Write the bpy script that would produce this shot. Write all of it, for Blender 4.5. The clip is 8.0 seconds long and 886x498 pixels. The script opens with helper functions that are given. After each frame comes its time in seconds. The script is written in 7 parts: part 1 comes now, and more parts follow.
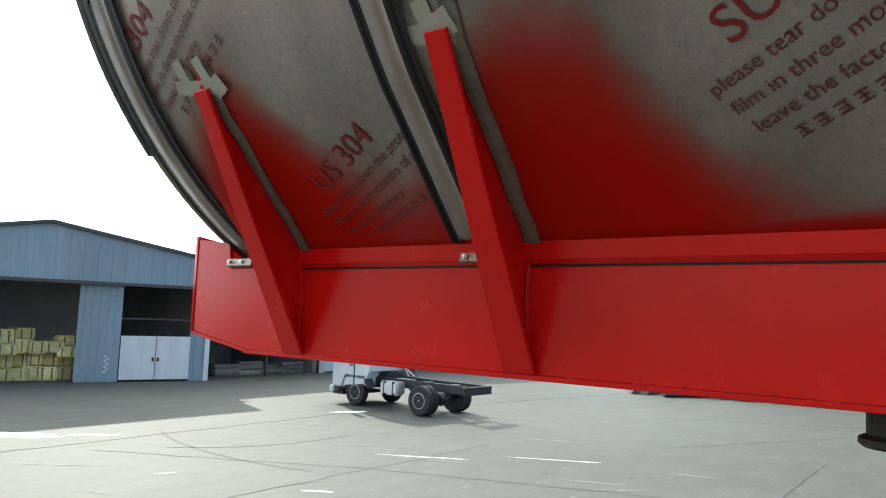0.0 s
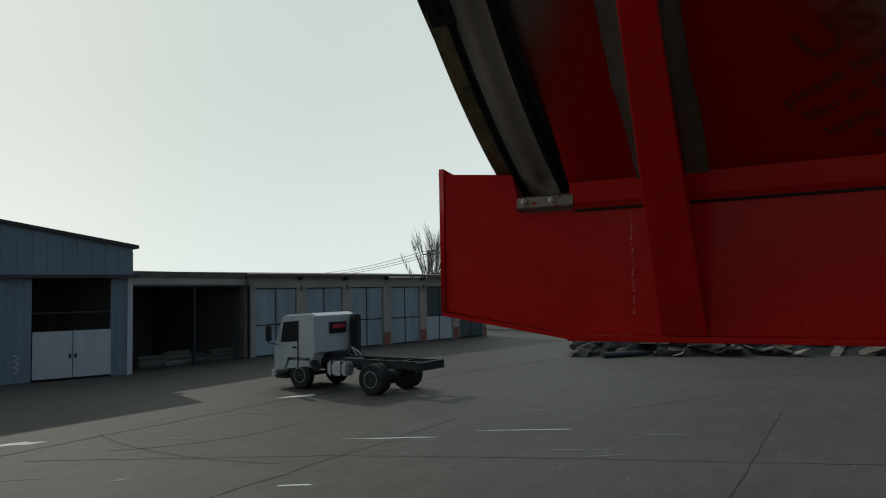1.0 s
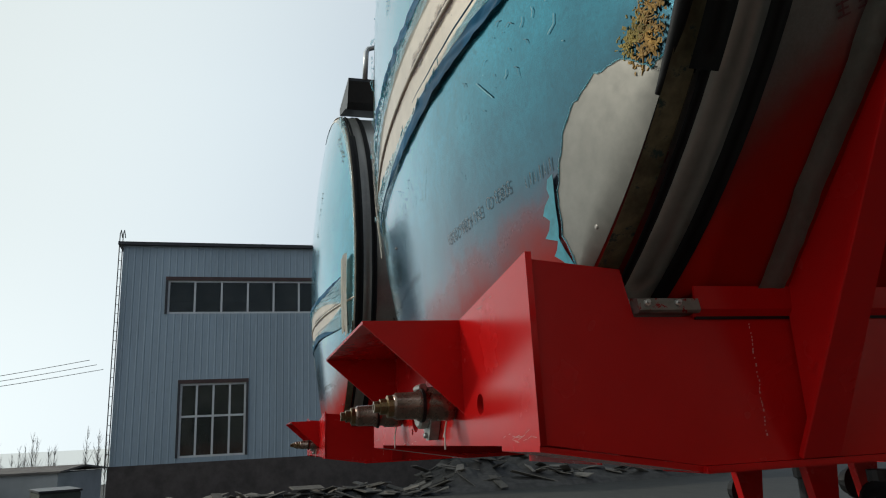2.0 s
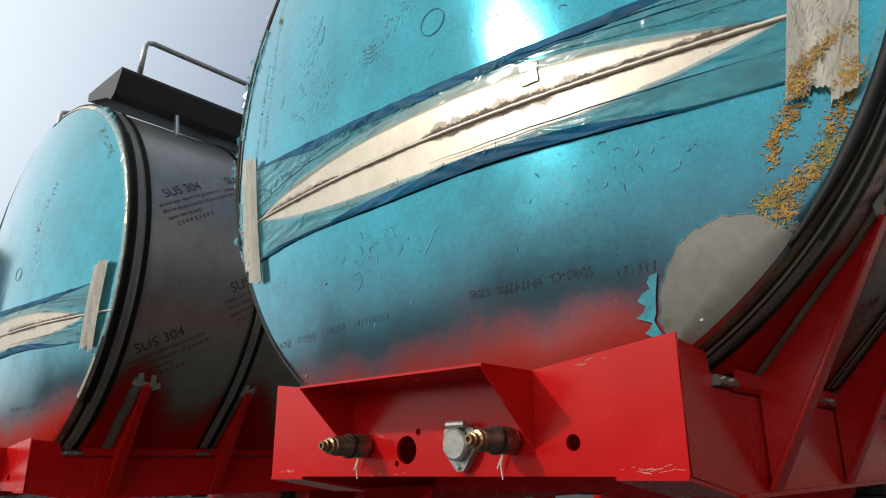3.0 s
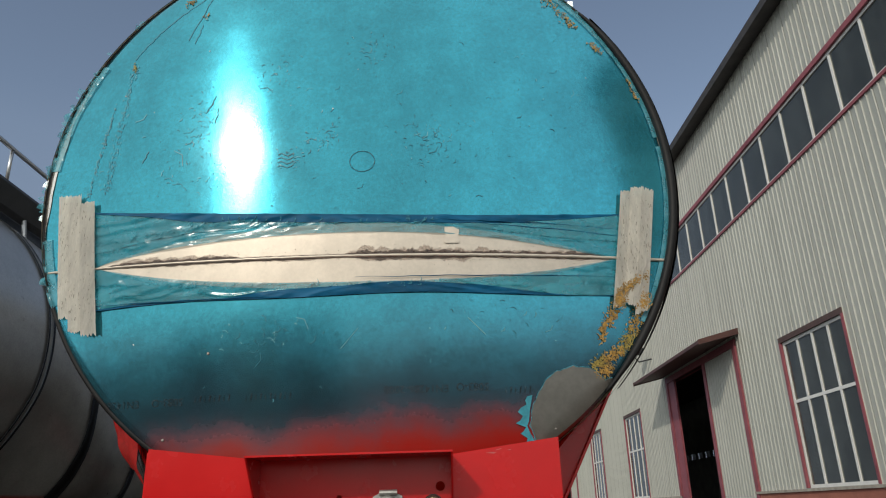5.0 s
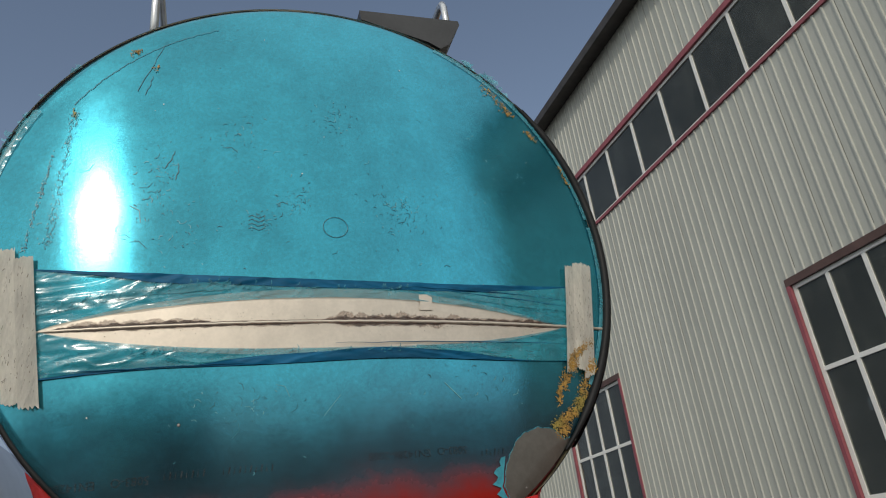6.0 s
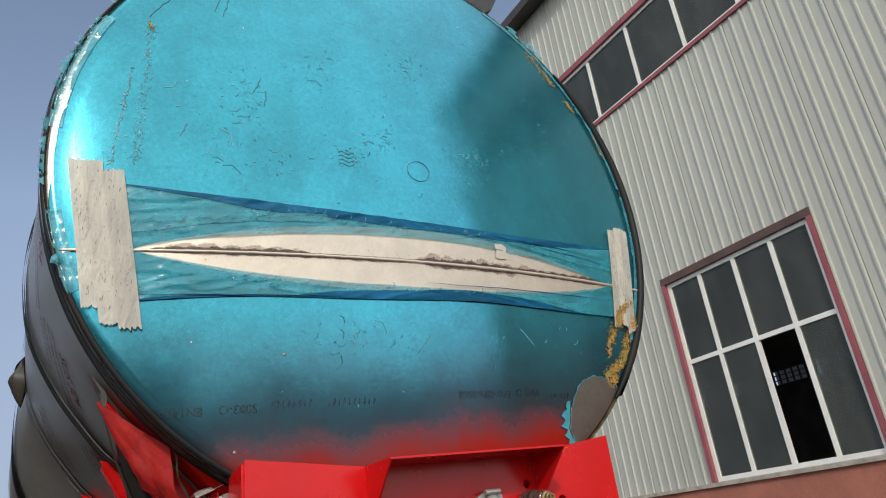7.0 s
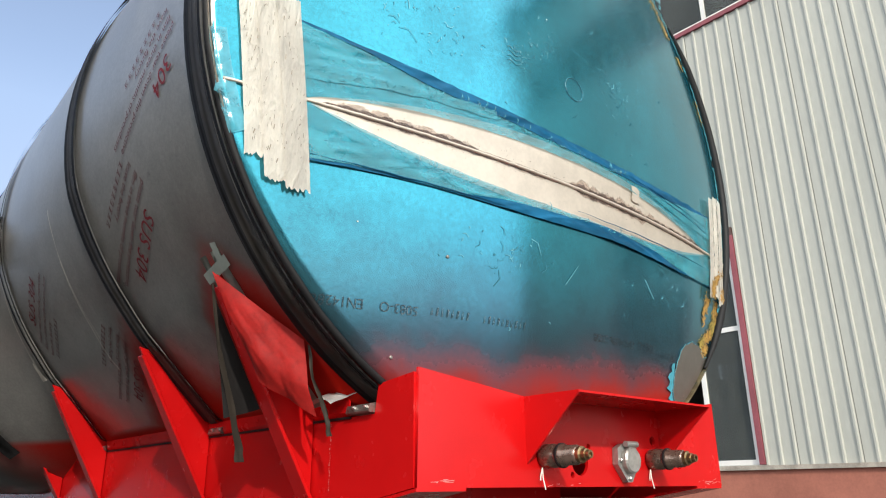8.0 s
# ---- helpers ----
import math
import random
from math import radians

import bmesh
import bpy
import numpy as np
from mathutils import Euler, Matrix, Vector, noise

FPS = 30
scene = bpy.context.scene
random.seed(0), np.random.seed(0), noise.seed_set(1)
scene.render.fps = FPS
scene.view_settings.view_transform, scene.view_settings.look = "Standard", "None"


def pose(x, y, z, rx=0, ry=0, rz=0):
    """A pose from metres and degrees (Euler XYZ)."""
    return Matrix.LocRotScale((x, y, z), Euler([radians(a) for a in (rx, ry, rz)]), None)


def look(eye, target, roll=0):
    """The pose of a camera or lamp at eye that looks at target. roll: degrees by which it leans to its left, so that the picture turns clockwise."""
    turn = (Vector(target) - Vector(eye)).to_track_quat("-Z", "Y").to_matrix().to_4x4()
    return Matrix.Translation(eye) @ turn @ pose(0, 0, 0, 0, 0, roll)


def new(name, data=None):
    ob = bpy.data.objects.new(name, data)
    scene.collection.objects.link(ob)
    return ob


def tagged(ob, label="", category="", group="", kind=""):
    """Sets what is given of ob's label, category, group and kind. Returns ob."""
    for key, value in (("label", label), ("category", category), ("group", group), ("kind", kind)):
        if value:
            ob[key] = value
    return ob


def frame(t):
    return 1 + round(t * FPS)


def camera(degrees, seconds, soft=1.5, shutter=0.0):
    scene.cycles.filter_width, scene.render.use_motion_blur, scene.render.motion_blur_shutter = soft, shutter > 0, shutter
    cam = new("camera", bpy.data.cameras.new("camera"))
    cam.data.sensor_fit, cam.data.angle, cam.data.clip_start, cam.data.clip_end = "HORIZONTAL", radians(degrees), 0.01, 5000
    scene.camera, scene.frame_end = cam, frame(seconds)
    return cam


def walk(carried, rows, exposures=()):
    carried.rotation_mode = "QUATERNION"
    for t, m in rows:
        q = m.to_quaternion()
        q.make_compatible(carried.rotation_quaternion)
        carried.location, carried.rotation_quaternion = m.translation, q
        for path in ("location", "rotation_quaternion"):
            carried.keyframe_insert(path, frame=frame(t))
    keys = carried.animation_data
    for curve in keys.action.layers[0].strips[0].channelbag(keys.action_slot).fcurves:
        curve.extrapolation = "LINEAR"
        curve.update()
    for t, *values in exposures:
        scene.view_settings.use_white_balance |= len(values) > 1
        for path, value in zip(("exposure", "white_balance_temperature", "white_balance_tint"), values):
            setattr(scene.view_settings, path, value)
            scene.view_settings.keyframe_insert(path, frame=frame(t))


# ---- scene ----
cam = camera(64.1, 8.0, 1.1)
PATH = [
    (0, (1.956, 1.838, 2.725), (0.348, 0.664, 2.916), 2.2),
    (0.5, (1.896, 1.212, 2.713), (0.322, -0.01, 2.878), -0.5),
    (1, (1.897, 0.673, 2.697), (0.15, -0.292, 2.817), -1.1),
    (1.5, (1.754, 0.116, 2.675), (-0.208, -0.057, 3.022), -4.9),
    (1.7, (1.712, -0.089, 2.684), (-0.234, 0.041, 3.126), -3.8),
    (2.8, (1.354, -1.18, 2.666), (-0.063, 0.132, 3.188), -1.9),
    (3, (1.285, -1.365, 2.683), (0.012, 0.061, 3.269), -0.7),
    (3.5, (1.074, -1.834, 2.705), (0.134, -0.215, 3.408), 2.7),
    (4, (0.796, -2.013, 2.685), (0.211, -0.254, 3.438), -1.8),
    (4.5, (0.552, -2.245, 2.667), (0.374, -0.41, 3.441), -1.3),
    (5, (0.303, -2.403, 2.721), (0.324, -0.527, 3.413), -1.8),
    (5.2, (0.195, -2.414, 2.721), (0.331, -0.575, 3.496), -1.6),
    (6.3, (-0.673, -2.404, 2.732), (0.065, -0.733, 3.546), -7.5),
    (6.5, (-0.859, -2.359, 2.716), (-0.05, -0.693, 3.473), -5.9),
    (7, (-1.175, -2.088, 2.657), (-0.212, -0.505, 3.41), -8.0),
    (7.5, (-1.429, -1.73, 2.636), (-0.327, -0.213, 3.333), -4.9),
    (8, (-1.726, -1.338, 2.657), (-0.491, 0.098, 3.298), -0.5),
]
EXPOSURE = [(0.0, 0.15, 6400, 2), (0.5, -1.75, 6500, 3), (1.0, -2.42, 6500, 2), (1.5, -2.5, 6450, 2), (1.7, -2.4, 6450, 3), (2.8, -1.6, 6750, 9), (3.5, -1.7, 6750, 9), (5.0, -1.8, 6750, 9), (6.5, -1.95, 6700, 10), (7.0, -1.35, 6700, 11), (7.5, -1.05, 6700, 11), (8.0, -0.7, 6700, 11)]
walk(cam, [(t, look(eye, target, roll)) for t, eye, target, roll in PATH], EXPOSURE)

# ---- light ----
SUN_EL, SUN_AZ = 29.0, -27.0      # elevation; azimuth from -y towards +x
sun_dir = Vector((math.sin(radians(SUN_AZ)) * math.cos(radians(SUN_EL)), -math.cos(radians(SUN_AZ)) * math.cos(radians(SUN_EL)), math.sin(radians(SUN_EL))))
world = bpy.data.worlds.new("sky")
scene.world = world
world.use_nodes = True
wn = world.node_tree.nodes
sky = wn.new("ShaderNodeTexSky")
sky.sky_type, sky.sun_disc = "NISHITA", False
sky.sun_elevation, sky.sun_rotation = radians(SUN_EL), math.atan2(sun_dir.x, sun_dir.y)
sky.air_density, sky.dust_density, sky.ozone_density = 1.0, 0.8, 1.5
wn["Background"].inputs["Strength"].default_value = 0.24
haze = wn.new("ShaderNodeHueSaturation")
low = wn.new("ShaderNodeTexCoord")
split = wn.new("ShaderNodeSeparateXYZ")
clear = wn.new("ShaderNodeMapRange")
clear.inputs["From Min"].default_value, clear.inputs["From Max"].default_value = 0.0, 0.5
clear.inputs["To Min"].default_value, clear.inputs["To Max"].default_value = 0.60, 0.85
world.node_tree.links.new(low.outputs["Generated"], split.inputs[0])
lift = wn.new("ShaderNodeVectorMath")
lift.operation = "MAXIMUM"
lift.inputs[1].default_value = (-1.0, -1.0, 0.45)
unit = wn.new("ShaderNodeVectorMath")
unit.operation = "NORMALIZE"
world.node_tree.links.new(low.outputs["Generated"], lift.inputs[0])
world.node_tree.links.new(lift.outputs[0], unit.inputs[0])
world.node_tree.links.new(unit.outputs[0], sky.inputs["Vector"])
world.node_tree.links.new(split.outputs["Z"], clear.inputs["Value"])
world.node_tree.links.new(clear.outputs[0], haze.inputs["Saturation"])
world.node_tree.links.new(sky.outputs[0], haze.inputs["Color"])
# bright whitish haze on the sun's side of the sky
toward = wn.new("ShaderNodeVectorMath")
toward.operation = "DOT_PRODUCT"
toward.inputs[1].default_value = sun_dir
world.node_tree.links.new(low.outputs["Generated"], toward.inputs[0])
glow = wn.new("ShaderNodeMapRange")
glow.interpolation_type = "SMOOTHSTEP"
glow.inputs["From Min"].default_value, glow.inputs["From Max"].default_value = -0.06, 0.78
glow.inputs["To Min"].default_value, glow.inputs["To Max"].default_value = 0.0, 13.2
world.node_tree.links.new(toward.outputs["Value"], glow.inputs["Value"])
veil = wn.new("ShaderNodeVectorMath")
veil.operation = "SCALE"
veil.inputs[0].default_value = (0.96, 1.0, 0.97)
deep = wn.new("ShaderNodeMapRange")
deep.interpolation_type = "SMOOTHSTEP"
deep.inputs["From Min"].default_value, deep.inputs["From Max"].default_value = -0.02, 0.30
deep.inputs["To Min"].default_value, deep.inputs["To Max"].default_value = 1.12, 1.0
world.node_tree.links.new(split.outputs["Z"], deep.inputs["Value"])
thick = wn.new("ShaderNodeMath")
thick.operation = "MULTIPLY"
world.node_tree.links.new(glow.outputs[0], thick.inputs[0])
world.node_tree.links.new(deep.outputs[0], thick.inputs[1])
world.node_tree.links.new(thick.outputs[0], veil.inputs["Scale"])
both = wn.new("ShaderNodeVectorMath")
both.operation = "ADD"
near_sun = wn.new("ShaderNodeMapRange")
near_sun.interpolation_type = "SMOOTHSTEP"
near_sun.inputs["From Min"].default_value, near_sun.inputs["From Max"].default_value = 0.30, 1.0
near_sun.inputs["To Min"].default_value, near_sun.inputs["To Max"].default_value = 1.80, 0.22
world.node_tree.links.new(toward.outputs["Value"], near_sun.inputs["Value"])
world.node_tree.links.new(near_sun.outputs[0], haze.inputs["Value"])
world.node_tree.links.new(haze.outputs[0], both.inputs[0])
world.node_tree.links.new(veil.outputs[0], both.inputs[1])
even = wn.new("ShaderNodeVectorMath")
even.operation = "MINIMUM"
even.inputs[1].default_value = (23.0, 23.6, 23.0)
world.node_tree.links.new(both.outputs[0], even.inputs[0])
world.node_tree.links.new(even.outputs[0], wn["Background"].inputs["Color"])
sun = new("sun", bpy.data.lights.new("sun", "SUN"))
sun.data.energy, sun.data.angle, sun.data.color = 5.0, radians(0.6), (1.0, 0.94, 0.85)
sun.matrix_world = look(sun_dir * 60, (0, 0, 0))


# ---- materials ----
def node_mat(name):
    m = bpy.data.materials.new(name)
    m.use_nodes = True
    return m, m.node_tree.nodes, m.node_tree.links, m.node_tree.nodes["Principled BSDF"]


def noise_of(n, l, scale, detail=4, rough=0.6, vector=None, stretch=None):
    tex = n.new("ShaderNodeTexNoise")
    tex.inputs["Scale"].default_value, tex.inputs["Detail"].default_value, tex.inputs["Roughness"].default_value = scale, detail, rough
    if vector is None:
        vector = n.new("ShaderNodeNewGeometry").outputs["Position"]
    if stretch:
        mp = n.new("ShaderNodeMapping")
        mp.inputs["Scale"].default_value = stretch
        l.new(vector, mp.inputs["Vector"])
        vector = mp.outputs[0]
    l.new(vector, tex.inputs["Vector"])
    return tex.outputs["Fac"]


def ramp_of(n, l, src, lo, hi):
    r = n.new("ShaderNodeMapRange")
    r.interpolation_type = "SMOOTHSTEP"
    r.inputs["From Min"].default_value, r.inputs["From Max"].default_value = lo, hi
    l.new(src, r.inputs["Value"])
    return r.outputs[0]


def math_of(n, l, op, a, b):
    k = n.new("ShaderNodeMath")
    k.operation = op
    for i, v in enumerate((a, b)):
        if isinstance(v, (int, float)):
            k.inputs[i].default_value = v
        else:
            l.new(v, k.inputs[i])
    return k.outputs[0]


def mix_of(n, l, fac, a, b):
    k = n.new("ShaderNodeMix")
    k.data_type = "RGBA"
    l.new(fac, k.inputs["Factor"])
    for sock, v in ((k.inputs["A"], a), (k.inputs["B"], b)):
        if isinstance(v, tuple):
            sock.default_value = (*v, 1)
        else:
            l.new(v, sock)
    return k.outputs["Result"]


def shade(c, k):
    return tuple(min(1, v * k) for v in c)


def bump_to(n, l, p, height, strength, distance=0.01):
    b = n.new("ShaderNodeBump")
    b.inputs["Strength"].default_value, b.inputs["Distance"].default_value = strength, distance
    l.new(height, b.inputs["Height"])
    l.new(b.outputs[0], p.inputs["Normal"])


def mat(name, base, rough=0.5, metal=0.0, var=0.2, scale=3.0, fine=60.0, bump=0.15, coat=0.0, worn=None, worn_at=0.62, stretch=None):
    m, n, l, p = node_mat(name)
    big, small = noise_of(n, l, scale, stretch=stretch), noise_of(n, l, fine, 3, stretch=stretch)
    fac = math_of(n, l, "ADD", math_of(n, l, "MULTIPLY", big, 0.65), math_of(n, l, "MULTIPLY", small, 0.35))
    col = mix_of(n, l, ramp_of(n, l, fac, 0.3, 0.7), shade(base, 1 - var), shade(base, 1 + var))
    if worn:
        spots = noise_of(n, l, scale * 4, 8, 0.7)
        col = mix_of(n, l, ramp_of(n, l, spots, worn_at, worn_at + 0.08), col, worn)
    l.new(col, p.inputs["Base Color"])
    rr = math_of(n, l, "ADD", math_of(n, l, "MULTIPLY", small, 0.2), rough - 0.1)
    l.new(rr, p.inputs["Roughness"])
    p.inputs["Metallic"].default_value = metal
    p.inputs["Coat Weight"].default_value, p.inputs["Coat Roughness"].default_value = coat, 0.12
    if bump:
        bump_to(n, l, p, fac, bump, 0.004)
    return m


def piece_mat(name, base, rough=0.8, spread=0.3, **kw):
    """A material whose tone differs from piece to piece."""
    m = mat(name, base, rough, **kw)
    n, l = m.node_tree.nodes, m.node_tree.links
    p = n["Principled BSDF"]
    src = p.inputs["Base Color"].links[0].from_socket
    info, geo = n.new("ShaderNodeObjectInfo"), n.new("ShaderNodeNewGeometry")
    r = math_of(n, l, "FRACT", math_of(n, l, "ADD", info.outputs["Random"], geo.outputs["Random Per Island"]), 0)
    k = math_of(n, l, "ADD", math_of(n, l, "MULTIPLY", r, 2 * spread), 1 - spread)
    hsv = n.new("ShaderNodeHueSaturation")
    l.new(src, hsv.inputs["Color"])
    l.new(k, hsv.inputs["Value"])
    l.new(hsv.outputs[0], p.inputs["Base Color"])
    return m


RED = (0.56, 0.006, 0.007)
M_red = mat("red_paint", RED, 0.25, var=0.07, scale=2.5, fine=9, bump=0.025, coat=0.04)
M_red.node_tree.nodes["Principled BSDF"].inputs["Specular IOR Level"].default_value = 0.30
M_scratch = mat("pale_scratch", (0.62, 0.30, 0.28), 0.6, var=0.2, bump=0)
M_black = mat("black_rubber", (0.012, 0.012, 0.013), 0.55, var=0.3, scale=9, bump=0.2)
M_cover = mat("dark_grey_rubber", (0.042, 0.038, 0.034), 0.5, var=0.3, scale=9, bump=0.15)
M_black.node_tree.nodes["Principled BSDF"].inputs["Specular IOR Level"].default_value = 0.25
M_gap_shade = mat("gap_shade_black", (0.006, 0.005, 0.005), 0.9, var=0.1, bump=0)
M_rimfilm = mat("dirty_rim_film", (0.17, 0.145, 0.085), 0.4, var=0.6, scale=9, fine=50, bump=0.3, worn=(0.03, 0.06, 0.055), worn_at=0.55)
M_steel = mat("bare_steel", (0.62, 0.61, 0.60), 0.34, metal=0.95, var=0.12, scale=6, fine=90, bump=0.08, worn=(0.25, 0.2, 0.16), worn_at=0.66)
M_strap = mat("dull_strap_steel", (0.50, 0.49, 0.46), 0.42, metal=0.55, var=0.14, scale=5, fine=60, bump=0.08, worn=(0.30, 0.25, 0.20), worn_at=0.68)
M_foot = mat("dull_foot_steel", (0.26, 0.24, 0.22), 0.45, metal=0.8, var=0.3, scale=20, bump=0.2, worn=(0.30, 0.02, 0.02), worn_at=0.55)
M_rim = mat("polished_rim", (0.72, 0.70, 0.66), 0.25, metal=0.9, var=0.15, scale=8, fine=70, bump=0.1)
M_tape = piece_mat("masking_tape", (0.76, 0.725, 0.66), 0.7, 0.10, var=0.14, scale=12, fine=75, bump=0.35, stretch=(3, 3, 0.6), worn=(0.40, 0.36, 0.30), worn_at=0.66)
M_tapemark = mat("tape_specks", (0.36, 0.315, 0.25), 0.8, var=0.3, scale=20, bump=0)
M_duct = mat("grey_duct_tape", (0.34, 0.385, 0.355), 0.5, var=0.15, scale=14, fine=90, bump=0.25)
M_weld = mat("weld_spatter", (0.115, 0.080, 0.060), 0.6, metal=0.3, var=0.5, scale=40, bump=0.4)
M_glue = mat("dried_glue", (0.42, 0.24, 0.055), 0.7, var=0.45, scale=40, bump=0.3)
M_glue_green = mat("dried_glue_olive", (0.36, 0.27, 0.06), 0.7, var=0.45, scale=40, bump=0.3)
M_scuff_dark = mat("dark_scuff", (0.020, 0.17, 0.23), 0.5, var=0.3, bump=0)
M_scuff_pale = mat("pale_scuff", (0.13, 0.40, 0.47), 0.4, var=0.3, bump=0)
M_ink_red = mat("dark_red_ink", (0.17, 0.008, 0.016), 0.6, var=0.2, bump=0)
M_ink = mat("black_ink", (0.05, 0.05, 0.06), 0.6, var=0.2, bump=0)
M_ink_small = mat("small_dark_ink", (0.115, 0.028, 0.032), 0.6, var=0.2, bump=0)
M_film_flap = mat("bright_film_flap", (0.05, 0.32, 0.41), 0.35, var=0.3, scale=20, bump=0.3)
M_brass = mat("brass", (0.30, 0.22, 0.12), 0.3, metal=0.9, var=0.2, scale=30, bump=0.1)
M_castgrey = mat("cast_zinc", (0.40, 0.40, 0.38), 0.42, metal=0.6, var=0.2, scale=30, bump=0.25)
M_valve = mat("brown_lacquered_steel", (0.22, 0.15, 0.12), 0.28, metal=0.7, var=0.25, scale=20, bump=0.1, coat=0.4)
M_string = mat("white_cord", (0.72, 0.70, 0.64), 0.8, var=0.1, bump=0.2)
M_dark = mat("dark_painted_steel", (0.03, 0.03, 0.032), 0.45, var=0.3, scale=5, bump=0.1)
M_rail = mat("galvanised_tube", (0.55, 0.56, 0.57), 0.32, metal=0.85, var=0.12, scale=10, bump=0.08)
M_darkfilm = mat("bunched_blue_film", (0.004, 0.095, 0.200), 0.5, var=0.4, scale=14, fine=50, bump=0.3, stretch=(0.3, 1, 1))
M_darkfilm.node_tree.nodes["Principled BSDF"].inputs["Specular IOR Level"].default_value = 0.15


def overspray_mat(name, base, rough, metal, edge_lo, edge_hi, coat=0.0, brushed=0.0, along=0.0, mist_shade=None, sway=0.75, near=(), patchy=0.3, cover=1.0, streak=0.16):
    """A film-covered sheet with red paint mist that thickens towards the frame."""
    m, n, l, p = node_mat(name)
    geo = n.new("ShaderNodeNewGeometry")
    sep = n.new("ShaderNodeSeparateXYZ")
    l.new(geo.outputs["Position"], sep.inputs[0])
    big, mid, small = noise_of(n, l, 1.7), noise_of(n, l, 7.0, 6), noise_of(n, l, 70.0, 3)
    body = mix_of(n, l, ramp_of(n, l, math_of(n, l, "ADD", math_of(n, l, "MULTIPLY", big, 0.6), math_of(n, l, "MULTIPLY", mid, 0.4)), 0.35, 0.65), shade(base, 0.84), shade(base, 1.12))
    dirt = noise_of(n, l, 11.0, 10, 0.75)
    body = mix_of(n, l, math_of(n, l, "MULTIPLY", ramp_of(n, l, dirt, 0.60, 0.72), 0.55), body, shade(base, 0.5))
    if cover < 1:
        big = noise_of(n, l, 2.1, 1.0, 0.4)
    grain = noise_of(n, l, 240.0, 2, 0.6)
    tone = n.new("ShaderNodeHueSaturation")
    l.new(body, tone.inputs["Color"])
    l.new(math_of(n, l, "ADD", math_of(n, l, "MULTIPLY", math_of(n, l, "ADD", small, grain), 0.42), 0.58), tone.inputs["Value"])
    body = tone.outputs[0]
    wob = math_of(n, l, "MULTIPLY", math_of(n, l, "SUBTRACT", math_of(n, l, "ADD", math_of(n, l, "MULTIPLY", big, 1 - patchy), math_of(n, l, "MULTIPLY", mid, patchy)), 0.5), sway)
    z = math_of(n, l, "ADD", sep.outputs["Z"], wob)
    if cover < 1:
        own = n.new("ShaderNodeSeparateXYZ")
        l.new(n.new("ShaderNodeTexCoord").outputs["Object"], own.inputs[0])
        z = math_of(n, l, "SUBTRACT", z, math_of(n, l, "MULTIPLY", own.outputs["X"], 0.055))
    if along:
        far = math_of(n, l, "MAXIMUM", math_of(n, l, "SUBTRACT", sep.outputs["Y"], 0.9), 0.0)
        z = math_of(n, l, "ADD", z, math_of(n, l, "MINIMUM", math_of(n, l, "MULTIPLY", far, along), 0.22))
    if near:
        # thicker mist beside the braces, which were sprayed in place
        for y0, w in near:
            gap = math_of(n, l, "ABSOLUTE", math_of(n, l, "SUBTRACT", sep.outputs["Y"], y0), 0.0)
            z = math_of(n, l, "SUBTRACT", z, math_of(n, l, "MULTIPLY", ramp_of(n, l, gap, w, 0.0), 0.27))
    fac = ramp_of(n, l, z, edge_hi, edge_lo)
    if cover < 1:
        fac = math_of(n, l, "POWER", fac, 1.9)
    mist_shade_fac = None
    # dark mist plus painted shade and dark ground reflection, growing towards the bottom
    if mist_shade:
        mist_shade_fac = math_of(n, l, "MULTIPLY", ramp_of(n, l, z, mist_shade[1], mist_shade[0]), 0.76)
        body = mix_of(n, l, mist_shade_fac, body, mist_shade[2])
    if near:
        fac = math_of(n, l, "MULTIPLY", math_of(n, l, "MAXIMUM", fac, ramp_of(n, l, sep.outputs["Z"], 2.925, 2.88)), ramp_of(n, l, sep.outputs["Y"], 3.5, 2.6))
    speck = math_of(n, l, "ADD", fac, math_of(n, l, "MULTIPLY", math_of(n, l, "SUBTRACT", small, 0.5), 0.16))
    fac = math_of(n, l, "MULTIPLY", math_of(n, l, "MINIMUM", math_of(n, l, "MAXIMUM", speck, 0.0), 0.985), math_of(n, l, "MINIMUM", math_of(n, l, "MULTIPLY", fac, 5.0), 1.0))
    # thin mist dulls the film to maroon before it covers in red
    thin = math_of(n, l, "MINIMUM", math_of(n, l, "MULTIPLY", fac, 1.5), 1.0)
    body = mix_of(n, l, thin, body, (0.16, 0.030, 0.024))
    l.new(mix_of(n, l, math_of(n, l, "MULTIPLY", fac, cover), body, (0.38, 0.007, 0.003)), p.inputs["Base Color"])
    l.new(math_of(n, l, "MULTIPLY", math_of(n, l, "SUBTRACT", 1.0, thin), metal), p.inputs["Metallic"])
    r = math_of(n, l, "ADD", math_of(n, l, "MULTIPLY", mid, streak), rough - streak / 2)
    l.new(math_of(n, l, "ADD", r, math_of(n, l, "MULTIPLY", fac, 0.45)), p.inputs["Roughness"])
    bare = math_of(n, l, "SUBTRACT", 1.0, fac)
    gloss = math_of(n, l, "MULTIPLY", bare, coat)
    if mist_shade:
        gloss = math_of(n, l, "MULTIPLY", gloss, math_of(n, l, "SUBTRACT", 1.0, mist_shade_fac))
    l.new(gloss, p.inputs["Coat Weight"])
    l.new(math_of(n, l, "ADD", math_of(n, l, "MULTIPLY", bare, 0.46), 0.04), p.inputs["Specular IOR Level"])
    p.inputs["Coat Roughness"].default_value = 0.12
    if brushed:
        p.inputs["Anisotropic"].default_value = brushed
        grain = n.new("ShaderNodeCombineXYZ")
        grain.inputs["Z"].default_value = 1.0
        l.new(grain.outputs[0], p.inputs["Tangent"])
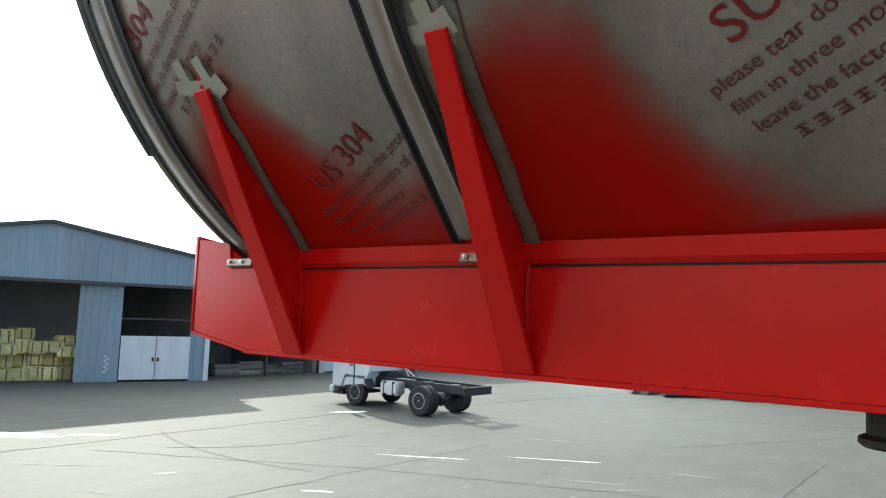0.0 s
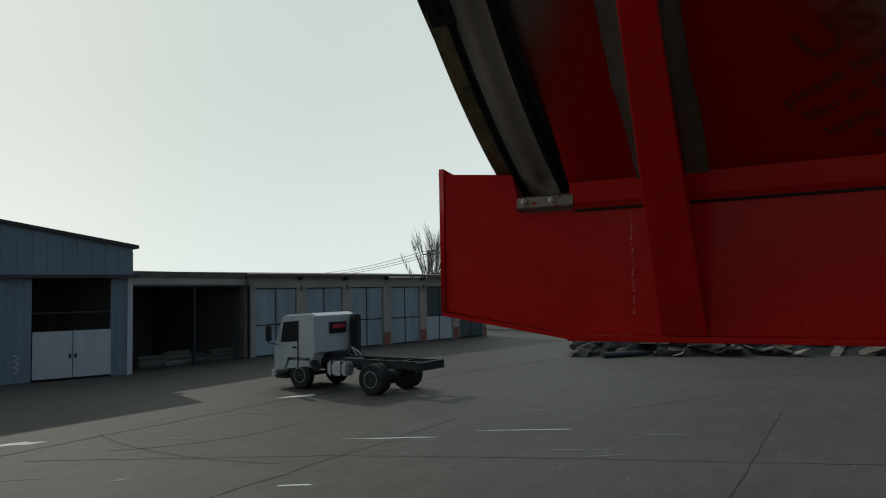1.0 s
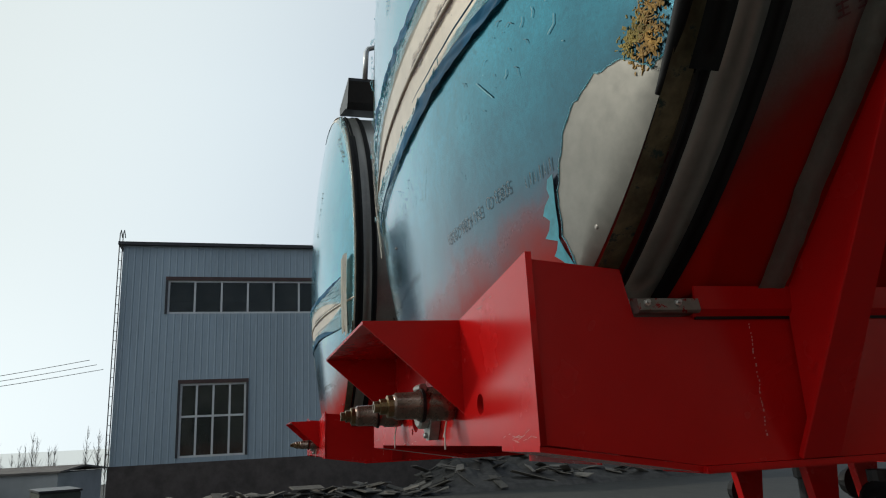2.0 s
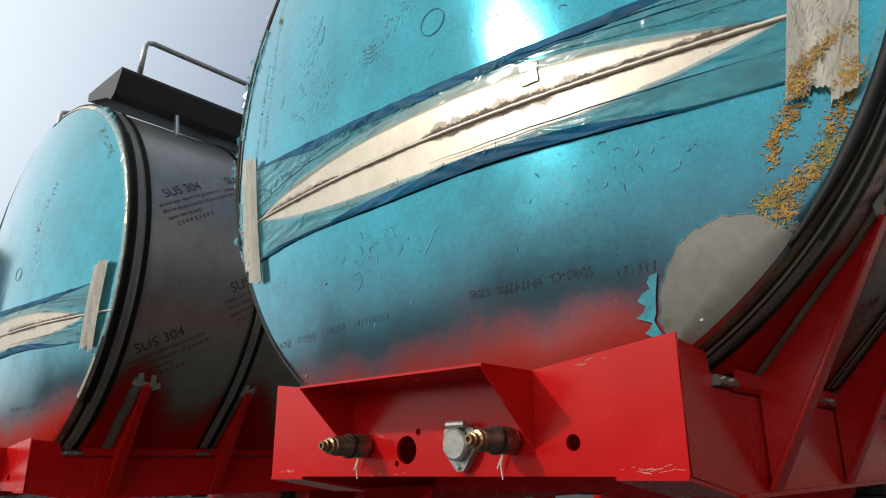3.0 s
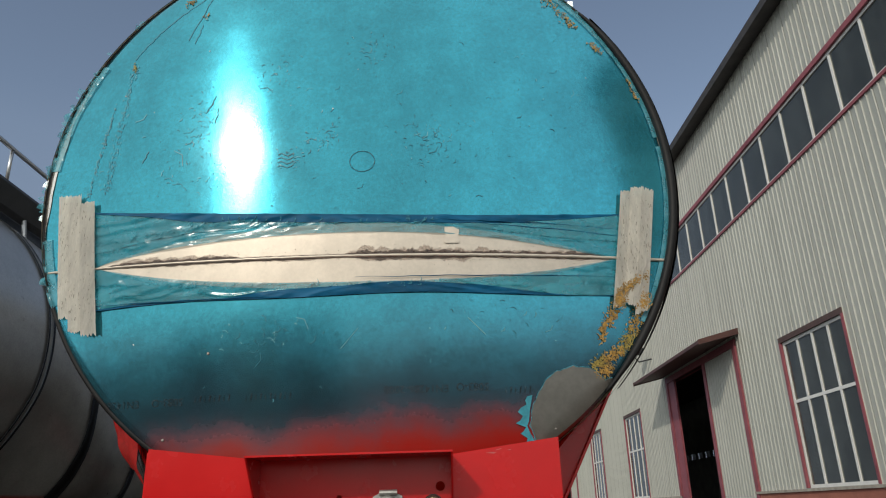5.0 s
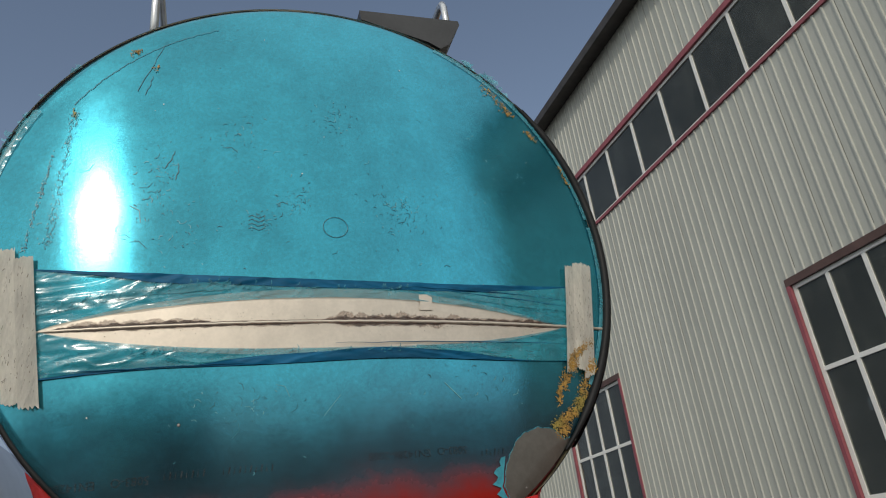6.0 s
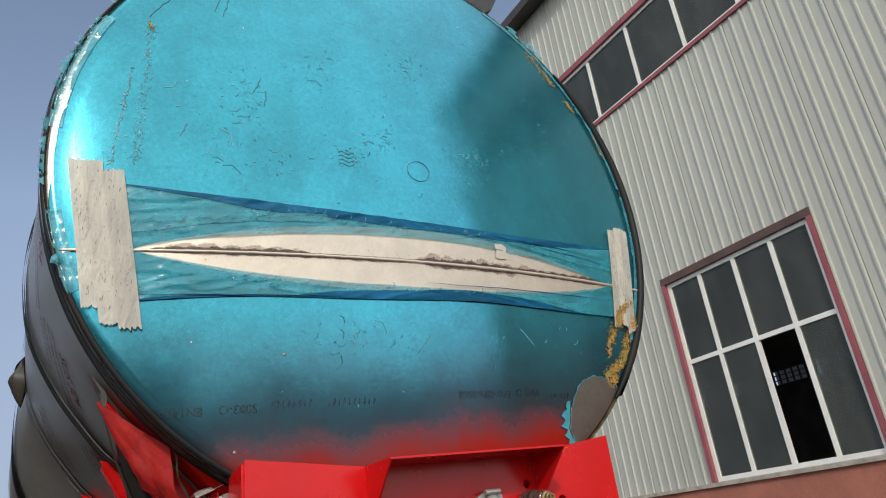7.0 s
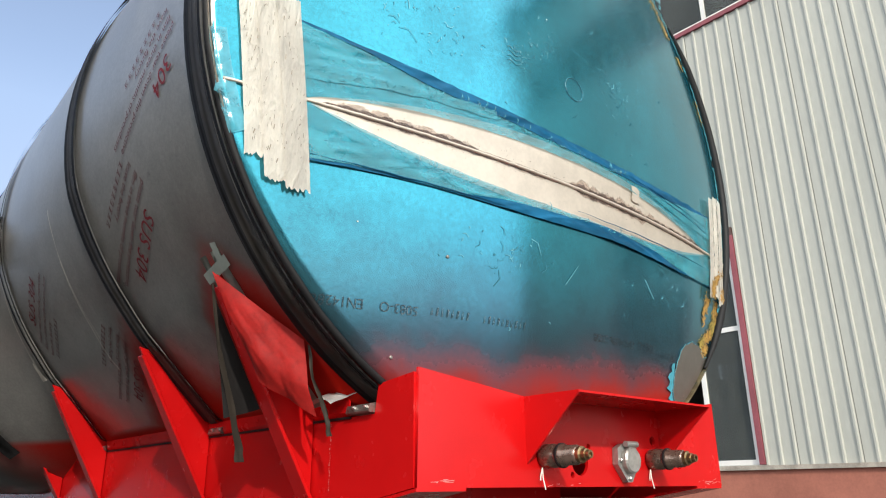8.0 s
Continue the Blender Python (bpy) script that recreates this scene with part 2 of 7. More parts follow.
    dents = math_of(n, l, "ADD", math_of(n, l, "MULTIPLY", dirt, 0.6), math_of(n, l, "MULTIPLY", small, 0.15))
    bump_to(n, l, p, dents, 0.14, 0.004)
    return m


M_shell = overspray_mat("film_covered_stainless", (0.37, 0.37, 0.36), 0.31, 0.62, 2.80, 3.08, along=0.12, sway=0.30, near=((0.48, 0.36), (1.28, 0.42), (2.46, 0.48), (3.5, 0.48)), mist_shade=(2.84, 3.24, (0.125, 0.095, 0.085)))
M_head = overspray_mat("blue_film_on_head", (0.036, 0.32, 0.425), 0.155, 0.82, 2.79, 3.20, coat=0.28, brushed=0.8, mist_shade=(3.03, 3.52, (0.058, 0.066, 0.090)), sway=0.34, patchy=0.40, cover=0.997, streak=0.06)
M_bare = mat("bare_head_metal", (0.62, 0.55, 0.465), 0.42, metal=0.50, var=0.10, scale=9, fine=80, bump=0.15, worn=(0.42, 0.34, 0.27), worn_at=0.68)
M_patch = mat("dull_aluminium", (0.25, 0.24, 0.215), 0.36, metal=0.8, var=0.12, scale=7, bump=0.12)


# ---- building helpers ----
def part(name, bm, material, parent=None, label="", smooth=False):
    me = bpy.data.meshes.new(name)
    bmesh.ops.recalc_face_normals(bm, faces=bm.faces[:])
    bm.to_mesh(me)
    bm.free()
    for m in material if isinstance(material, (list, tuple)) else (material,):
        me.materials.append(m)
    if smooth:
        for f in me.polygons:
            f.use_smooth = True
    ob = new(name, me)
    if parent is not None:
        ob.parent = parent
    if label:
        tagged(ob, label)
    return ob


def thing(name, label, category, at=(0, 0, 0), rz=0.0, group="", kind=""):
    ob = new(name)
    ob.matrix_world = pose(*at, 0, 0, rz)
    return tagged(ob, label, category, group, kind)


def quad(bm, a, b, c, d):
    return bm.faces.new([bm.verts.new(v) for v in (a, b, c, d)])


def box(bm, x0, x1, y0, y1, z0, z1, bevel=0.0, m=None):
    v = [bm.verts.new((x, y, z)) for x in (x0, x1) for y in (y0, y1) for z in (z0, z1)]
    if m is not None:
        for q in v:
            q.co = m @ q.co
    fs = [bm.faces.new([v[i] for i in ids]) for ids in ((0, 1, 3, 2), (4, 6, 7, 5), (0, 4, 5, 1), (2, 3, 7, 6), (0, 2, 6, 4), (1, 5, 7, 3))]
    if bevel:
        edges = list({e for f in fs for e in f.edges})
        bmesh.ops.bevel(bm, geom=edges, offset=bevel, segments=2, affect="EDGES")
    return v


def boxed(*a, **k):
    bm = bmesh.new()
    box(bm, *a, **k)
    return bm


def prism(bm, pts, axis, lo, hi):
    """A polygon of two coordinates, drawn out along the third axis from lo to hi."""
    def at(p, w):
        return {"x": (w, p[0], p[1]), "y": (p[0], w, p[1]), "z": (p[0], p[1], w)}[axis]
    a, b = [bm.verts.new(at(p, lo)) for p in pts], [bm.verts.new(at(p, hi)) for p in pts]
    bm.faces.new(a)
    bm.faces.new(b[::-1])
    for i in range(len(pts)):
        j = (i + 1) % len(pts)
        bm.faces.new((a[i], b[i], b[j], a[j]))


def prismed(*a):
    bm = bmesh.new()
    prism(bm, *a)
    return bm


def tube(bm, pts, r, n=10, cap=True):
    pts = [Vector(p) for p in pts]
    rs = r if isinstance(r, (list, tuple)) else [r] * len(pts)
    rings, up = [], None
    for i, p in enumerate(pts):
        d = (pts[min(i + 1, len(pts) - 1)] - pts[max(i - 1, 0)]).normalized()
        if up is None:
            up = d.orthogonal().normalized()
        up = (up - d * up.dot(d)).normalized()
        side = d.cross(up)
        rings.append([bm.verts.new(p + (up * math.cos(2 * math.pi * k / n) + side * math.sin(2 * math.pi * k / n)) * rs[i]) for k in range(n)])
    for a, b in zip(rings, rings[1:]):
        for k in range(n):
            bm.faces.new((a[k], a[(k + 1) % n], b[(k + 1) % n], b[k]))
    if cap:
        bm.faces.new(rings[0][::-1])
        bm.faces.new(rings[-1])


def tubed(*a, **k):
    bm = bmesh.new()
    tube(bm, *a, **k)
    return bm


def turned(bm, profile, axis_m, n=20):
    """A profile of (radius, height) turned round the z axis of axis_m."""
    rings = [[bm.verts.new(axis_m @ Vector((r * math.cos(2 * math.pi * k / n), r * math.sin(2 * math.pi * k / n), h))) for k in range(n)] for r, h in profile]
    for a, b in zip(rings, rings[1:]):
        for k in range(n):
            bm.faces.new((a[k], a[(k + 1) % n], b[(k + 1) % n], b[k]))
    bm.faces.new(rings[0][::-1])
    bm.faces.new(rings[-1])


def grid(bm, nu, nv, place):
    """A sheet of nu by nv cells; place(u, v) gives a point for u, v in 0..1."""
    rows = [[bm.verts.new(place(i / nu, j / nv)) for j in range(nv + 1)] for i in range(nu + 1)]
    for i in range(nu):
        for j in range(nv):
            bm.faces.new((rows[i][j], rows[i + 1][j], rows[i + 1][j + 1], rows[i][j + 1]))


def text_mesh(words, size):
    """Flat letters as a mesh in x and y, in the built-in font."""
    cu = bpy.data.curves.new("letters", "FONT")
    cu.body, cu.size, cu.resolution_u = words, size, 3
    ob = bpy.data.objects.new("letters", cu)
    scene.collection.objects.link(ob)
    me = bpy.data.meshes.new_from_object(ob.evaluated_get(bpy.context.evaluated_depsgraph_get()))
    bpy.data.objects.remove(ob)
    bpy.data.curves.remove(cu)
    bm = bmesh.new()
    bm.from_mesh(me)
    bpy.data.meshes.remove(me)
    bmesh.ops.triangulate(bm, faces=bm.faces[:])
    return bm


def wob(x, y, z, k=1.0):
    return noise.noise(Vector((x * k, y * k, z * k)))


# ---- setting ----
def concrete_mat():
    m, n, l, p = node_mat("yard_concrete")
    big, mid, small = noise_of(n, l, 0.12, 5), noise_of(n, l, 0.9, 8, 0.7, stretch=(1, 2.2, 1)), noise_of(n, l, 18, 6, 0.7)
    fac = math_of(n, l, "ADD", math_of(n, l, "MULTIPLY", big, 0.4), math_of(n, l, "ADD", math_of(n, l, "MULTIPLY", mid, 0.4), math_of(n, l, "MULTIPLY", small, 0.2)))
    col = mix_of(n, l, ramp_of(n, l, fac, 0.36, 0.64), (0.035, 0.0325, 0.0265), (0.068, 0.0645, 0.053))
    scuff = noise_of(n, l, 0.8, 9, 0.75, stretch=(1.0, 7.0, 1))
    col = mix_of(n, l, math_of(n, l, "MULTIPLY", ramp_of(n, l, scuff, 0.60, 0.70), 0.5), col, (0.20, 0.20, 0.18))
    spill = noise_of(n, l, 0.5, 7, 0.7, stretch=(1.6, 1, 1))
    col = mix_of(n, l, math_of(n, l, "MULTIPLY", ramp_of(n, l, spill, 0.62, 0.72), 0.45), col, (0.10, 0.095, 0.085))
    l.new(col, p.inputs["Base Color"])
    p.inputs["Roughness"].default_value = 0.75
    bump_to(n, l, p, fac, 0.4, 0.01)
    return m


M_concrete = concrete_mat()
M_joint = mat("tarred_joint", (0.011, 0.010, 0.009), 0.85, var=0.4, scale=4, bump=0.3)
M_scrape_glint = mat("white_scrape_and_puddle_glint", (0.72, 0.71, 0.68), 0.6, var=0.15, scale=5, bump=0.3)
M_pale = mat("pale_scrape", (0.22, 0.22, 0.195), 0.8, var=0.2, scale=5, bump=0.2)
M_damp = mat("damp_stain", (0.035, 0.032, 0.029), 0.5, var=0.4, scale=5, bump=0.2)
M_siding = mat("grey_white_siding", (0.425, 0.43, 0.385), 0.5, var=0.08, scale=0.6, fine=14, bump=0.08, stretch=(1, 1, 0.25), worn=(0.42, 0.40, 0.36), worn_at=0.70)
M_joint_grey = mat("sheet_joint_grey", (0.17, 0.17, 0.155), 0.7, var=0.2, bump=0.1)
M_bluesiding = mat("blue_grey_siding", (0.24, 0.31, 0.36), 0.5, var=0.12, scale=0.5, fine=9, bump=0.05, stretch=(1, 1, 0.2), worn=(0.14, 0.17, 0.20), worn_at=0.66)
M_hallsiding = mat("pale_blue_grey_siding", (0.40, 0.47, 0.51), 0.5, var=0.12, scale=0.5, fine=9, bump=0.05, stretch=(1, 1, 0.2), worn=(0.28, 0.32, 0.34), worn_at=0.64)
M_tyremark = mat("tyre_mark", (0.032, 0.031, 0.027), 0.8, var=0.4, scale=3, bump=0.2)
M_awning = mat("brown_red_awning", (0.085, 0.035, 0.030), 0.6, var=0.25, scale=2, bump=0.1)
M_browntrim = mat("dark_brown_trim", (0.09, 0.05, 0.042), 0.6, var=0.25, scale=2, bump=0.1)
M_redtrim = mat("faded_red_trim", (0.27, 0.07, 0.085), 0.55, var=0.2, scale=2, bump=0.1)
M_darkroof = mat("dark_roof_edge", (0.06, 0.055, 0.055), 0.6, var=0.3, scale=2, bump=0.1)
M_white = mat("white_window_frame", (0.74, 0.73, 0.70), 0.45, var=0.08, scale=3, bump=0.05)
M_plinth = mat("red_plaster_plinth", (0.36, 0.13, 0.09), 0.85, var=0.2, scale=1.2, fine=30, bump=0.4, worn=(0.30, 0.24, 0.20), worn_at=0.68)
M_ledge = mat("weathered_ledge", (0.36, 0.32, 0.27), 0.85, var=0.3, scale=4, bump=0.4)
M_darkplinth = mat("dark_brick_plinth", (0.10, 0.08, 0.07), 0.9, var=0.3, scale=2, bump=0.4)
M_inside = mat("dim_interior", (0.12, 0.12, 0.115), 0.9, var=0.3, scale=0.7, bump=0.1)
M_inpale = mat("hazy_interior", (0.34, 0.36, 0.36), 0.9, var=0.25, scale=0.7, bump=0.1)
M_cream = mat("cream_plaster", (0.50, 0.44, 0.35), 0.9, var=0.15, scale=0.8, fine=18, bump=0.3, worn=(0.36, 0.30, 0.24), worn_at=0.66)
M_doorblue = mat("blue_grey_door_sheet", (0.40, 0.46, 0.48), 0.5, var=0.2, scale=1.2, bump=0.1, stretch=(2, 2, 0.4), worn=(0.56, 0.57, 0.55), worn_at=0.60)
M_doordark = mat("dark_door_sheet", (0.09, 0.11, 0.105), 0.6, var=0.25, scale=1.2, bump=0.1, worn=(0.16, 0.16, 0.15), worn_at=0.62)
M_doorwhite = mat("white_door_sheet", (0.62, 0.64, 0.64), 0.5, var=0.1, scale=1.5, bump=0.1, stretch=(2, 2, 0.4), worn=(0.45, 0.42, 0.38), worn_at=0.68)
M_asphaltroof = mat("grey_felt_roof", (0.15, 0.13, 0.115), 0.9, var=0.3, scale=1.0, bump=0.3)
M_yellow = piece_mat("yellow_wrap", (0.60, 0.52, 0.24), 0.6, 0.25, var=0.25, scale=4, bump=0.3)
M_wood = piece_mat("grey_scrap_board", (0.17, 0.15, 0.125), 0.85, 0.55, var=0.3, scale=3, bump=0.4)
M_scrap = piece_mat("dark_scrap", (0.06, 0.055, 0.05), 0.85, 0.5, var=0.4, scale=3, bump=0.5)
# tree colours are lightened to paint in the haze of distance
M_hazed_bark = mat("hazed_grey_bark", (0.19, 0.175, 0.155), 0.9, var=0.3, scale=6, bump=0.5)
M_hazed_twig = mat("hazed_twig", (0.30, 0.27, 0.24), 0.9, var=0.3, scale=6, bump=0)
M_farwall = mat("far_whitewash", (0.42, 0.42, 0.41), 0.85, var=0.15, scale=0.5, bump=0.1)
M_fargreen = mat("far_dark_scrub", (0.06, 0.065, 0.05), 0.9, var=0.4, scale=1.0, bump=0.3)
M_cab = mat("white_cab_paint", (0.55, 0.57, 0.57), 0.3, var=0.06, scale=2, bump=0.03, coat=0.4)
M_chassis = mat("black_chassis", (0.018, 0.018, 0.02), 0.6, var=0.4, scale=6, bump=0.2)
M_tyre = mat("tyre_rubber", (0.02, 0.02, 0.02), 0.85, var=0.3, scale=10, bump=0.3)
M_wheel = mat("grey_wheel_steel", (0.50, 0.50, 0.50), 0.45, metal=0.5, var=0.25, scale=10, bump=0.1)
M_alu = mat("aluminium_tank", (0.62, 0.62, 0.62), 0.35, metal=0.7, var=0.12, scale=6, bump=0.1)
M_banner = mat("red_banner", (0.55, 0.03, 0.05), 0.6, var=0.1, bump=0)


def glass_mat():
    m, n, l, p = node_mat("window_glass")
    dust = noise_of(n, l, 1.3, 6, 0.65, stretch=(1, 1, 0.5))
    l.new(mix_of(n, l, ramp_of(n, l, dust, 0.3, 0.7), (0.22, 0.24, 0.21), (0.36, 0.38, 0.34)), p.inputs["Base Color"])
    p.inputs["Specular IOR Level"].default_value = 0.3
    p.inputs["Transmission Weight"].default_value, p.inputs["Roughness"].default_value, p.inputs["IOR"].default_value = 0.91, 0.05, 1.4
    return m


M_glass = glass_mat()
M_limp = mat("limp_dirty_tape", (0.036, 0.027, 0.019), 0.7, var=0.3, scale=14, fine=90, bump=0.25)


def film_mat(name, base, alpha, rough, stretch=None, bump=0.5):
    m = mat(name, base, rough, var=0.3, scale=14, fine=80, bump=bump, coat=0.4, stretch=stretch)
    m.node_tree.nodes["Principled BSDF"].inputs["Alpha"].default_value = alpha
    return m


M_darkfilm_thin = film_mat("wrinkled_blue_film", (0.034, 0.30, 0.38), 0.60, 0.22, (0.5, 1, 1), 0.4)
M_scorch = film_mat("weld_scorch", (0.080, 0.048, 0.036), 0.62, 0.6)
M_singe = film_mat("light_singe", (0.30, 0.20, 0.15), 0.42, 0.6)
M_marking = film_mat("dark_marking", (0.02, 0.03, 0.04), 0.6, 0.6)
M_film_clear = film_mat("lifted_clear_film", (0.10, 0.42, 0.52), 0.55, 0.18)
M_ringmark = film_mat("ring_mark", (0.05, 0.27, 0.36), 0.5, 0.4)
M_farglass = film_mat("dusty_far_glass", (0.20, 0.21, 0.20), 0.80, 0.3)
M_whitefilm = film_mat("crumpled_clear_film", (0.42, 0.42, 0.41), 0.9, 0.35)
M_redfilm = film_mat("red_sprayed_film", (0.33, 0.014, 0.012), 0.95, 0.62, None, 0.5)
M_redfilm.node_tree.nodes["Principled BSDF"].inputs["Coat Weight"].default_value = 0.0
M_redfilm.node_tree.nodes["Principled BSDF"].inputs["Specular IOR Level"].default_value = 0.2

bm = bmesh.new()
xs = [-1500, -700, -300, -160, -130, -120, -100, -90, -80, -70, -62, -56, -52, -49, -46, -38, -30, 0, 40, 120, 400, 1500]
grid(bm, len(xs) - 1, 12, lambda u, v: (xs[round(u * (len(xs) - 1))], -1500 + 3000 * v, -0.075 * min(max(0.0, -46 - xs[round(u * (len(xs) - 1))]), 84)))
ground = tagged(part("ground", bm, M_concrete), "pale worn concrete factory yard", "ground", kind="structure")


def joint(pts, w, name="joint", material=None, label="thin dark joint in the concrete"):
    bm = bmesh.new()
    left, right = [], []
    for i, p in enumerate(pts):
        a, b = Vector(pts[max(i - 1, 0)]), Vector(pts[min(i + 1, len(pts) - 1)])
        d = (b - a).normalized()
        nrm = Vector((-d.y, d.x))
        k = w * (0.6 + 0.8 * abs(wob(p[0], p[1], 2, 2.1)))
        left.append(bm.verts.new((p[0] + nrm.x * k, p[1] + nrm.y * k, 0.004)))
        right.append(bm.verts.new((p[0] - nrm.x * k, p[1] - nrm.y * k, 0.004)))
    for i in range(len(pts) - 1):
        bm.faces.new((left[i], left[i + 1], right[i + 1], right[i]))
    return tagged(part(name, bm, material or M_joint), label, "joint", kind="structure")


def wander(a, b, n, amp):
    a, b = Vector(a), Vector(b)
    d = (b - a).normalized()
    nrm = Vector((-d.y, d.x))
    return [tuple(a + (b - a) * (k / n) + nrm * amp * wob(a.x + k * 0.31, a.y, 4, 1.0)) for k in range(n + 1)]


joint(wander((0.5, -12.35), (-12.4, -11.8), 60, 0.10), 0.022)
joint(wander((-12.4, -11.8), (-24.6, -8.9), 50, 0.10), 0.035)
joint(wander((-5.2, -11.3), (-7.77, -6.6), 30, 0.08), 0.014)
joint(wander((-7.77, -6.6), (-9.4, -2.3), 30, 0.08), 0.013)
joint(wander((-9.4, -2.3), (-11.2, 3.0), 30, 0.08), 0.012)
joint(wander((-3.2, -6.85), (-11.5, -6.5), 40, 0.08), 0.013)
joint(wander((-4.0, -0.72), (-14.9, -0.45), 50, 0.03), 0.014)
joint(wander((-19.2, -5.3), (-23.6, 2.8), 40, 0.08), 0.022)
joint(wander((-14.0, -3.6), (-19.6, -0.4), 30, 0.08), 0.014)


def blot(cx, cy, rx, ry, rz, material, label, seed, z=0.005):
    bm = bmesh.new()
    n = 46
    ring = []
    for k in range(n):
        a = 2 * math.pi * k / n
        r = 0.65 + 0.55 * wob(math.cos(a) * 1.3, math.sin(a) * 1.3, seed, 1.6)
        x, y = rx * r * math.cos(a), ry * r * math.sin(a)
        c, s = math.cos(radians(rz)), math.sin(radians(rz))
        ring.append(bm.verts.new((cx + x * c - y * s, cy + x * s + y * c, z)))
    bm.faces.new(ring)
    return tagged(part("ground_stain", bm, material), label, "stain", kind="structure")


# the first white patch paints a puddle's bright sky reflection
blot(-5.05, -13.75, 1.25, 0.25, 131, M_scrape_glint, "white patch for the sky reflected in a puddle", 1)
blot(-5.95, -12.85, 0.75, 0.22, 140, M_damp, "dark damp stain on the concrete", 2, 0.0045)
blot(-4.9, -13.7, 1.4, 0.40, 125, M_damp, "dark damp stain on the concrete", 5, 0.0042)
blot(-5.99, -6.12, 0.45, 0.05, 122, M_scrape_glint, "thin white scrape on the concrete", 3)
blot(-5.1, -8.73, 0.24, 0.05, 154, M_damp, "small dark crack stain", 4)
blot(-9.3, -6.6, 1.1, 0.05, 120, M_scrape_glint, "thin white scrape on the concrete", 6)
blot(-11.0, -4.6, 1.3, 0.04, 118, M_scrape_glint, "thin white scrape on the concrete", 8)
blot(-12.8, -11.9, 0.7, 0.18, 150, M_scrape_glint, "pale spill on the concrete", 9)


rnd = random.Random(61)
for k in range(22):
    blot(rnd.uniform(-15, -3.2), rnd.uniform(-12, -2.0), rnd.uniform(0.25, 1.2), rnd.uniform(0.012, 0.035), rnd.gauss(122, 10), M_pale, "thin pale scrape on the concrete", 30 + k)
for cx, cy, r, a0, a1 in ((-9.3, -13.2, 3.9, 40, 100), (-14.2, -9.2, 7.6, -25, 15)):
    joint([(cx + r * math.cos(radians(a0 + (a1 - a0) * i / 30)), cy + r * math.sin(radians(a0 + (a1 - a0) * i / 30))) for i in range(31)], 0.03, "tyre_mark", M_tyremark, "faint curved tyre mark on the concrete")


# ---- corrugated walls ----
def cells(u0, u1, v0, v1, holes):
    us = sorted({u0, u1, *[min(max(h[i], u0), u1) for h in holes for i in (0, 1)]})
    vs = sorted({v0, v1, *[min(max(h[i], v0), v1) for h in holes for i in (2, 3)]})
    for a, b in zip(us, us[1:]):
        run = None
        for c, d in zip(vs, vs[1:]):
            mu, mv = (a + b) / 2, (c + d) / 2
            open_here = any(h[0] < mu < h[1] and h[2] < mv < h[3] for h in holes)
            if open_here:
                if run:
                    yield (a, b, *run)
                run = None
            else:
                run = (run[0], d) if run else (c, d)
        if run:
            yield (a, b, *run)


def corrugated(u0, u1, v0, v1, holes, place, pitch=0.256, rib=0.030):
    """Sheet with upright ribs; place(u, out, v) gives the point."""
    bm = bmesh.new()
    prof = ((0.0, 0.0), (0.74, 0.0), (0.80, rib), (0.93, rib), (1.0, 0.0))
    for a, b, c, d in cells(u0, u1, v0, v1, holes):
        pts = []
        k = math.floor(a / pitch)
        def height(u):
            q = (u / pitch) % 1.0
            for (p0, h0), (p1, h1) in zip(prof, prof[1:]):
                if p0 <= q <= p1:
                    return h0 + (h1 - h0) * (q - p0) / (p1 - p0)
            return 0.0
        us = [a]
        while k * pitch < b:
            us += [(k + p) * pitch for p, _ in prof[:-1] if a + 1e-4 < (k + p) * pitch < b - 1e-4]
            k += 1
        us.append(b)
        lo = [bm.verts.new(place(u, height(u), c)) for u in us]
        hi = [bm.verts.new(place(u, height(u), d)) for u in us]
        for i in range(len(us) - 1):
            bm.faces.new((lo[i], lo[i + 1], hi[i + 1], hi[i]))
    bmesh.ops.remove_doubles(bm, verts=bm.verts[:], dist=0.0005)
    return bm


def backing(u0, u1, v0, v1, holes, place, t0=-0.012, t1=-0.16):
    bm = bmesh.new()
    for a, b, c, d in cells(u0, u1, v0, v1, holes):
        p = [bm.verts.new(place(u, t, v)) for u in (a, b) for t in (t0, t1) for v in (c, d)]
        for ids in ((0, 1, 3, 2), (4, 6, 7, 5), (0, 4, 5, 1), (2, 3, 7, 6), (0, 2, 6, 4), (1, 5, 7, 3)):
            bm.faces.new([p[i] for i in ids])
    return bm


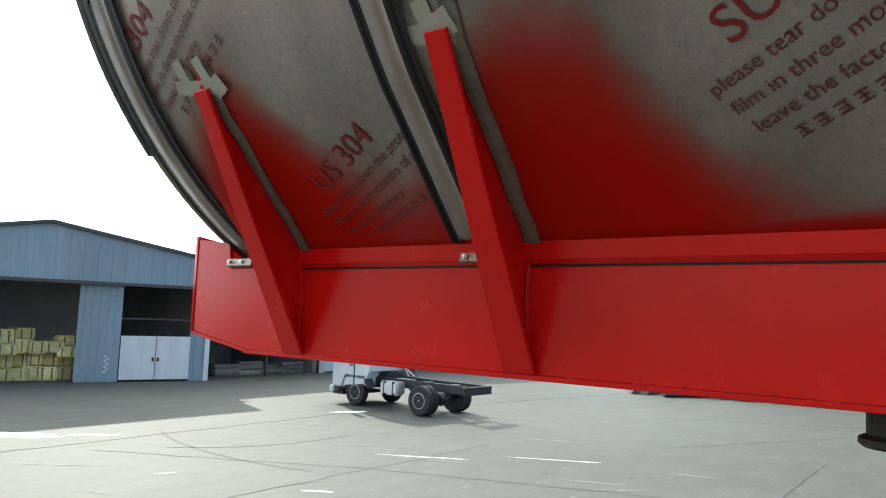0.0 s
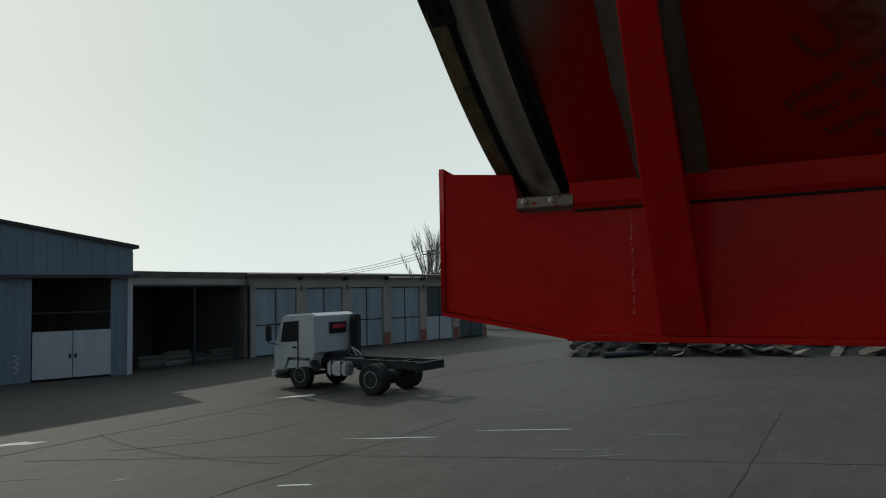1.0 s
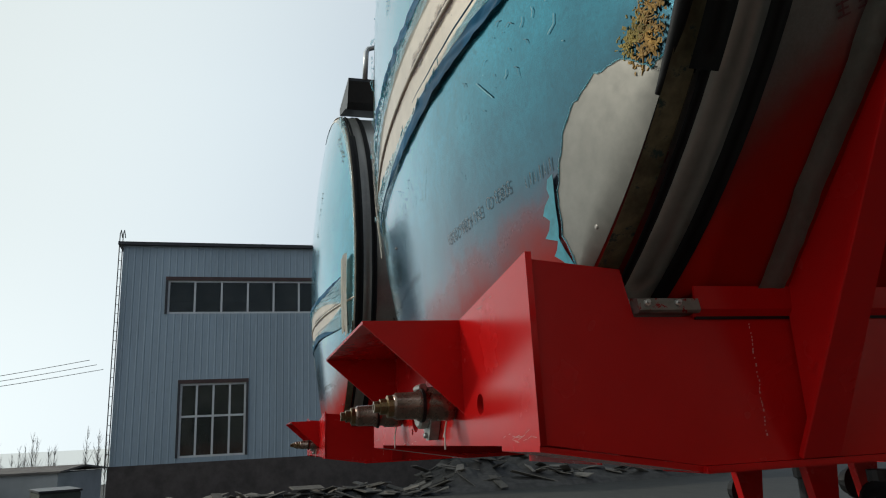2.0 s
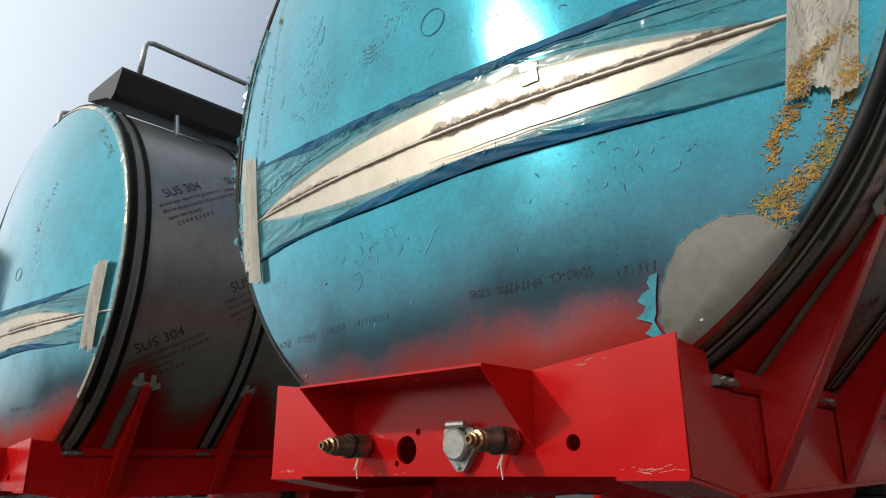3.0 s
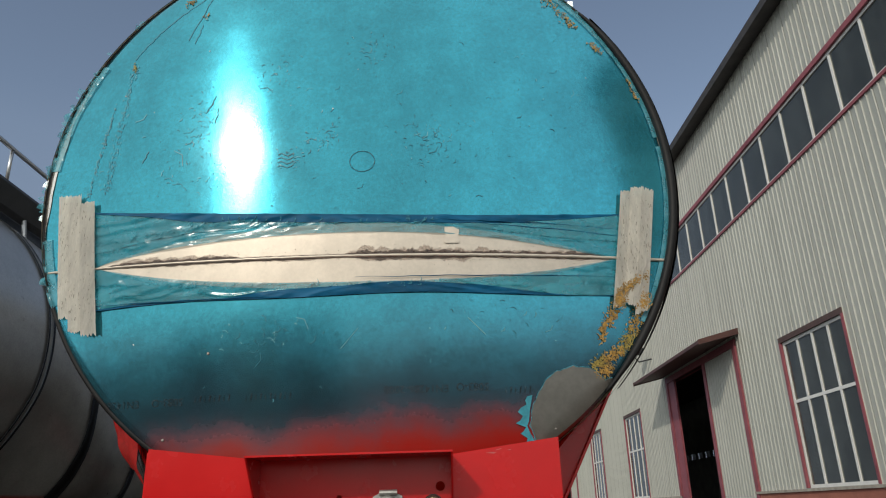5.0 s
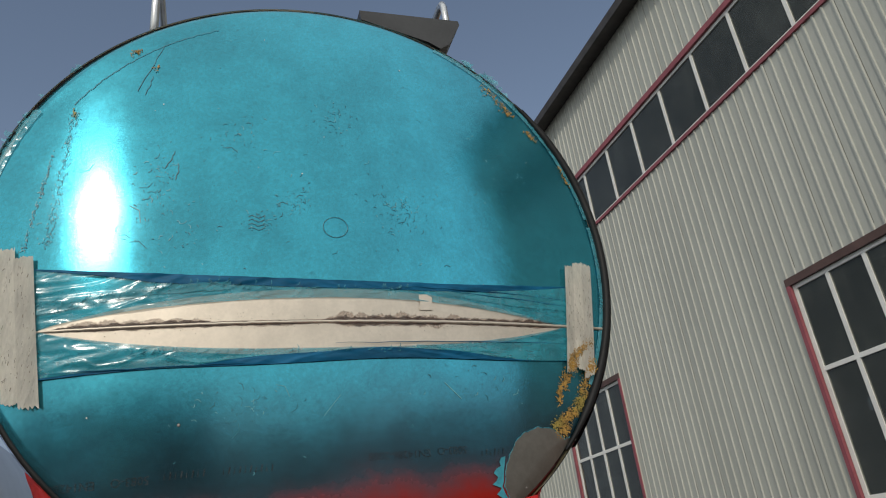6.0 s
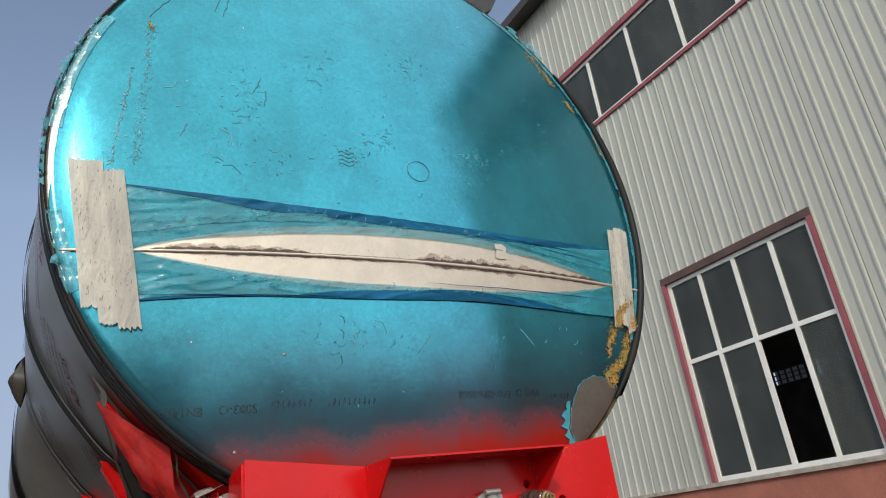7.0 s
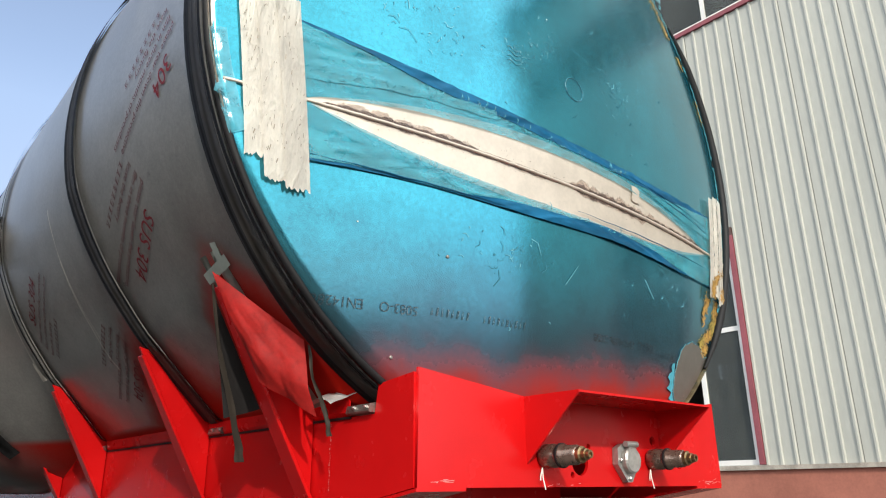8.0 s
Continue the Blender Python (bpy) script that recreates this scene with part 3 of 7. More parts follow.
def framed_window(name, label, u0, u1, v0, v1, cols, rows, place, trim=None, open_pane=None, bar=0.075, kind="structure"):
    """A window with a frame, bars and panes in a wall's opening; place(u, out, v)."""
    root = tagged(new(name), label, "window", kind=kind)
    def bars(nm, a, b, c, d, t0, t1, material):
        bm = bmesh.new()
        p = [bm.verts.new(place(u, t, v)) for u in (a, b) for t in (t0, t1) for v in (c, d)]
        for ids in ((0, 1, 3, 2), (4, 6, 7, 5), (0, 4, 5, 1), (2, 3, 7, 6), (0, 2, 6, 4), (1, 5, 7, 3)):
            bm.faces.new([p[i] for i in ids])
        return part(nm, bm, material, root)
    e = 0.10
    if trim:
        for a, b, c, d in ((u0 - e, u1 + e, v1, v1 + 0.16), *(((u0 - e, u1 + e, v0 - 0.10, v0),) if cols > 20 else ()), (u0 - e, u0, v0, v1), (u1, u1 + e, v0, v1)):
            bars("trim", a, b, c, d, -0.10, 0.06, M_browntrim if c == v1 and cols < 20 else trim)
    for a, b, c, d in ((u0, u1, v0, v0 + bar), (u0, u1, v1 - bar, v1), (u0, u0 + bar, v0 + bar, v1 - bar), (u1 - bar, u1, v0 + bar, v1 - bar)):
        bars("window_frame", a, b, c, d, -0.09, -0.02, M_white)
    w = (u1 - u0) / cols
    zs = [v0] + list(rows) + [v1]
    for k in range(1, cols):
        bars("mullion", u0 + w * k - bar / 2, u0 + w * k + bar / 2, v0 + bar, v1 - bar, -0.088, -0.022, M_white)
    for z in rows:
        bars("transom", u0 + bar, u1 - bar, z - bar / 2, z + bar / 2, -0.086, -0.024, M_white)
    for k in range(cols):
        for j, (c, d) in enumerate(zip(zs, zs[1:])):
            if open_pane == (k, j):
                continue
            ob = bars("pane", u0 + w * k + bar / 2, u0 + w * (k + 1) - bar / 2, c + bar / 2, d - bar / 2, -0.060, -0.052, M_glass)
            ob.visible_shadow = False
    return root


# ---- the big workshop beside the tank ----
WX = 11.1
def east(u, out, v):
    return (WX - out, u, v)


W_TOP, W_Y0, W_Y1 = 17.05, -13.2, 129.2
P_TOP = 2.98
big = [(4.96, 8.62, 3.01, 7.31), (15.92, 19.50, 3.01, 7.33), (36.4, 39.9, 3.01, 7.4), (46.6, 50.1, 3.01, 7.4), (-6.6, -3.0, 3.01, 7.31), (70.4, 73.9, 3.01, 7.4), (80.6, 84.1, 3.01, 7.4), (104.4, 107.9, 3.01, 7.4), (114.6, 118.1, 3.01, 7.4)]
doors = [(23.15, 31.1, 0.0, 8.0), (57.0, 65.0, 0.0, 8.0), (91.0, 99.0, 0.0, 8.0)]
strip = (-11.75, 126.80, 12.23, 14.13)
holes = big + doors + [strip]
wall_e = tagged(part("wall_east", corrugated(W_Y0, W_Y1, P_TOP, W_TOP, holes, east), M_siding), "tall workshop wall of grey-white ribbed sheet", "wall", kind="structure")
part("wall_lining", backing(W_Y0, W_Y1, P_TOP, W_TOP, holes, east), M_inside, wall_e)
plinth = tagged(part("wall_plinth", backing(W_Y0, W_Y1, 0.0, P_TOP - 0.06, doors, east, 0.05, -0.3), M_plinth), "red plastered plinth under the ribbed wall", "wall", kind="structure")
part("ledge", backing(W_Y0, W_Y1, P_TOP - 0.06, P_TOP + 0.015, doors, east, 0.11, -0.02), M_ledge, plinth)
for i, (a, b, c, d) in enumerate(big):
    framed_window("window_%d" % (i + 1), "tall workshop window with white bars and red trim", a, b, c, d, 4, (5.50,), east, M_redtrim, (1, 0) if i == 0 else None, 0.09)
for k in range(137):
    # overlaps of the sheets, every few ribs
    u = W_Y0 + 0.9 + 1.024 * k + 0.19
    free = [(P_TOP + 0.02, strip[2] - 0.16), (strip[3] + 0.18, W_TOP - 0.02)]
    for c, d in free:
        for h in big + doors:
            if h[0] - 0.15 < u < h[1] + 0.15 and c < h[3]:
                c = h[3] + 0.3
        part("sheet_joint", backing(u - 0.006, u + 0.006, c, d, [], east, 0.004, -0.01), M_joint_grey, wall_e)
framed_window("window_strip", "long strip of dark windows with white bars", strip[0], strip[1], strip[2], strip[3], 92, (), east, M_redtrim, None, 0.09)
for i, (a, b, c, d) in enumerate(doors):
    dr = tagged(new("door_%d" % (i + 1)), "tall red-framed workshop doorway, half open under an awning", "door", kind="structure")
    for u0, u1 in ((a - 0.25, a), (b, b + 0.25)):
        part("door_frame", backing(u0, u1, 0, d, [], east, 0.08, -0.3), M_redtrim, dr)
    part("door_frame", backing(a - 0.25, b + 0.25, d, d + 0.25, [], east, 0.08, -0.3), M_redtrim, dr)
    part("door_leaf", corrugated(a, a + 3.1, 0.05, d, [], lambda u, o, v: (WX + 0.02 - o, u, v)), M_siding, dr)
    part("door_leaf_edge", backing(a + 3.1, a + 3.35, 0.05, d, [], east, 0.03, -0.06), M_redtrim, dr)
    part("door_leaf_edge", backing(b - 0.9, b, 0.05, d, [], east, 0.03, -0.06), M_redtrim, dr)
    bm = bmesh.new()
    prism(bm, [(WX - 0.03, d + 0.55), (WX - 1.5, d + 0.16), (WX - 1.5, d + 0.04), (WX - 0.03, d + 0.38)], "y", a - 0.65, b + 0.45)
    part("awning", bm, M_awning, dr, "sloping dark awning")
    for u in (a - 0.716, b + 0.456):
        part("awning_side", prismed([(WX - 0.03, d + 0.56), (WX - 1.52, d + 0.17), (WX - 1.52, d - 0.01), (WX - 0.03, d + 0.34)], "y", u, u + 0.06), M_awning, dr)
bm = bmesh.new()
prism(bm, [(WX - 0.55, W_TOP - 0.10), (WX - 0.60, W_TOP + 0.12), (WX + 14.0, W_TOP + 2.6), (WX + 28.0, W_TOP + 0.12), (WX + 28.0, W_TOP - 0.10), (WX + 14.0, W_TOP + 2.35)], "y", W_Y0 - 0.6, W_Y1 + 0.6)
tagged(part("workshop_roof", bm, M_darkroof), "dark ribbed roof edge of the workshop", "roof", kind="structure")
def far_east(u, out, v):
    return (WX + 27.5 + out, u, v)
fh = [(k * 3.0 - 21.15, k * 3.0 - 18.85, 8.68, 9.54) for k in range(3, 48)]
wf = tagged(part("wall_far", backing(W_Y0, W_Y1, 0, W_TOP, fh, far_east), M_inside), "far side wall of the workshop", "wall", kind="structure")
for i, (a, b, c, d) in enumerate(fh):
    bm = bmesh.new()
    for k in range(6):
        u = a + (b - a) * k / 5
        box(bm, WX + 27.3, WX + 27.38, u - 0.04, u + 0.04, c, d)
    for k in range(4):
        v = c + (d - c) * k / 3
        box(bm, WX + 27.4, WX + 27.46, a, b, v - 0.03, v + 0.03)
    tagged(part("window_bar", bm, M_dark, wf), kind="stuff")
    pane = part("pane", boxed(WX + 27.62, WX + 27.64, a, b, c, d), M_farglass, wf, "dusty far window pane")
    pane.visible_shadow = False
for i, yy in enumerate((W_Y0, W_Y1)):
    tagged(part("wall_gable", prismed([(WX, 0), (WX + 27.6, 0), (WX + 27.6, W_TOP + 0.05), (WX + 14.0, W_TOP + 2.45), (WX, W_TOP + 0.05)], "y", yy - 0.1, yy + 0.1), M_siding), "end wall of the workshop", "wall", kind="structure")

# floodlight on the wall
fl = thing("wall_floodlight", "black floodlight on a wall bracket", "floodlight", (WX, 33.2, 9.60))
part("bracket", tubed([(0, 0, 0), (-0.6, 0.2, -0.1), (-0.75, 0.3, 0.15)], 0.04, 8), M_dark, fl)
part("lamp_head", boxed(-0.95, -0.50, 0.05, 0.50, 0.05, 0.40, 0.05, pose(0, 0, 0, 0, 25, 0)), M_dark, fl)


# ---- tankers ----
TA, TB, TZ = 1.233, 1.222, 3.944      # half width, half height and centre height of the tank
TLEN = 9.4
BX = 0.675                            # half width of the frame


def head_y(x, z):
    """How far ahead of the head's crown its surface lies, x and z from the centre."""
    r = math.hypot(x / TA, z / TB)
    k = min(1.0, 0.972 / max(r, 1e-6))
    dish = 0.140 * (k * x / TA) ** 2 + 0.118 * (k * z / TB) ** 2
    if r < 0.972:
        return dish
    q = min((r - 0.972) / 0.028, 1.0)
    return dish + (0.150 - dish) * (0.2 * q + 0.8 * (1 - math.sqrt(max(0.0, 1 - q * q))))


def on_head(x, z, off=0.003):
    return Vector((x, head_y(x, z - TZ) - off, z))


def on_shell(th, y, off=0.004):
    t = radians(th)
    x, z = TA * math.cos(t), TZ + TB * math.sin(t)
    n = Vector((math.cos(t) / TA, 0, math.sin(t) / TB)).normalized()
    # the sides swell a little behind the rim
    k = min(max((y - 0.30) / 0.9, 0.0), 1.0) * min(max((z - 3.25) / 0.4, 0.0), 1.0)
    x += 0.045 * k * math.cos(t)
    if y > 2.5:
        # ahead of the third strap the tank widens into a boxier, deeper section
        k = min((y - 2.5) / 1.0, 1.0)
        k = k * k * (3 - 2 * k)
        a, c = 1.325, 3.56
        e = 2.0 if z > TZ else 3.0
        ct, st = abs(math.cos(t)) ** (2 / e), abs(math.sin(t)) ** (2 / e)
        far = (math.copysign(a * ct, math.cos(t)), c + st * (TZ + TB - c if math.sin(t) > 0 else 2.60 - c))
        x, z = x + (far[0] - x) * k, z + (far[1] - z) * k
    elif y > 0.265 and 2.872 < z < 3.130:
        # low on both sides the film runs straight down to the frame
        s = 1 if x > 0 else -1
        x, n = s * (0.681 + (z - 2.876) * 0.925), Vector((s * 0.734, 0, -0.679))
    return Vector((x, y, z)) + n * off


def tank_x(z):
    return TA * math.sqrt(max(0.0, 1 - ((z - TZ) / TB) ** 2))


def shell_band(th0, th1, y0, y1, off, n=90, thick=0.0, skew=0.0):
    bm = bmesh.new()
    grid(bm, n, 2, lambda u, v: on_shell(th0 + (th1 - th0) * u, y0 + (y1 - y0) * v + skew * max(0.0, -math.cos(radians(th0 + (th1 - th0) * u))), off))
    if thick:
        bmesh.ops.solidify(bm, geom=bm.faces[:], thickness=-thick)
    return bm


def shell_text(words, size, th, y, back, parent, material, tilt=31.0, shift=(0.0, 0.0), turn=1):
    """Letters on the shell: the line runs forwards and up over the tank at a slant."""
    bm = text_mesh(words, size)
    ct, st = math.cos(radians(tilt)), math.sin(radians(tilt))
    for v in bm.verts:
        a, b = turn * (v.co.x + shift[0]), turn * (v.co.y + shift[1])
        s, f = a * st + b * ct, a * ct - b * st
        v.co = on_shell(th + math.degrees(s / 1.24), y + f, 0.003)
    return part("printed_text", bm, material, parent, back)


def printed_block(th, y, parent, first="SUS 304", lines=3, clear=M_ink_red, turn=1):
    shell_text(first, 0.085, th, y, "dark red printed letters", parent, clear, shift=(0.033, -0.012), turn=turn)
    body = ("please tear down the protective", "film in three months of proudusts", "leave the factory")
    for k in range(lines):
        shell_text(body[k], 0.036, th, y, "small dark printed letters", parent, M_ink_small, shift=(-0.037 + 0.004 * k, -0.060 - 0.045 * k), turn=turn)
    bm = bmesh.new()
    ct, st = math.cos(radians(31)), math.sin(radians(31))
    for k in range(9):
        for a0, b0, w, h in ((0.0, 0.0, 0.020, 0.003), (0.002, 0.009, 0.016, 0.003), (0.0, 0.018, 0.020, 0.003), (0.008 + 0.003 * (k % 3), 0.0, 0.003, 0.022)):
            a0, b0 = a0 + 0.01 + 0.031 * k, b0 - 0.060 - 0.045 * 3
            def place(u, v):
                a, b = turn * (a0 + w * u), turn * (b0 + h * v)
                return on_shell(th + math.degrees((a * st + b * ct) / 1.24), y + a * ct - b * st, 0.003)
            grid(bm, 1, 1, place)
    tagged(part("printed_glyph", bm, M_ink_small, parent), kind="stuff")


def head_sheet(top, bottom, x0, x1, nx, nz, off, rough=0.0):
    bm = bmesh.new()
    def place(u, v):
        x = x0 + (x1 - x0) * u
        z = bottom(x) + (top(x) - bottom(x)) * v
        p = on_head(x, z, off)
        if rough:
            tilt = z + 0.10 * abs(x)
            p.y -= rough * abs(wob(x * 0.8, 0.3, tilt * 4.5, 6.0)) + 0.5 * rough * max(0.0, 1 - 5 * abs(wob(x * 1.3, 4.1, tilt * 5, 5.5)))
            p.y -= 0.25 * rough * wob(x * 3.1, 7.7, z * 6, 6.0)
        return p
    grid(bm, nx, nz, place)
    return bm


def seam_z(x):
    return 3.593 - 0.007 * x


def lens_up(x):
    if x < 0:
        return seam_z(x) + 0.090 * max(0.0, 1 - (x / 0.985) ** 2) ** 0.75
    return seam_z(x) + 0.090 * max(0.0, 1 - (x / 0.95) ** 2.2) ** 1.15


def lens_low(x):
    return seam_z(x) - 0.096 * max(0.0, 1 - (abs(x) / 0.975) ** 2.6)


def fold_up(x):
    return 3.744 + (0.038 if x < 0.45 else 0.058) * (x - 0.45) ** 2


def fold_low(x):
    return 3.450 - 0.012 * x * x + 0.004 * math.sin(7 * x)


def tape_strip(parent, xa, xb, z0, z1, off, seed):
    rnd = random.Random(seed)
    n = 14
    sl, sh = rnd.uniform(-0.02, 0.02), rnd.uniform(-0.02, 0.02)
    tops = [z1 + sh * (k / n - 0.5) + 0.012 * wob(k * 0.8, seed, 1) + rnd.uniform(-0.004, 0.004) for k in range(n + 1)]
    lows = [z0 + sl * (k / n - 0.5) + 0.010 * wob(k * 0.8, seed, 9) + rnd.uniform(-0.004, 0.004) for k in range(n + 1)]
    bm = bmesh.new()
    def place(u, v):
        k = round(u * n)
        z = lows[k] + (tops[k] - lows[k]) * v
        lean = (0.170 if xa > 0 else -0.135) * (z - 3.6)
        x = xa + (xb - xa) * u + lean
        p = on_head(x, z, off)
        p.y -= 0.0008 * wob(x * 20, seed, z * 4) + 0.0016 * max(0.0, 1 - 9 * abs(wob(x * 2.6, seed, z * 0.5, 13))) + 0.0008 * max(0.0, 1 - 7 * abs(wob(x, seed + 3, z * 2.2, 19)))
        return p
    grid(bm, n, 70, place)
    bmesh.ops.solidify(bm, geom=bm.faces[:], thickness=0.0018)
    strip_ = part("tape_strip", bm, M_tape, parent)
    # dark specks and thin creases rubbed into the paper
    bm = bmesh.new()
    for _ in range(38):
        u, v = min(max(rnd.gauss(0.5, 0.22), 0.06), 0.94), rnd.uniform(0.03, 0.97)
        z = z0 + 0.02 + (z1 - z0 - 0.04) * v
        x = xa + (xb - xa) * u + (0.170 if xa > 0 else -0.135) * (z - 3.6)
        w, h, k = rnd.uniform(0.0004, 0.0016), rnd.uniform(0.002, 0.012), rnd.uniform(-0.003, 0.003)
        quad(bm, *[on_head(x + dx, z + dz, off + 0.0042) for dx, dz in ((-w, 0), (w * 0.6, -h * 0.3), (w + k, h), (k - w * 0.5, h * 1.2))])
    tagged(part("tape_speck", bm, M_tapemark, strip_, "dark specks on the tape"), kind="stuff")
    return strip_


def glue_spots(parent, runs, seed):
    """Stringy remains of glue: short flat threads scattered along each run."""
    rnd = random.Random(seed)
    for x0, z0, x1, z1, width, count in runs:
        bm = bmesh.new()
        for _ in range(int(count * 1.5)):
            t = rnd.random()
            x, z = x0 + (x1 - x0) * t + rnd.gauss(0, width), z0 + (z1 - z0) * t + rnd.gauss(0, width)
            if math.hypot(x / TA, (z - TZ) / TB) > 0.98:
                continue
            off = 0.0265 if x > 0.966 + 0.17 * (z - 3.6) and 3.39 < z < 3.87 else 0.004
            if rnd.random() < 0.25:
                r = rnd.uniform(0.0012, 0.0040)
                n = rnd.randint(5, 7)
                bm.faces.new([bm.verts.new(on_head(x + r * rnd.uniform(0.4, 1.5) * math.cos(2 * math.pi * k / n), z + r * rnd.uniform(0.4, 1.5) * math.sin(2 * math.pi * k / n), off + rnd.uniform(0, 0.002))) for k in range(n)])
                continue
            a = rnd.uniform(0, 2 * math.pi)
            pts = []
            for k in range(rnd.randint(2, 4)):
                pts.append((x, z))
                a += rnd.gauss(0, 0.9)
                ln = rnd.uniform(0.002, 0.006)
                x, z = x + ln * math.cos(a), z + ln * math.sin(a)
            tube(bm, [on_head(*p, off) for p in pts], [rnd.uniform(0.0006, 0.0017) for _ in pts], 4)
        tagged(part("glue_residue", bm, M_glue if rnd.random() < 0.7 else M_glue_green, parent, "crusty dried yellow glue"), kind="stuff")


def coupling(parent, x, z, flip=1):
    """An air coupling that stands out of the rear plate, with a cord tied to it."""
    m = Matrix.Translation((x, -0.002, z)) @ Matrix.Rotation(radians(90), 4, "X")
    bm = bmesh.new()
    turned(bm, [(0.020, 0), (0.030, 0.002), (0.032, 0.012), (0.031, 0.045), (0.027, 0.050), (0.0265, 0.060), (0.030, 0.064), (0.030, 0.072), (0.026, 0.075), (0.0255, 0.115), (0.021, 0.122)], m, 20)
    body = part("air_coupling", bm, M_valve, parent, "brown lacquered steel air coupling", True)
    bm = bmesh.new()
    turned(bm, [(0.029, 0.0605), (0.0325, 0.061), (0.0325, 0.067), (0.029, 0.0675)], m, 20)
    part("collar", bm, M_black, body)
    bm = bmesh.new()
    turned(bm, [(0.020, 0.118), (0.0215, 0.120), (0.0215, 0.132), (0.015, 0.134), (0.015, 0.146), (0.011, 0.147), (0.011, 0.158), (0.006, 0.158), (0.006, 0.150)], m, 12)
    part("nipple", bm, M_brass, body, "brass nipple")
    bm = bmesh.new()
    tube(bm, [(x - 0.02, -0.012, z - 0.03), (x - 0.024, -0.016, z - 0.055), (x - 0.018, -0.018, z - 0.085)], 0.0018, 6)
    tube(bm, [(x - 0.02, -0.012, z - 0.03), (x - 0.030, -0.014, z - 0.05), (x - 0.034, -0.016, z - 0.062)], 0.0018, 6)
    part("cord", bm, M_string, body)
    return body


def plug_socket(parent, x, z):
    m = Matrix.Translation((x, -0.002, z)) @ Matrix.Rotation(radians(90), 4, "X")
    body = part("plug_socket", prismed([(x - 0.048, z + 0.035), (x - 0.052, z - 0.012), (x - 0.01, z - 0.062), (x + 0.012, z - 0.062), (x + 0.05, z - 0.012), (x + 0.045, z + 0.035), (x + 0.02, z + 0.048), (x - 0.02, z + 0.048)], "y", -0.022, -0.002), M_castgrey, parent, "grey cast plug socket with hinged lid")
    bm = bmesh.new()
    turned(bm, [(0.036, 0.018), (0.038, 0.022), (0.038, 0.036), (0.033, 0.041)], m, 24)
    part("lid", bm, M_castgrey, body, smooth=False)
    part("hinge", tubed([(x - 0.026, -0.034, z + 0.046), (x + 0.03, -0.034, z + 0.046)], 0.009, 10), M_castgrey, body)
    for dx, dz in ((-0.04, 0.0), (0.04, 0.0), (0.0, -0.052)):
        bm = bmesh.new()
        turned(bm, [(0.006, 0.02), (0.006, 0.026), (0.004, 0.028)], Matrix.Translation((x + dx, -0.002, z + dz)) @ Matrix.Rotation(radians(90), 4, "X"), 8)
        part("screw", bm, M_steel, body)


def plate_with_holes(parent):
    """The rear end plate of the frame with its cut holes."""
    cu = bpy.data.curves.new("plate", "CURVE")
    cu.dimensions, cu.fill_mode, cu.extrude = "2D", "BOTH", 0.005
    def spline(pts):
        s = cu.splines.new("POLY")
        s.points.add(len(pts) - 1)
        for q, p in zip(s.points, pts):
            q.co = (*p, 0, 1)
        s.use_cyclic_u = True
    spline([(-0.672, 2.658), (0.678, 2.658), (0.678, 2.937), (0.324, 2.892), (-0.30, 2.892), (-0.667, 2.937)])
    for x, z, r in ((-0.082, 2.724, 0.036), (-0.040, 2.768, 0.009), (-0.118, 2.690, 0.008), (0.424, 2.728, 0.018), (0.285, 2.794, 0.015)):
        spline([(x + r * math.cos(2 * math.pi * k / 20), z + r * math.sin(2 * math.pi * k / 20)) for k in range(20)])
    ob = bpy.data.objects.new("plate", cu)
    scene.collection.objects.link(ob)
    me = bpy.data.meshes.new_from_object(ob.evaluated_get(bpy.context.evaluated_depsgraph_get()))
    bpy.data.objects.remove(ob)
    bpy.data.curves.remove(cu)
    bm = bmesh.new()
    bm.from_mesh(me)
    bpy.data.meshes.remove(me)
    for v in bm.verts:
        v.co = (v.co.x, 0.005 + v.co.z, v.co.y)
    plate = part("end_plate", bm, M_red, parent)
    rnd = random.Random(91)
    bm = bmesh.new()
    for x0, x1, z0, count in ((0.52, 0.66, 2.668, 12), (-0.66, -0.58, 2.672, 7), (0.40, 0.58, 2.895, 4), (-0.25, 0.0, 2.664, 4)):
        for _ in range(count):
            x, z, w, a = rnd.uniform(x0, x1), z0 + rnd.gauss(0, 0.003), rnd.uniform(0.006, 0.030), rnd.gauss(0.08, 0.12)
            quad(bm, (x, -0.0006, z), (x + w, -0.0006, z + a * w), (x + w, -0.0006, z + a * w + 0.0012), (x, -0.0006, z + 0.0008))
    tagged(part("scratch", bm, M_scratch, plate, "pale scratches in the red paint"), kind="stuff")
    return plate


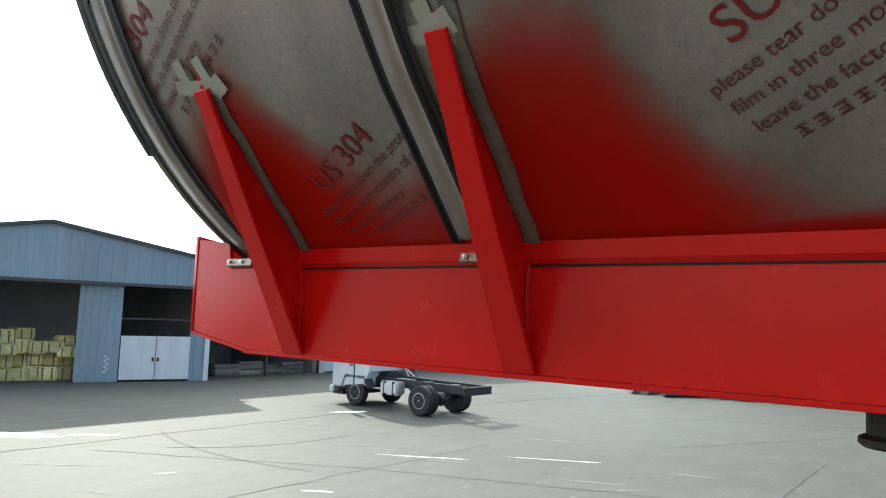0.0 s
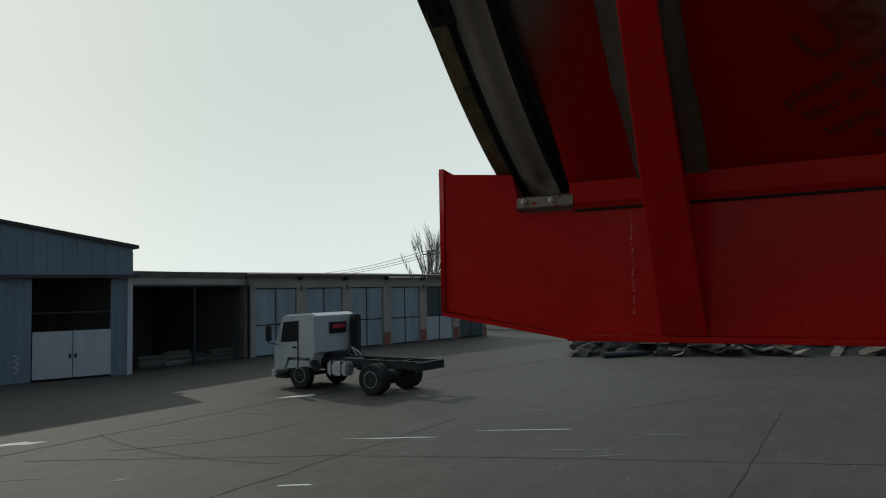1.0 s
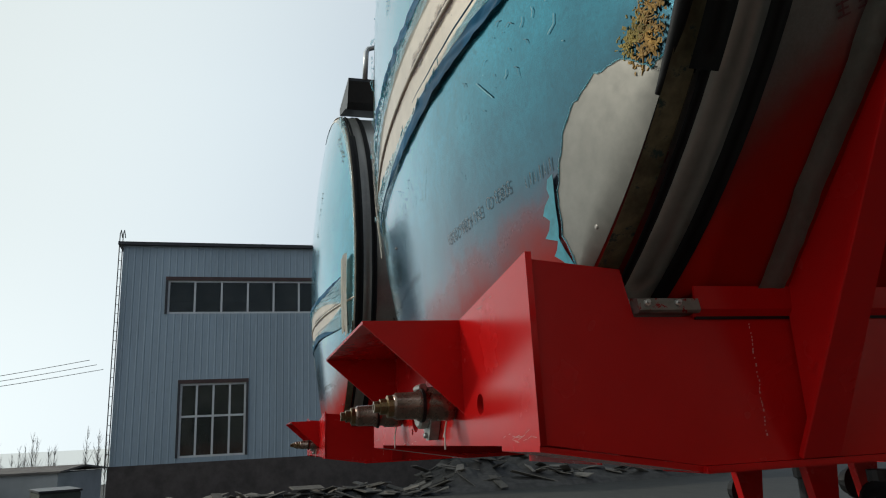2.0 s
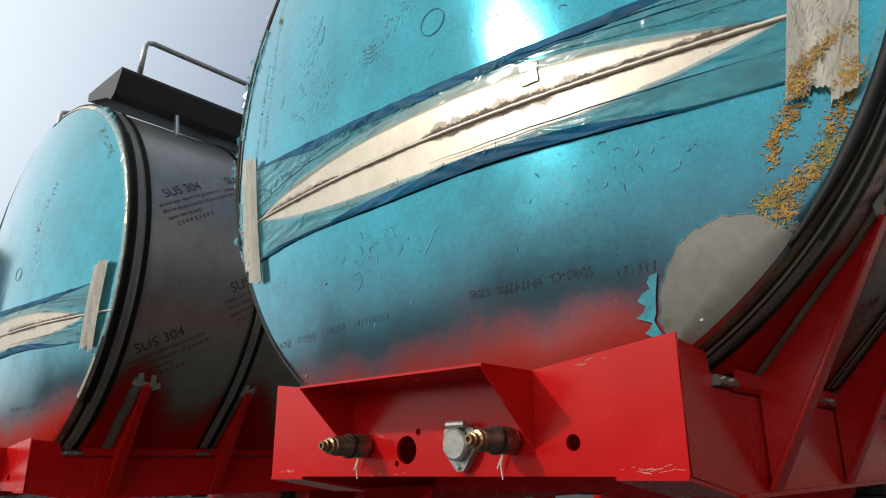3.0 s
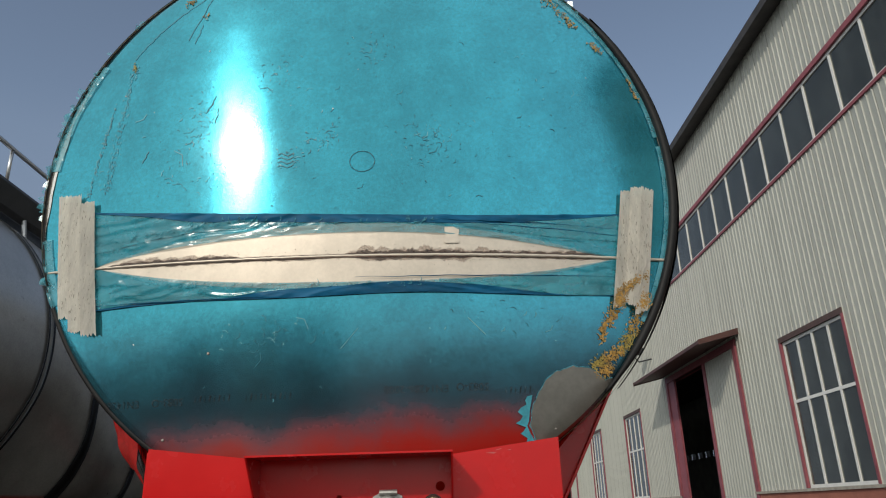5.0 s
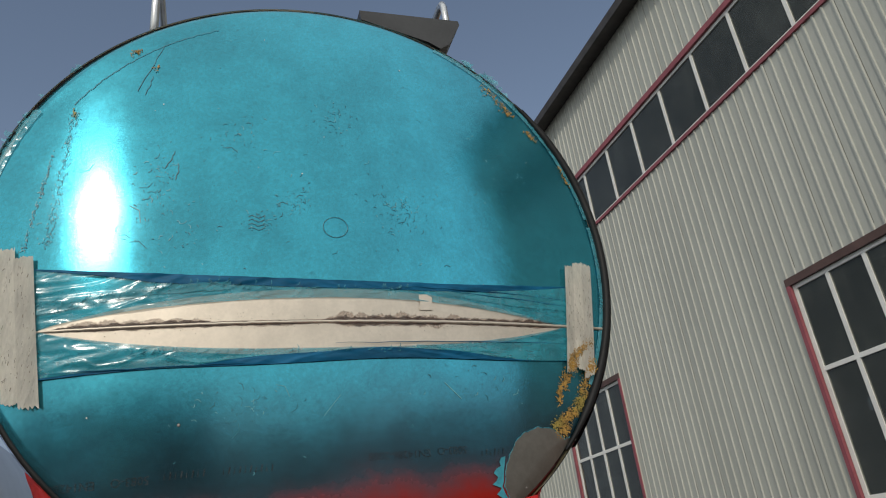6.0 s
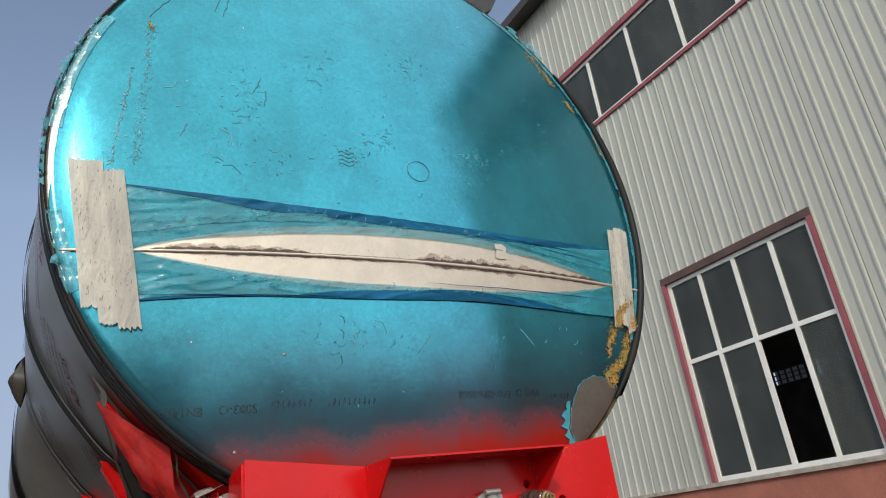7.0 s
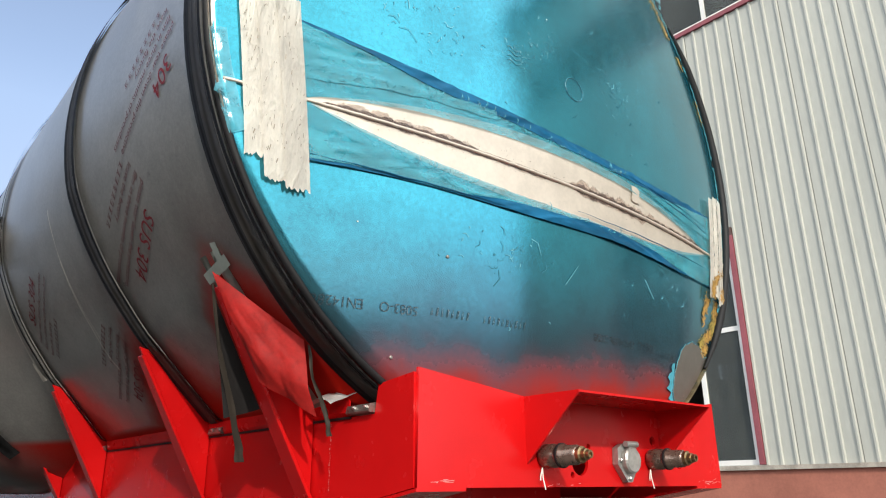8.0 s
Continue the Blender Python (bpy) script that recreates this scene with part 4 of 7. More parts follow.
def gusset(parent, side, y, drop=0.0):
    """A web and its edge flange that brace the tank against the frame."""
    s = side
    zs = [2.86 + (3.20 - drop - 2.86) * k / 10 for k in range(11)]
    tip = 0.018 if s > 0 else 0.0
    pts = [(s * (BX + 0.004), 2.622), (s * (1.000 + tip - 0.50 * drop), 3.215 + 1.8 * tip - drop)] + [(s * (tank_x(z) - 0.004), z) for z in reversed(zs)] + [(s * (BX + 0.004), 2.86)]
    web = part("gusset", prismed(pts, "y", y - 0.006, y + 0.006), M_red, parent)
    d = Vector((0.325 - 0.5 * drop, 0, 0.593 - drop)).normalized()
    nrm = Vector((d.z, 0, -d.x))
    a, b = Vector((BX + 0.004, 0, 2.622)), Vector((0.985 + tip - 0.50 * drop, 0, 3.188 + 1.8 * tip - drop))
    bm = bmesh.new()
    c = [bm.verts.new((s * p.x, y + yy * k, p.z)) for p, k in ((a, 1.0), (b, 0.66), (b + nrm * 0.011, 0.66), (a + nrm * 0.011, 1.0)) for yy in (-0.036, 0.036)]
    for ids in ((0, 1, 3, 2), (4, 5, 7, 6), (0, 2, 4, 6), (1, 7, 5, 3), (0, 6, 7, 1), (2, 3, 5, 4)):
        bm.faces.new([c[i] for i in ids])
    bmesh.ops.bevel(bm, geom=bm.edges[:], offset=0.002, segments=1, affect="EDGES")
    part("flange", bm, M_red, web)
    bm = bmesh.new()
    tube(bm, [(s * (BX + 0.003), y + 0.012 + 0.003 * wob(0, k, y, 3), 2.63 + 0.021 * k) for k in range(11)], 0.004, 6)
    part("weld_bead", bm, M_red, web)


def strap(parent, y0, y1, th0=-61.6, th1=241.6, thick=0.008, near=0.22, skew=0.0):
    """A steel band between two black rubber strips, pulled round the tank."""
    w = y1 - y0
    band = part("strap", shell_band(th0, th1, y0 + 0.008, y1 - 0.012, 0.006, 110, 0.002, skew), M_strap, parent, "steel strap edged with black rubber", True)
    part("rubber_edge", shell_band(th0, th1, y0, y0 + near * w, 0.005 + thick, 110, thick, skew), M_black, band, "black rubber strip", True)
    part("rubber_edge", shell_band(th0, th1, y1 - 0.30 * w, y1, 0.013, 110, 0.008, skew), M_black, band, "black rubber strip", True)
    for s in (-1, 1):
        bm = bmesh.new()
        prism(bm, [(s * 0.640, 2.842), (s * 0.690, 2.842), (s * 0.694, 2.846), (s * 0.690, 2.864), (s * 0.640, 2.874)], "y", y0 + 0.012 + (0.48 * skew if s < 0 else 0), y1 + 0.012 + (0.48 * skew if s < 0 else 0))
        clip = part("strap_foot", bm, M_foot, parent, "dull steel strap foot with bolts")
        for k in (0.25, 0.75):
            y = y0 + (y1 - y0) * k + (0.48 * skew if s < 0 else 0)
            bm = bmesh.new()
            turned(bm, [(0.006, 0), (0.006, 0.005), (0.0035, 0.006), (0.0035, 0.010)], Matrix.Translation((s * 0.690, y, 2.856)) @ Matrix.Rotation(radians(75 * s), 4, "Y"), 6)
            part("bolt", bm, M_steel, clip)


def frame_side(parent, s):
    y_end = TLEN - 0.6
    pts = [(0.0105, 2.659), (0.26, 2.617), (y_end, 2.617), (y_end, 2.838), (0.170, 2.838), (0.155, 2.912), (0.0105, 2.926)]
    lo, hi = sorted((s * BX, s * (BX - 0.01)))
    part("side_plate", prismed(pts, "x", lo, hi), M_red, parent)
    lo, hi = sorted((s * 0.56, s * (BX + 0.012)))
    bm = bmesh.new()
    box(bm, lo, hi, 0.255, y_end, 2.606, 2.6165, 0.002)
    part("bottom_flange", bm, M_red, parent)
    lo, hi = sorted((s * 0.52, s * BX))
    part("chamfer_plate", prismed([(0.0, 2.650), (0.0, 2.658), (0.262, 2.616), (0.262, 2.607)], "x", lo, hi), M_red, parent)
    rnd = random.Random(13)
    bm = bmesh.new()
    for k in range(26):
        z, y = 2.655 + 0.0068 * k + rnd.uniform(-0.002, 0.002), 0.372 + 0.004 * wob(k * 0.3, s, 1)
        h = rnd.uniform(0.0015, 0.005)
        quad(bm, (s * (BX + 0.0012), y, z), (s * (BX + 0.0012), y + rnd.uniform(0.001, 0.003), z), (s * (BX + 0.0012), y + rnd.uniform(0.001, 0.003), z + h), (s * (BX + 0.0012), y, z + h))
    tagged(part("paint_run", bm, M_scratch, parent, "pale line of weld flecks"), kind="stuff")
    bm = bmesh.new()
    rows = [(s * 0.650, 2.842), (s * 0.676, 2.8405), (s * 0.684, 2.850), (s * 0.687, 2.884)]
    for (xa, za), (xb, zb) in zip(rows, rows[1:]):
        quad(bm, (xa, 0.27, za), (xb, 0.27, zb), (xb, y_end, zb), (xa, y_end, za))
    bmesh.ops.remove_doubles(bm, verts=bm.verts[:], dist=0.0002)
    bmesh.ops.solidify(bm, geom=bm.faces[:], thickness=0.004)
    part("saddle_skirt", bm, M_red, parent)
    # added black strip that draws the shadow line between skirt and side plate
    lo, hi = sorted((s * (BX - 0.008), s * (BX + 0.004)))
    bm = bmesh.new()
    box(bm, lo, hi, 0.275, y_end, 2.8335, 2.8400)
    part("gap_shade_strip", bm, M_black, parent, "thin black strip for the shadow line above the side plate")
    for k in range(14):
        y = 0.62 + 0.16 * k + (0.02 if k % 3 else -0.03)
        if any(abs(y - g) < 0.07 for g in (0.455, 1.12, 2.0)):
            continue
        bm = bmesh.new()
        turned(bm, [(0.006, 0), (0.006, 0.003), (0.003, 0.005)], Matrix.Translation((s * 0.684, y, 2.866)) @ Matrix.Rotation(radians(90 * s), 4, "Y"), 8)
        part("rivet", bm, M_red, parent)


def hood(parent):
    """The sloping cover over the couplings."""
    bm = bmesh.new()
    box(bm, -0.302, 0.326, -0.188, 0.0, 2.886, 2.892)
    part("hood_plate", bm, M_red, parent)
    for x in (-0.302, 0.320):
        part("hood_cheek", prismed([(0.0, 2.886), (-0.188, 2.886), (0.0, 2.716)], "x", x, x + 0.006), M_red, parent)


def walkway(parent):
    pts = [(0.235, 5.262), (0.745, 5.268), (0.750, 5.244), (0.680, 5.110), (0.63, 5.075), (0.57, 5.110), (0.24, 5.205)]
    part("walkway", prismed(pts, "y", 0.180, 7.6), M_dark, parent, "dark painted steel walkway")
    for k in range(4):
        y = 0.62 + 2.2 * k
        x = 0.66
        part("walkway_stay", tubed([(x, y, 5.12), (x + 0.03, y, TZ + TB * math.sqrt(1 - ((x + 0.03) / TA) ** 2) - 0.004)], 0.018, 8), M_rail, parent)
    for s, x in ((1, 0.734), (-1, -0.70)):
        base = 5.262 if s > 0 else TZ + TB * math.sqrt(1 - (x / TA) ** 2) - 0.01
        pts = [(x, 0.30, base), (x, 0.315, 5.49), (x, 0.33, 5.520), (x, 0.37, 5.533), (x, 6.9, 5.533), (x, 6.96, 5.52), (x, 6.98, 5.48), (x, 6.98, base)]
        rail = part("handrail", tubed(pts, 0.019, 10), M_rail, parent, "galvanised tube handrail", True)
        for y in (2.4, 4.6):
            part("rail_post", tubed([(x, y, base), (x, y, 5.53)], 0.014, 8), M_rail, rail, "", True)


def film_head(parent, detail):
    bm = bmesh.new()
    rs = [k / 28 * 0.972 for k in range(29)] + [0.972 + 0.028 * math.sin(radians(90 * k / 9)) for k in range(1, 10)]
    n = 128
    hub = bm.verts.new((0, 0, TZ))
    rings = []
    for r in rs[1:]:
        ring = []
        for k in range(n):
            a = 2 * math.pi * k / n
            x, z = TA * r * math.cos(a), TB * r * math.sin(a)
            y = head_y(x, z)
            if r < 0.995:
                y += 0.0016 * wob(x, 5, z, 2.3) + 0.0007 * wob(x, 9, z, 7)
            ring.append(bm.verts.new((x, y, TZ + z)))
        rings.append(ring)
    rings.append([bm.verts.new((TA * math.cos(2 * math.pi * k / n), 0.162, TZ + TB * math.sin(2 * math.pi * k / n))) for k in range(n)])
    for k in range(n):
        bm.faces.new((hub, rings[0][k], rings[0][(k + 1) % n]))
    for a, b in zip(rings, rings[1:]):
        for k in range(n):
            bm.faces.new((a[k], a[(k + 1) % n], b[(k + 1) % n], b[k]))
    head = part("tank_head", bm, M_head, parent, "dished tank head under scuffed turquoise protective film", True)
    # the bare strip along the weld, with the peeled film bunched on both sides
    part("bare_strip", head_sheet(lambda x: min(lens_up(x) + 0.035 * (1 - (x / 0.96) ** 2), fold_up(x) - 0.03), lambda x: max(lens_low(x) - 0.022 * (1 - (x / 0.96) ** 2), fold_low(x) + 0.02), -1.0, 0.955, 120, 10, 0.002), M_bare, head, "bare metal strip along the weld", True)
    bm = bmesh.new()
    tube(bm, [on_head(x, seam_z(x), 0.004) + Vector((0, 0, 0.0015 * wob(x * 40, 0, 0))) for x in [-1.17 + 2.35 * k / 200 for k in range(201)]], [(0.0050 + 0.0016 * min(max((k - 70) / 60, 0), 1)) * (1 + 0.16 * wob(k * 0.9, 0, 0)) for k in range(201)], 8)
    part("weld_seam", bm, M_bare, head, "welded seam", True)
    for x0, x1, off, h, seed in ((-0.93, -0.40, 0.012, 0.018, 1), (-0.45, 0.05, 0.012, 0.005, 7), (-0.05, 0.44, 0.013, 0.026, 2), (0.36, 0.94, 0.012, 0.019, 3), (-0.02, 0.45, -0.013, 0.016, 4), (-0.90, -0.05, -0.010, 0.008, 5), (0.40, 0.92, -0.009, 0.008, 6)):
        bm = bmesh.new()
        for layer in range(3):
            def place(u, v):
                x = x0 + (x1 - x0) * u
                fade = min(1.0, 8 * u, 8 * (1 - u))
                hh = h * fade * (1.0 - 0.3 * layer) * (0.30 + 0.9 * abs(wob(x, seed, layer, 17)) + 0.35 * abs(wob(x, seed, 3 + layer, 60)) + 0.25 * abs(wob(x, seed, 5 + layer, 170)))
                lo = 0.0045 if off > 0 else -0.0045 - hh
                return on_head(x, seam_z(x) + lo + hh * v, 0.0038 + 0.0004 * layer)
            grid(bm, 420, 1, place)
        part("weld_scorch", bm, M_scorch, head, "brown scorch along the weld")
        bm = bmesh.new()
        def halo(u, v):
            x = x0 + (x1 - x0) * u
            hh = 1.5 * h * min(1.0, 8 * u, 8 * (1 - u)) * (0.4 + 0.8 * abs(wob(x, seed, 6, 14)) + 0.5 * abs(wob(x, seed, 8, 70)))
            return on_head(x, seam_z(x) + (0.004 + hh * v if off > 0 else -0.004 - hh * v), 0.0034)
        grid(bm, 240, 1, halo)
        part("weld_singe", bm, M_singe, head, "light brown heat tint")
    part("wrinkled_film", head_sheet(fold_up, lens_up, -1.03, 1.01, 260, 28, 0.0045, 0.006), M_darkfilm_thin, head, "wrinkled peeled film", True)
    part("wrinkled_film", head_sheet(lens_low, fold_low, -1.03, 1.01, 260, 28, 0.0045, 0.006), M_darkfilm_thin, head, "wrinkled peeled film", True)
    spatter = bmesh.new()
    rnd = random.Random(71)
    for _ in range(260):
        x = rnd.uniform(-0.9, 0.92)
        z = seam_z(x) + rnd.gauss(0.004, 0.016)
        if not lens_low(x) + 0.004 < z < lens_up(x) - 0.004:
            continue
        r, n = rnd.uniform(0.0005, 0.0013), 5
        spatter.faces.new([spatter.verts.new(on_head(x + 1.8 * r * rnd.uniform(0.5, 1.4) * math.cos(2 * math.pi * k / n), z + r * rnd.uniform(0.5, 1.4) * math.sin(2 * math.pi * k / n), 0.0048)) for k in range(n)])
    tagged(part("weld_spatter", spatter, M_weld, head, "fine brown spatter along the weld"), kind="stuff")
    if detail > 1:
        bm = bmesh.new()
        grid(bm, 6, 6, lambda u, v: on_head(0.326 + 0.052 * u + 0.006 * wob(u * 3, v * 3, 2), lens_up(0.35) - 0.034 + 0.062 * v + 0.004 * wob(u * 4, v, 8), 0.0070))
        part("bare_tab", bm, M_bare, head, "small square of bare metal")
    def roll_up(x):
        return fold_up(x) - 0.003 - 0.033 * min(1.0, max(0.0, (1.02 + x) / 0.40), max(0.0, (1.01 - x) / 0.45)) * (0.85 + 0.3 * wob(x, 2, 0, 3.0))
    def roll_low(x):
        return fold_low(x) + 0.004 + 0.032 * math.exp(-((x - 0.08) / 0.5) ** 4) + 0.010 * wob(x, 6, 1, 3.0)
    part("film_roll", head_sheet(fold_up, roll_up, -1.04, 1.02, 200, 8, 0.006, 0.007), M_darkfilm, head, "tightly rolled edge of blue film", True)
    part("film_roll", head_sheet(roll_low, fold_low, -1.04, 1.01, 200, 8, 0.006, 0.007), M_darkfilm, head, "tightly rolled edge of blue film", True)
    # second folds: the film doubles over itself beside the strip
    def fold_band(top, bottom, x0, x1, material):
        part("film_fold", head_sheet(top, bottom, x0, x1, 150, 8, 0.0085, 0.004), material, head, "doubled fold of peeled film", True)
    def slope(x, xa, za, xb, zb):
        u = min(max((x - xa) / (xb - xa), 0.0), 1.0)
        return za + (zb - za) * (u + 0.25 * math.sin(math.pi * u)) + 0.003 * wob(x, za, 0, 13)
    fold_band(lambda x: slope(x, -1.02, 3.672, -0.38, 3.747), lambda x: max(slope(x, -1.02, 3.672, -0.38, 3.747) - 0.030 - 0.010 * wob(x, 3, 3, 9), lens_up(x) + 0.006), -1.02, -0.36, M_darkfilm_thin)
    fold_band(lambda x: roll_up(x) - 0.002, lambda x: max(min(slope(x, 0.42, 3.700, 1.02, 3.650), roll_up(x) - 0.004), lens_up(x)), 0.40, 1.00, M_darkfilm_thin)
    fold_band(lambda x: max(slope(x, 0.45, 3.500, 1.0, 3.525), roll_low(x) + 0.012), roll_low, 0.30, 1.00, M_darkfilm_thin)
    fold_band(lambda x: max(slope(x, -1.02, 3.505, -0.25, 3.475), roll_low(x) + 0.004), roll_low, -1.02, -0.25, M_darkfilm_thin)
    # crinkles with small glints
    rnd = random.Random(33)
    for pts_, count, r in (((-0.98, 3.680, -0.36, 3.752), 60, 0.012), ((-0.45, 3.735, -0.22, 3.715), 26, 0.012), ((-0.15, 3.722, 0.30, 3.722), 22, 0.005), ((-0.70, 3.505, -0.35, 3.485), 22, 0.006), ((-0.2, 3.482, 0.25, 3.482), 20, 0.004)):
        bm = bmesh.new()
        for _ in range(count):
            t = rnd.random()
            x, z = pts_[0] + (pts_[2] - pts_[0]) * t + rnd.gauss(0, 0.01), pts_[1] + (pts_[3] - pts_[1]) * t + rnd.gauss(0, r * 0.6)
            a, ln = rnd.gauss(0.5, 0.5), rnd.uniform(0.004, 0.018)
            tube(bm, [on_head(x, z, 0.009), on_head(x + ln * math.cos(a), z + ln * math.sin(a), 0.012), on_head(x + 1.7 * ln * math.cos(a + 0.3), z + 1.7 * ln * math.sin(a + 0.3), 0.009)], [0.0004, 0.0018, 0.0004], 5)
        tagged(part("film_crinkle", bm, M_film_clear, head, "small glinting crinkles in the film", True), kind="stuff")
    for pts_ in ((-0.99, 3.455, -0.3, 3.452), (0.0, 3.512, 0.98, 3.512), (0.42, 3.714, 0.99, 3.672), (0.30, 3.728, 0.98, 3.700)):
        bm = bmesh.new()
        tube(bm, [on_head(pts_[0] + (pts_[2] - pts_[0]) * k / 40, pts_[1] + (pts_[3] - pts_[1]) * k / 40 + 0.003 * wob(k * 0.25, pts_[0], 0), 0.010) for k in range(41)], [0.0005 + 0.0014 * math.sin(math.pi * k / 40) for k in range(41)], 6)
        part("film_crease", bm, M_darkfilm, head, "", True)
    # the bare crescent at the rim and the marks in the film
    bm = bmesh.new()
    def crescent(u, v):
        a = radians(150 + 42 * u)
        r = 1.0 - 0.032 * math.sin(math.pi * u) ** 0.7 * (0.8 + 0.4 * wob(u * 7, 0, 2)) * (1 - v)
        return on_head(TA * r * math.cos(a), TZ + TB * r * math.sin(a), 0.0025)
    grid(bm, 60, 4, crescent)
    part("bare_rim", bm, M_rim, head, "bare bright metal at the rim", True)
    bm = bmesh.new()
    ra, rb, rr = (-20, 24, 0.982) if detail > 1 else (-42, 98, 0.974)
    grid(bm, 90, 4, lambda u, v: on_head(TA * (rr + (0.9995 - rr) * v + 0.003 * wob(u * 40, 0, 1) * (1 - v)) * math.cos(radians(ra + (rb - ra) * u)), TZ + TB * (rr + (0.9995 - rr) * v + 0.003 * wob(u * 40, 0, 1) * (1 - v)) * math.sin(radians(ra + (rb - ra) * u)), 0.003))
    part("bare_rim", bm, M_bare, head, "bare pale metal at the rim", True)
    def stroke(bm, pts, w, off=0.0022):
        for (xa, za), (xb, zb) in zip(pts, pts[1:]):
            d = Vector((xb - xa, zb - za))
            if d.length < 1e-5:
                continue
            nx, nz = -d.y / d.length * w, d.x / d.length * w
            quad(bm, on_head(xa + nx, za + nz, off), on_head(xb + nx, zb + nz, off), on_head(xb - nx, zb - nz, off), on_head(xa - nx, za - nz, off))
    dark, pale = bmesh.new(), bmesh.new()
    rnd = random.Random(17)
    def line(x0, z0, x1, z1, count, spread, bm, w):
        for _ in range(count):
            t = rnd.random()
            x, z = x0 + (x1 - x0) * t + rnd.gauss(0, spread), z0 + (z1 - z0) * t + rnd.gauss(0, 0.004)
            a = math.atan2(z1 - z0, x1 - x0) + rnd.gauss(0, 0.5)
            ln = rnd.uniform(0.003, 0.010)
            stroke(bm, [(x, z), (x + ln * math.cos(a), z + ln * math.sin(a))], w * rnd.uniform(0.5, 1.2))
    line(-0.935, 4.50, -0.975, 3.90, 190, 0.009, dark, 0.0010)
    line(-0.935, 4.50, -0.975, 3.90, 90, 0.012, pale, 0.0010)
    line(-0.995, 4.31, -1.050, 3.89, 60, 0.004, pale, 0.0014)
    line(-0.990, 4.31, -1.045, 3.90, 60, 0.003, dark, 0.0014)
    for k in range(70):
        a = radians(112 + 36 * k / 70)
        r = 0.905 + 0.004 * wob(k * 0.4, 0, 0)
        stroke(dark, [(TA * r * math.cos(a), TZ + TB * r * math.sin(a)), (TA * r * math.cos(a + 0.008), TZ + TB * r * math.sin(a + 0.008))], 0.0016)
    for cx, cz, n_, sx, sz in ((0.28, 4.06, 60, 0.06, 0.05), (-0.12, 4.09, 30, 0.04, 0.04), (-0.60, 3.99, 50, 0.09, 0.08), (-0.62, 4.19, 26, 0.03, 0.06), (-0.35, 4.38, 30, 0.06, 0.06), (0.05, 4.48, 28, 0.05, 0.05), (-0.25, 3.99, 24, 0.03, 0.03), (0.62, 4.24, 30, 0.2, 0.15), (-0.3, 3.31, 24, 0.1, 0.04), (0.55, 3.35, 14, 0.15, 0.04), (0.0, 4.0, 60, 0.6, 0.45)):
        for _ in range(int(n_ * 2.2)):
            x, z = rnd.gauss(cx, sx), rnd.gauss(cz, sz)
            if math.hypot(x / TA, (z - TZ) / TB) > 0.94 or fold_low(x) - 0.02 < z < fold_up(x) + 0.02:
                continue
            a, ln = rnd.uniform(0, math.pi), rnd.expovariate(190)
            stroke(dark if rnd.random() < 0.6 else pale, [(x, z), (x + ln * math.cos(a), z + ln * math.sin(a)), (x + 1.6 * ln * math.cos(a + 0.4), z + 1.6 * ln * math.sin(a + 0.4))], rnd.uniform(0.0005, 0.0012))
    for k in range(4):
        stroke(dark, [(-0.30 + 0.012 * i, 3.96 + 0.017 * k + 0.006 * math.sin(i * 1.5)) for i in range(6)], 0.0013)
    for za, zb, xa, xb, w in ((4.60, 4.86, -0.72, -0.63, 0.0014), (4.17, 4.24, -0.56, -0.55, 0.0018), (4.22, 4.30, -0.60, -0.565, 0.0016), (4.58, 4.68, -0.69, -0.665, 0.0012), (4.02, 4.07, -0.84, -0.82, 0.0015)):
        stroke(dark, [(xa + (xb - xa) * k / 7 + 0.006 * wob(k * 0.9, xa, 0), za + (zb - za) * k / 7) for k in range(8)], w)
    stroke(pale, [(0.40, 3.36), (0.46, 3.30)], 0.0015)
    stroke(pale, [(-0.05, 3.26), (0.01, 3.33)], 0.0008)
    tagged(part("scuff_mark", dark, M_scuff_dark, head, "fine dark scuffs in the film"), kind="stuff")
    tagged(part("scuff_mark", pale, M_scuff_pale, head, "fine pale scratches in the film"), kind="stuff")
    for cx_a, cnt in ((140, 5), (152, 4), (161, 12), (166, 12), (178, 10), (184, 9), (47, 9), (53, 7), (198, 5)):
        bm = bmesh.new()
        for _ in range(cnt):
            a = radians(cx_a + rnd.gauss(0, 1.6))
            p = Vector((TA * math.cos(a), 0.125 + rnd.uniform(-0.01, 0.02), TZ + TB * math.sin(a)))
            out = Vector((math.cos(a), rnd.uniform(-0.6, 0.2), math.sin(a)))
            side = Vector((-math.sin(a), rnd.uniform(-0.5, 0.5), math.cos(a)))
            big = 1.9 if 40 < cx_a < 60 else 1.0
            ln, w = big * rnd.uniform(0.006, 0.024), big * rnd.uniform(0.006, 0.02)
            v = [p - side * w, p + side * w, p + side * w * 0.5 + out * ln * 0.7, p + out * ln + side * rnd.uniform(-w, w), p - side * w * 0.6 + out * ln * 0.6]
            bm.faces.new([bm.verts.new(q) for q in v])
        tagged(part("film_tuft", bm, M_film_clear, head, "ragged tuft of torn film"), kind="stuff")
    for i, (xa, xb, z0, z1) in enumerate(((-1.127, -1.078, 3.420, 3.908), (-1.084, -1.030, 3.366, 3.903), (-1.034, -0.972, 3.350, 3.868))):
        tape_strip(head, xa, xb, z0, z1, 0.0105 + 0.0038 * i, 10 + i)
    for i, (xa, xb, z0, z1) in enumerate(((0.966, 1.013, 3.398, 3.855), (1.005, 1.058, 3.405, 3.872), (1.050, 1.098, 3.375, 3.865))):
        tape_strip(head, xa, xb, z0, z1, 0.019 + 0.0038 * i, 20 + i)
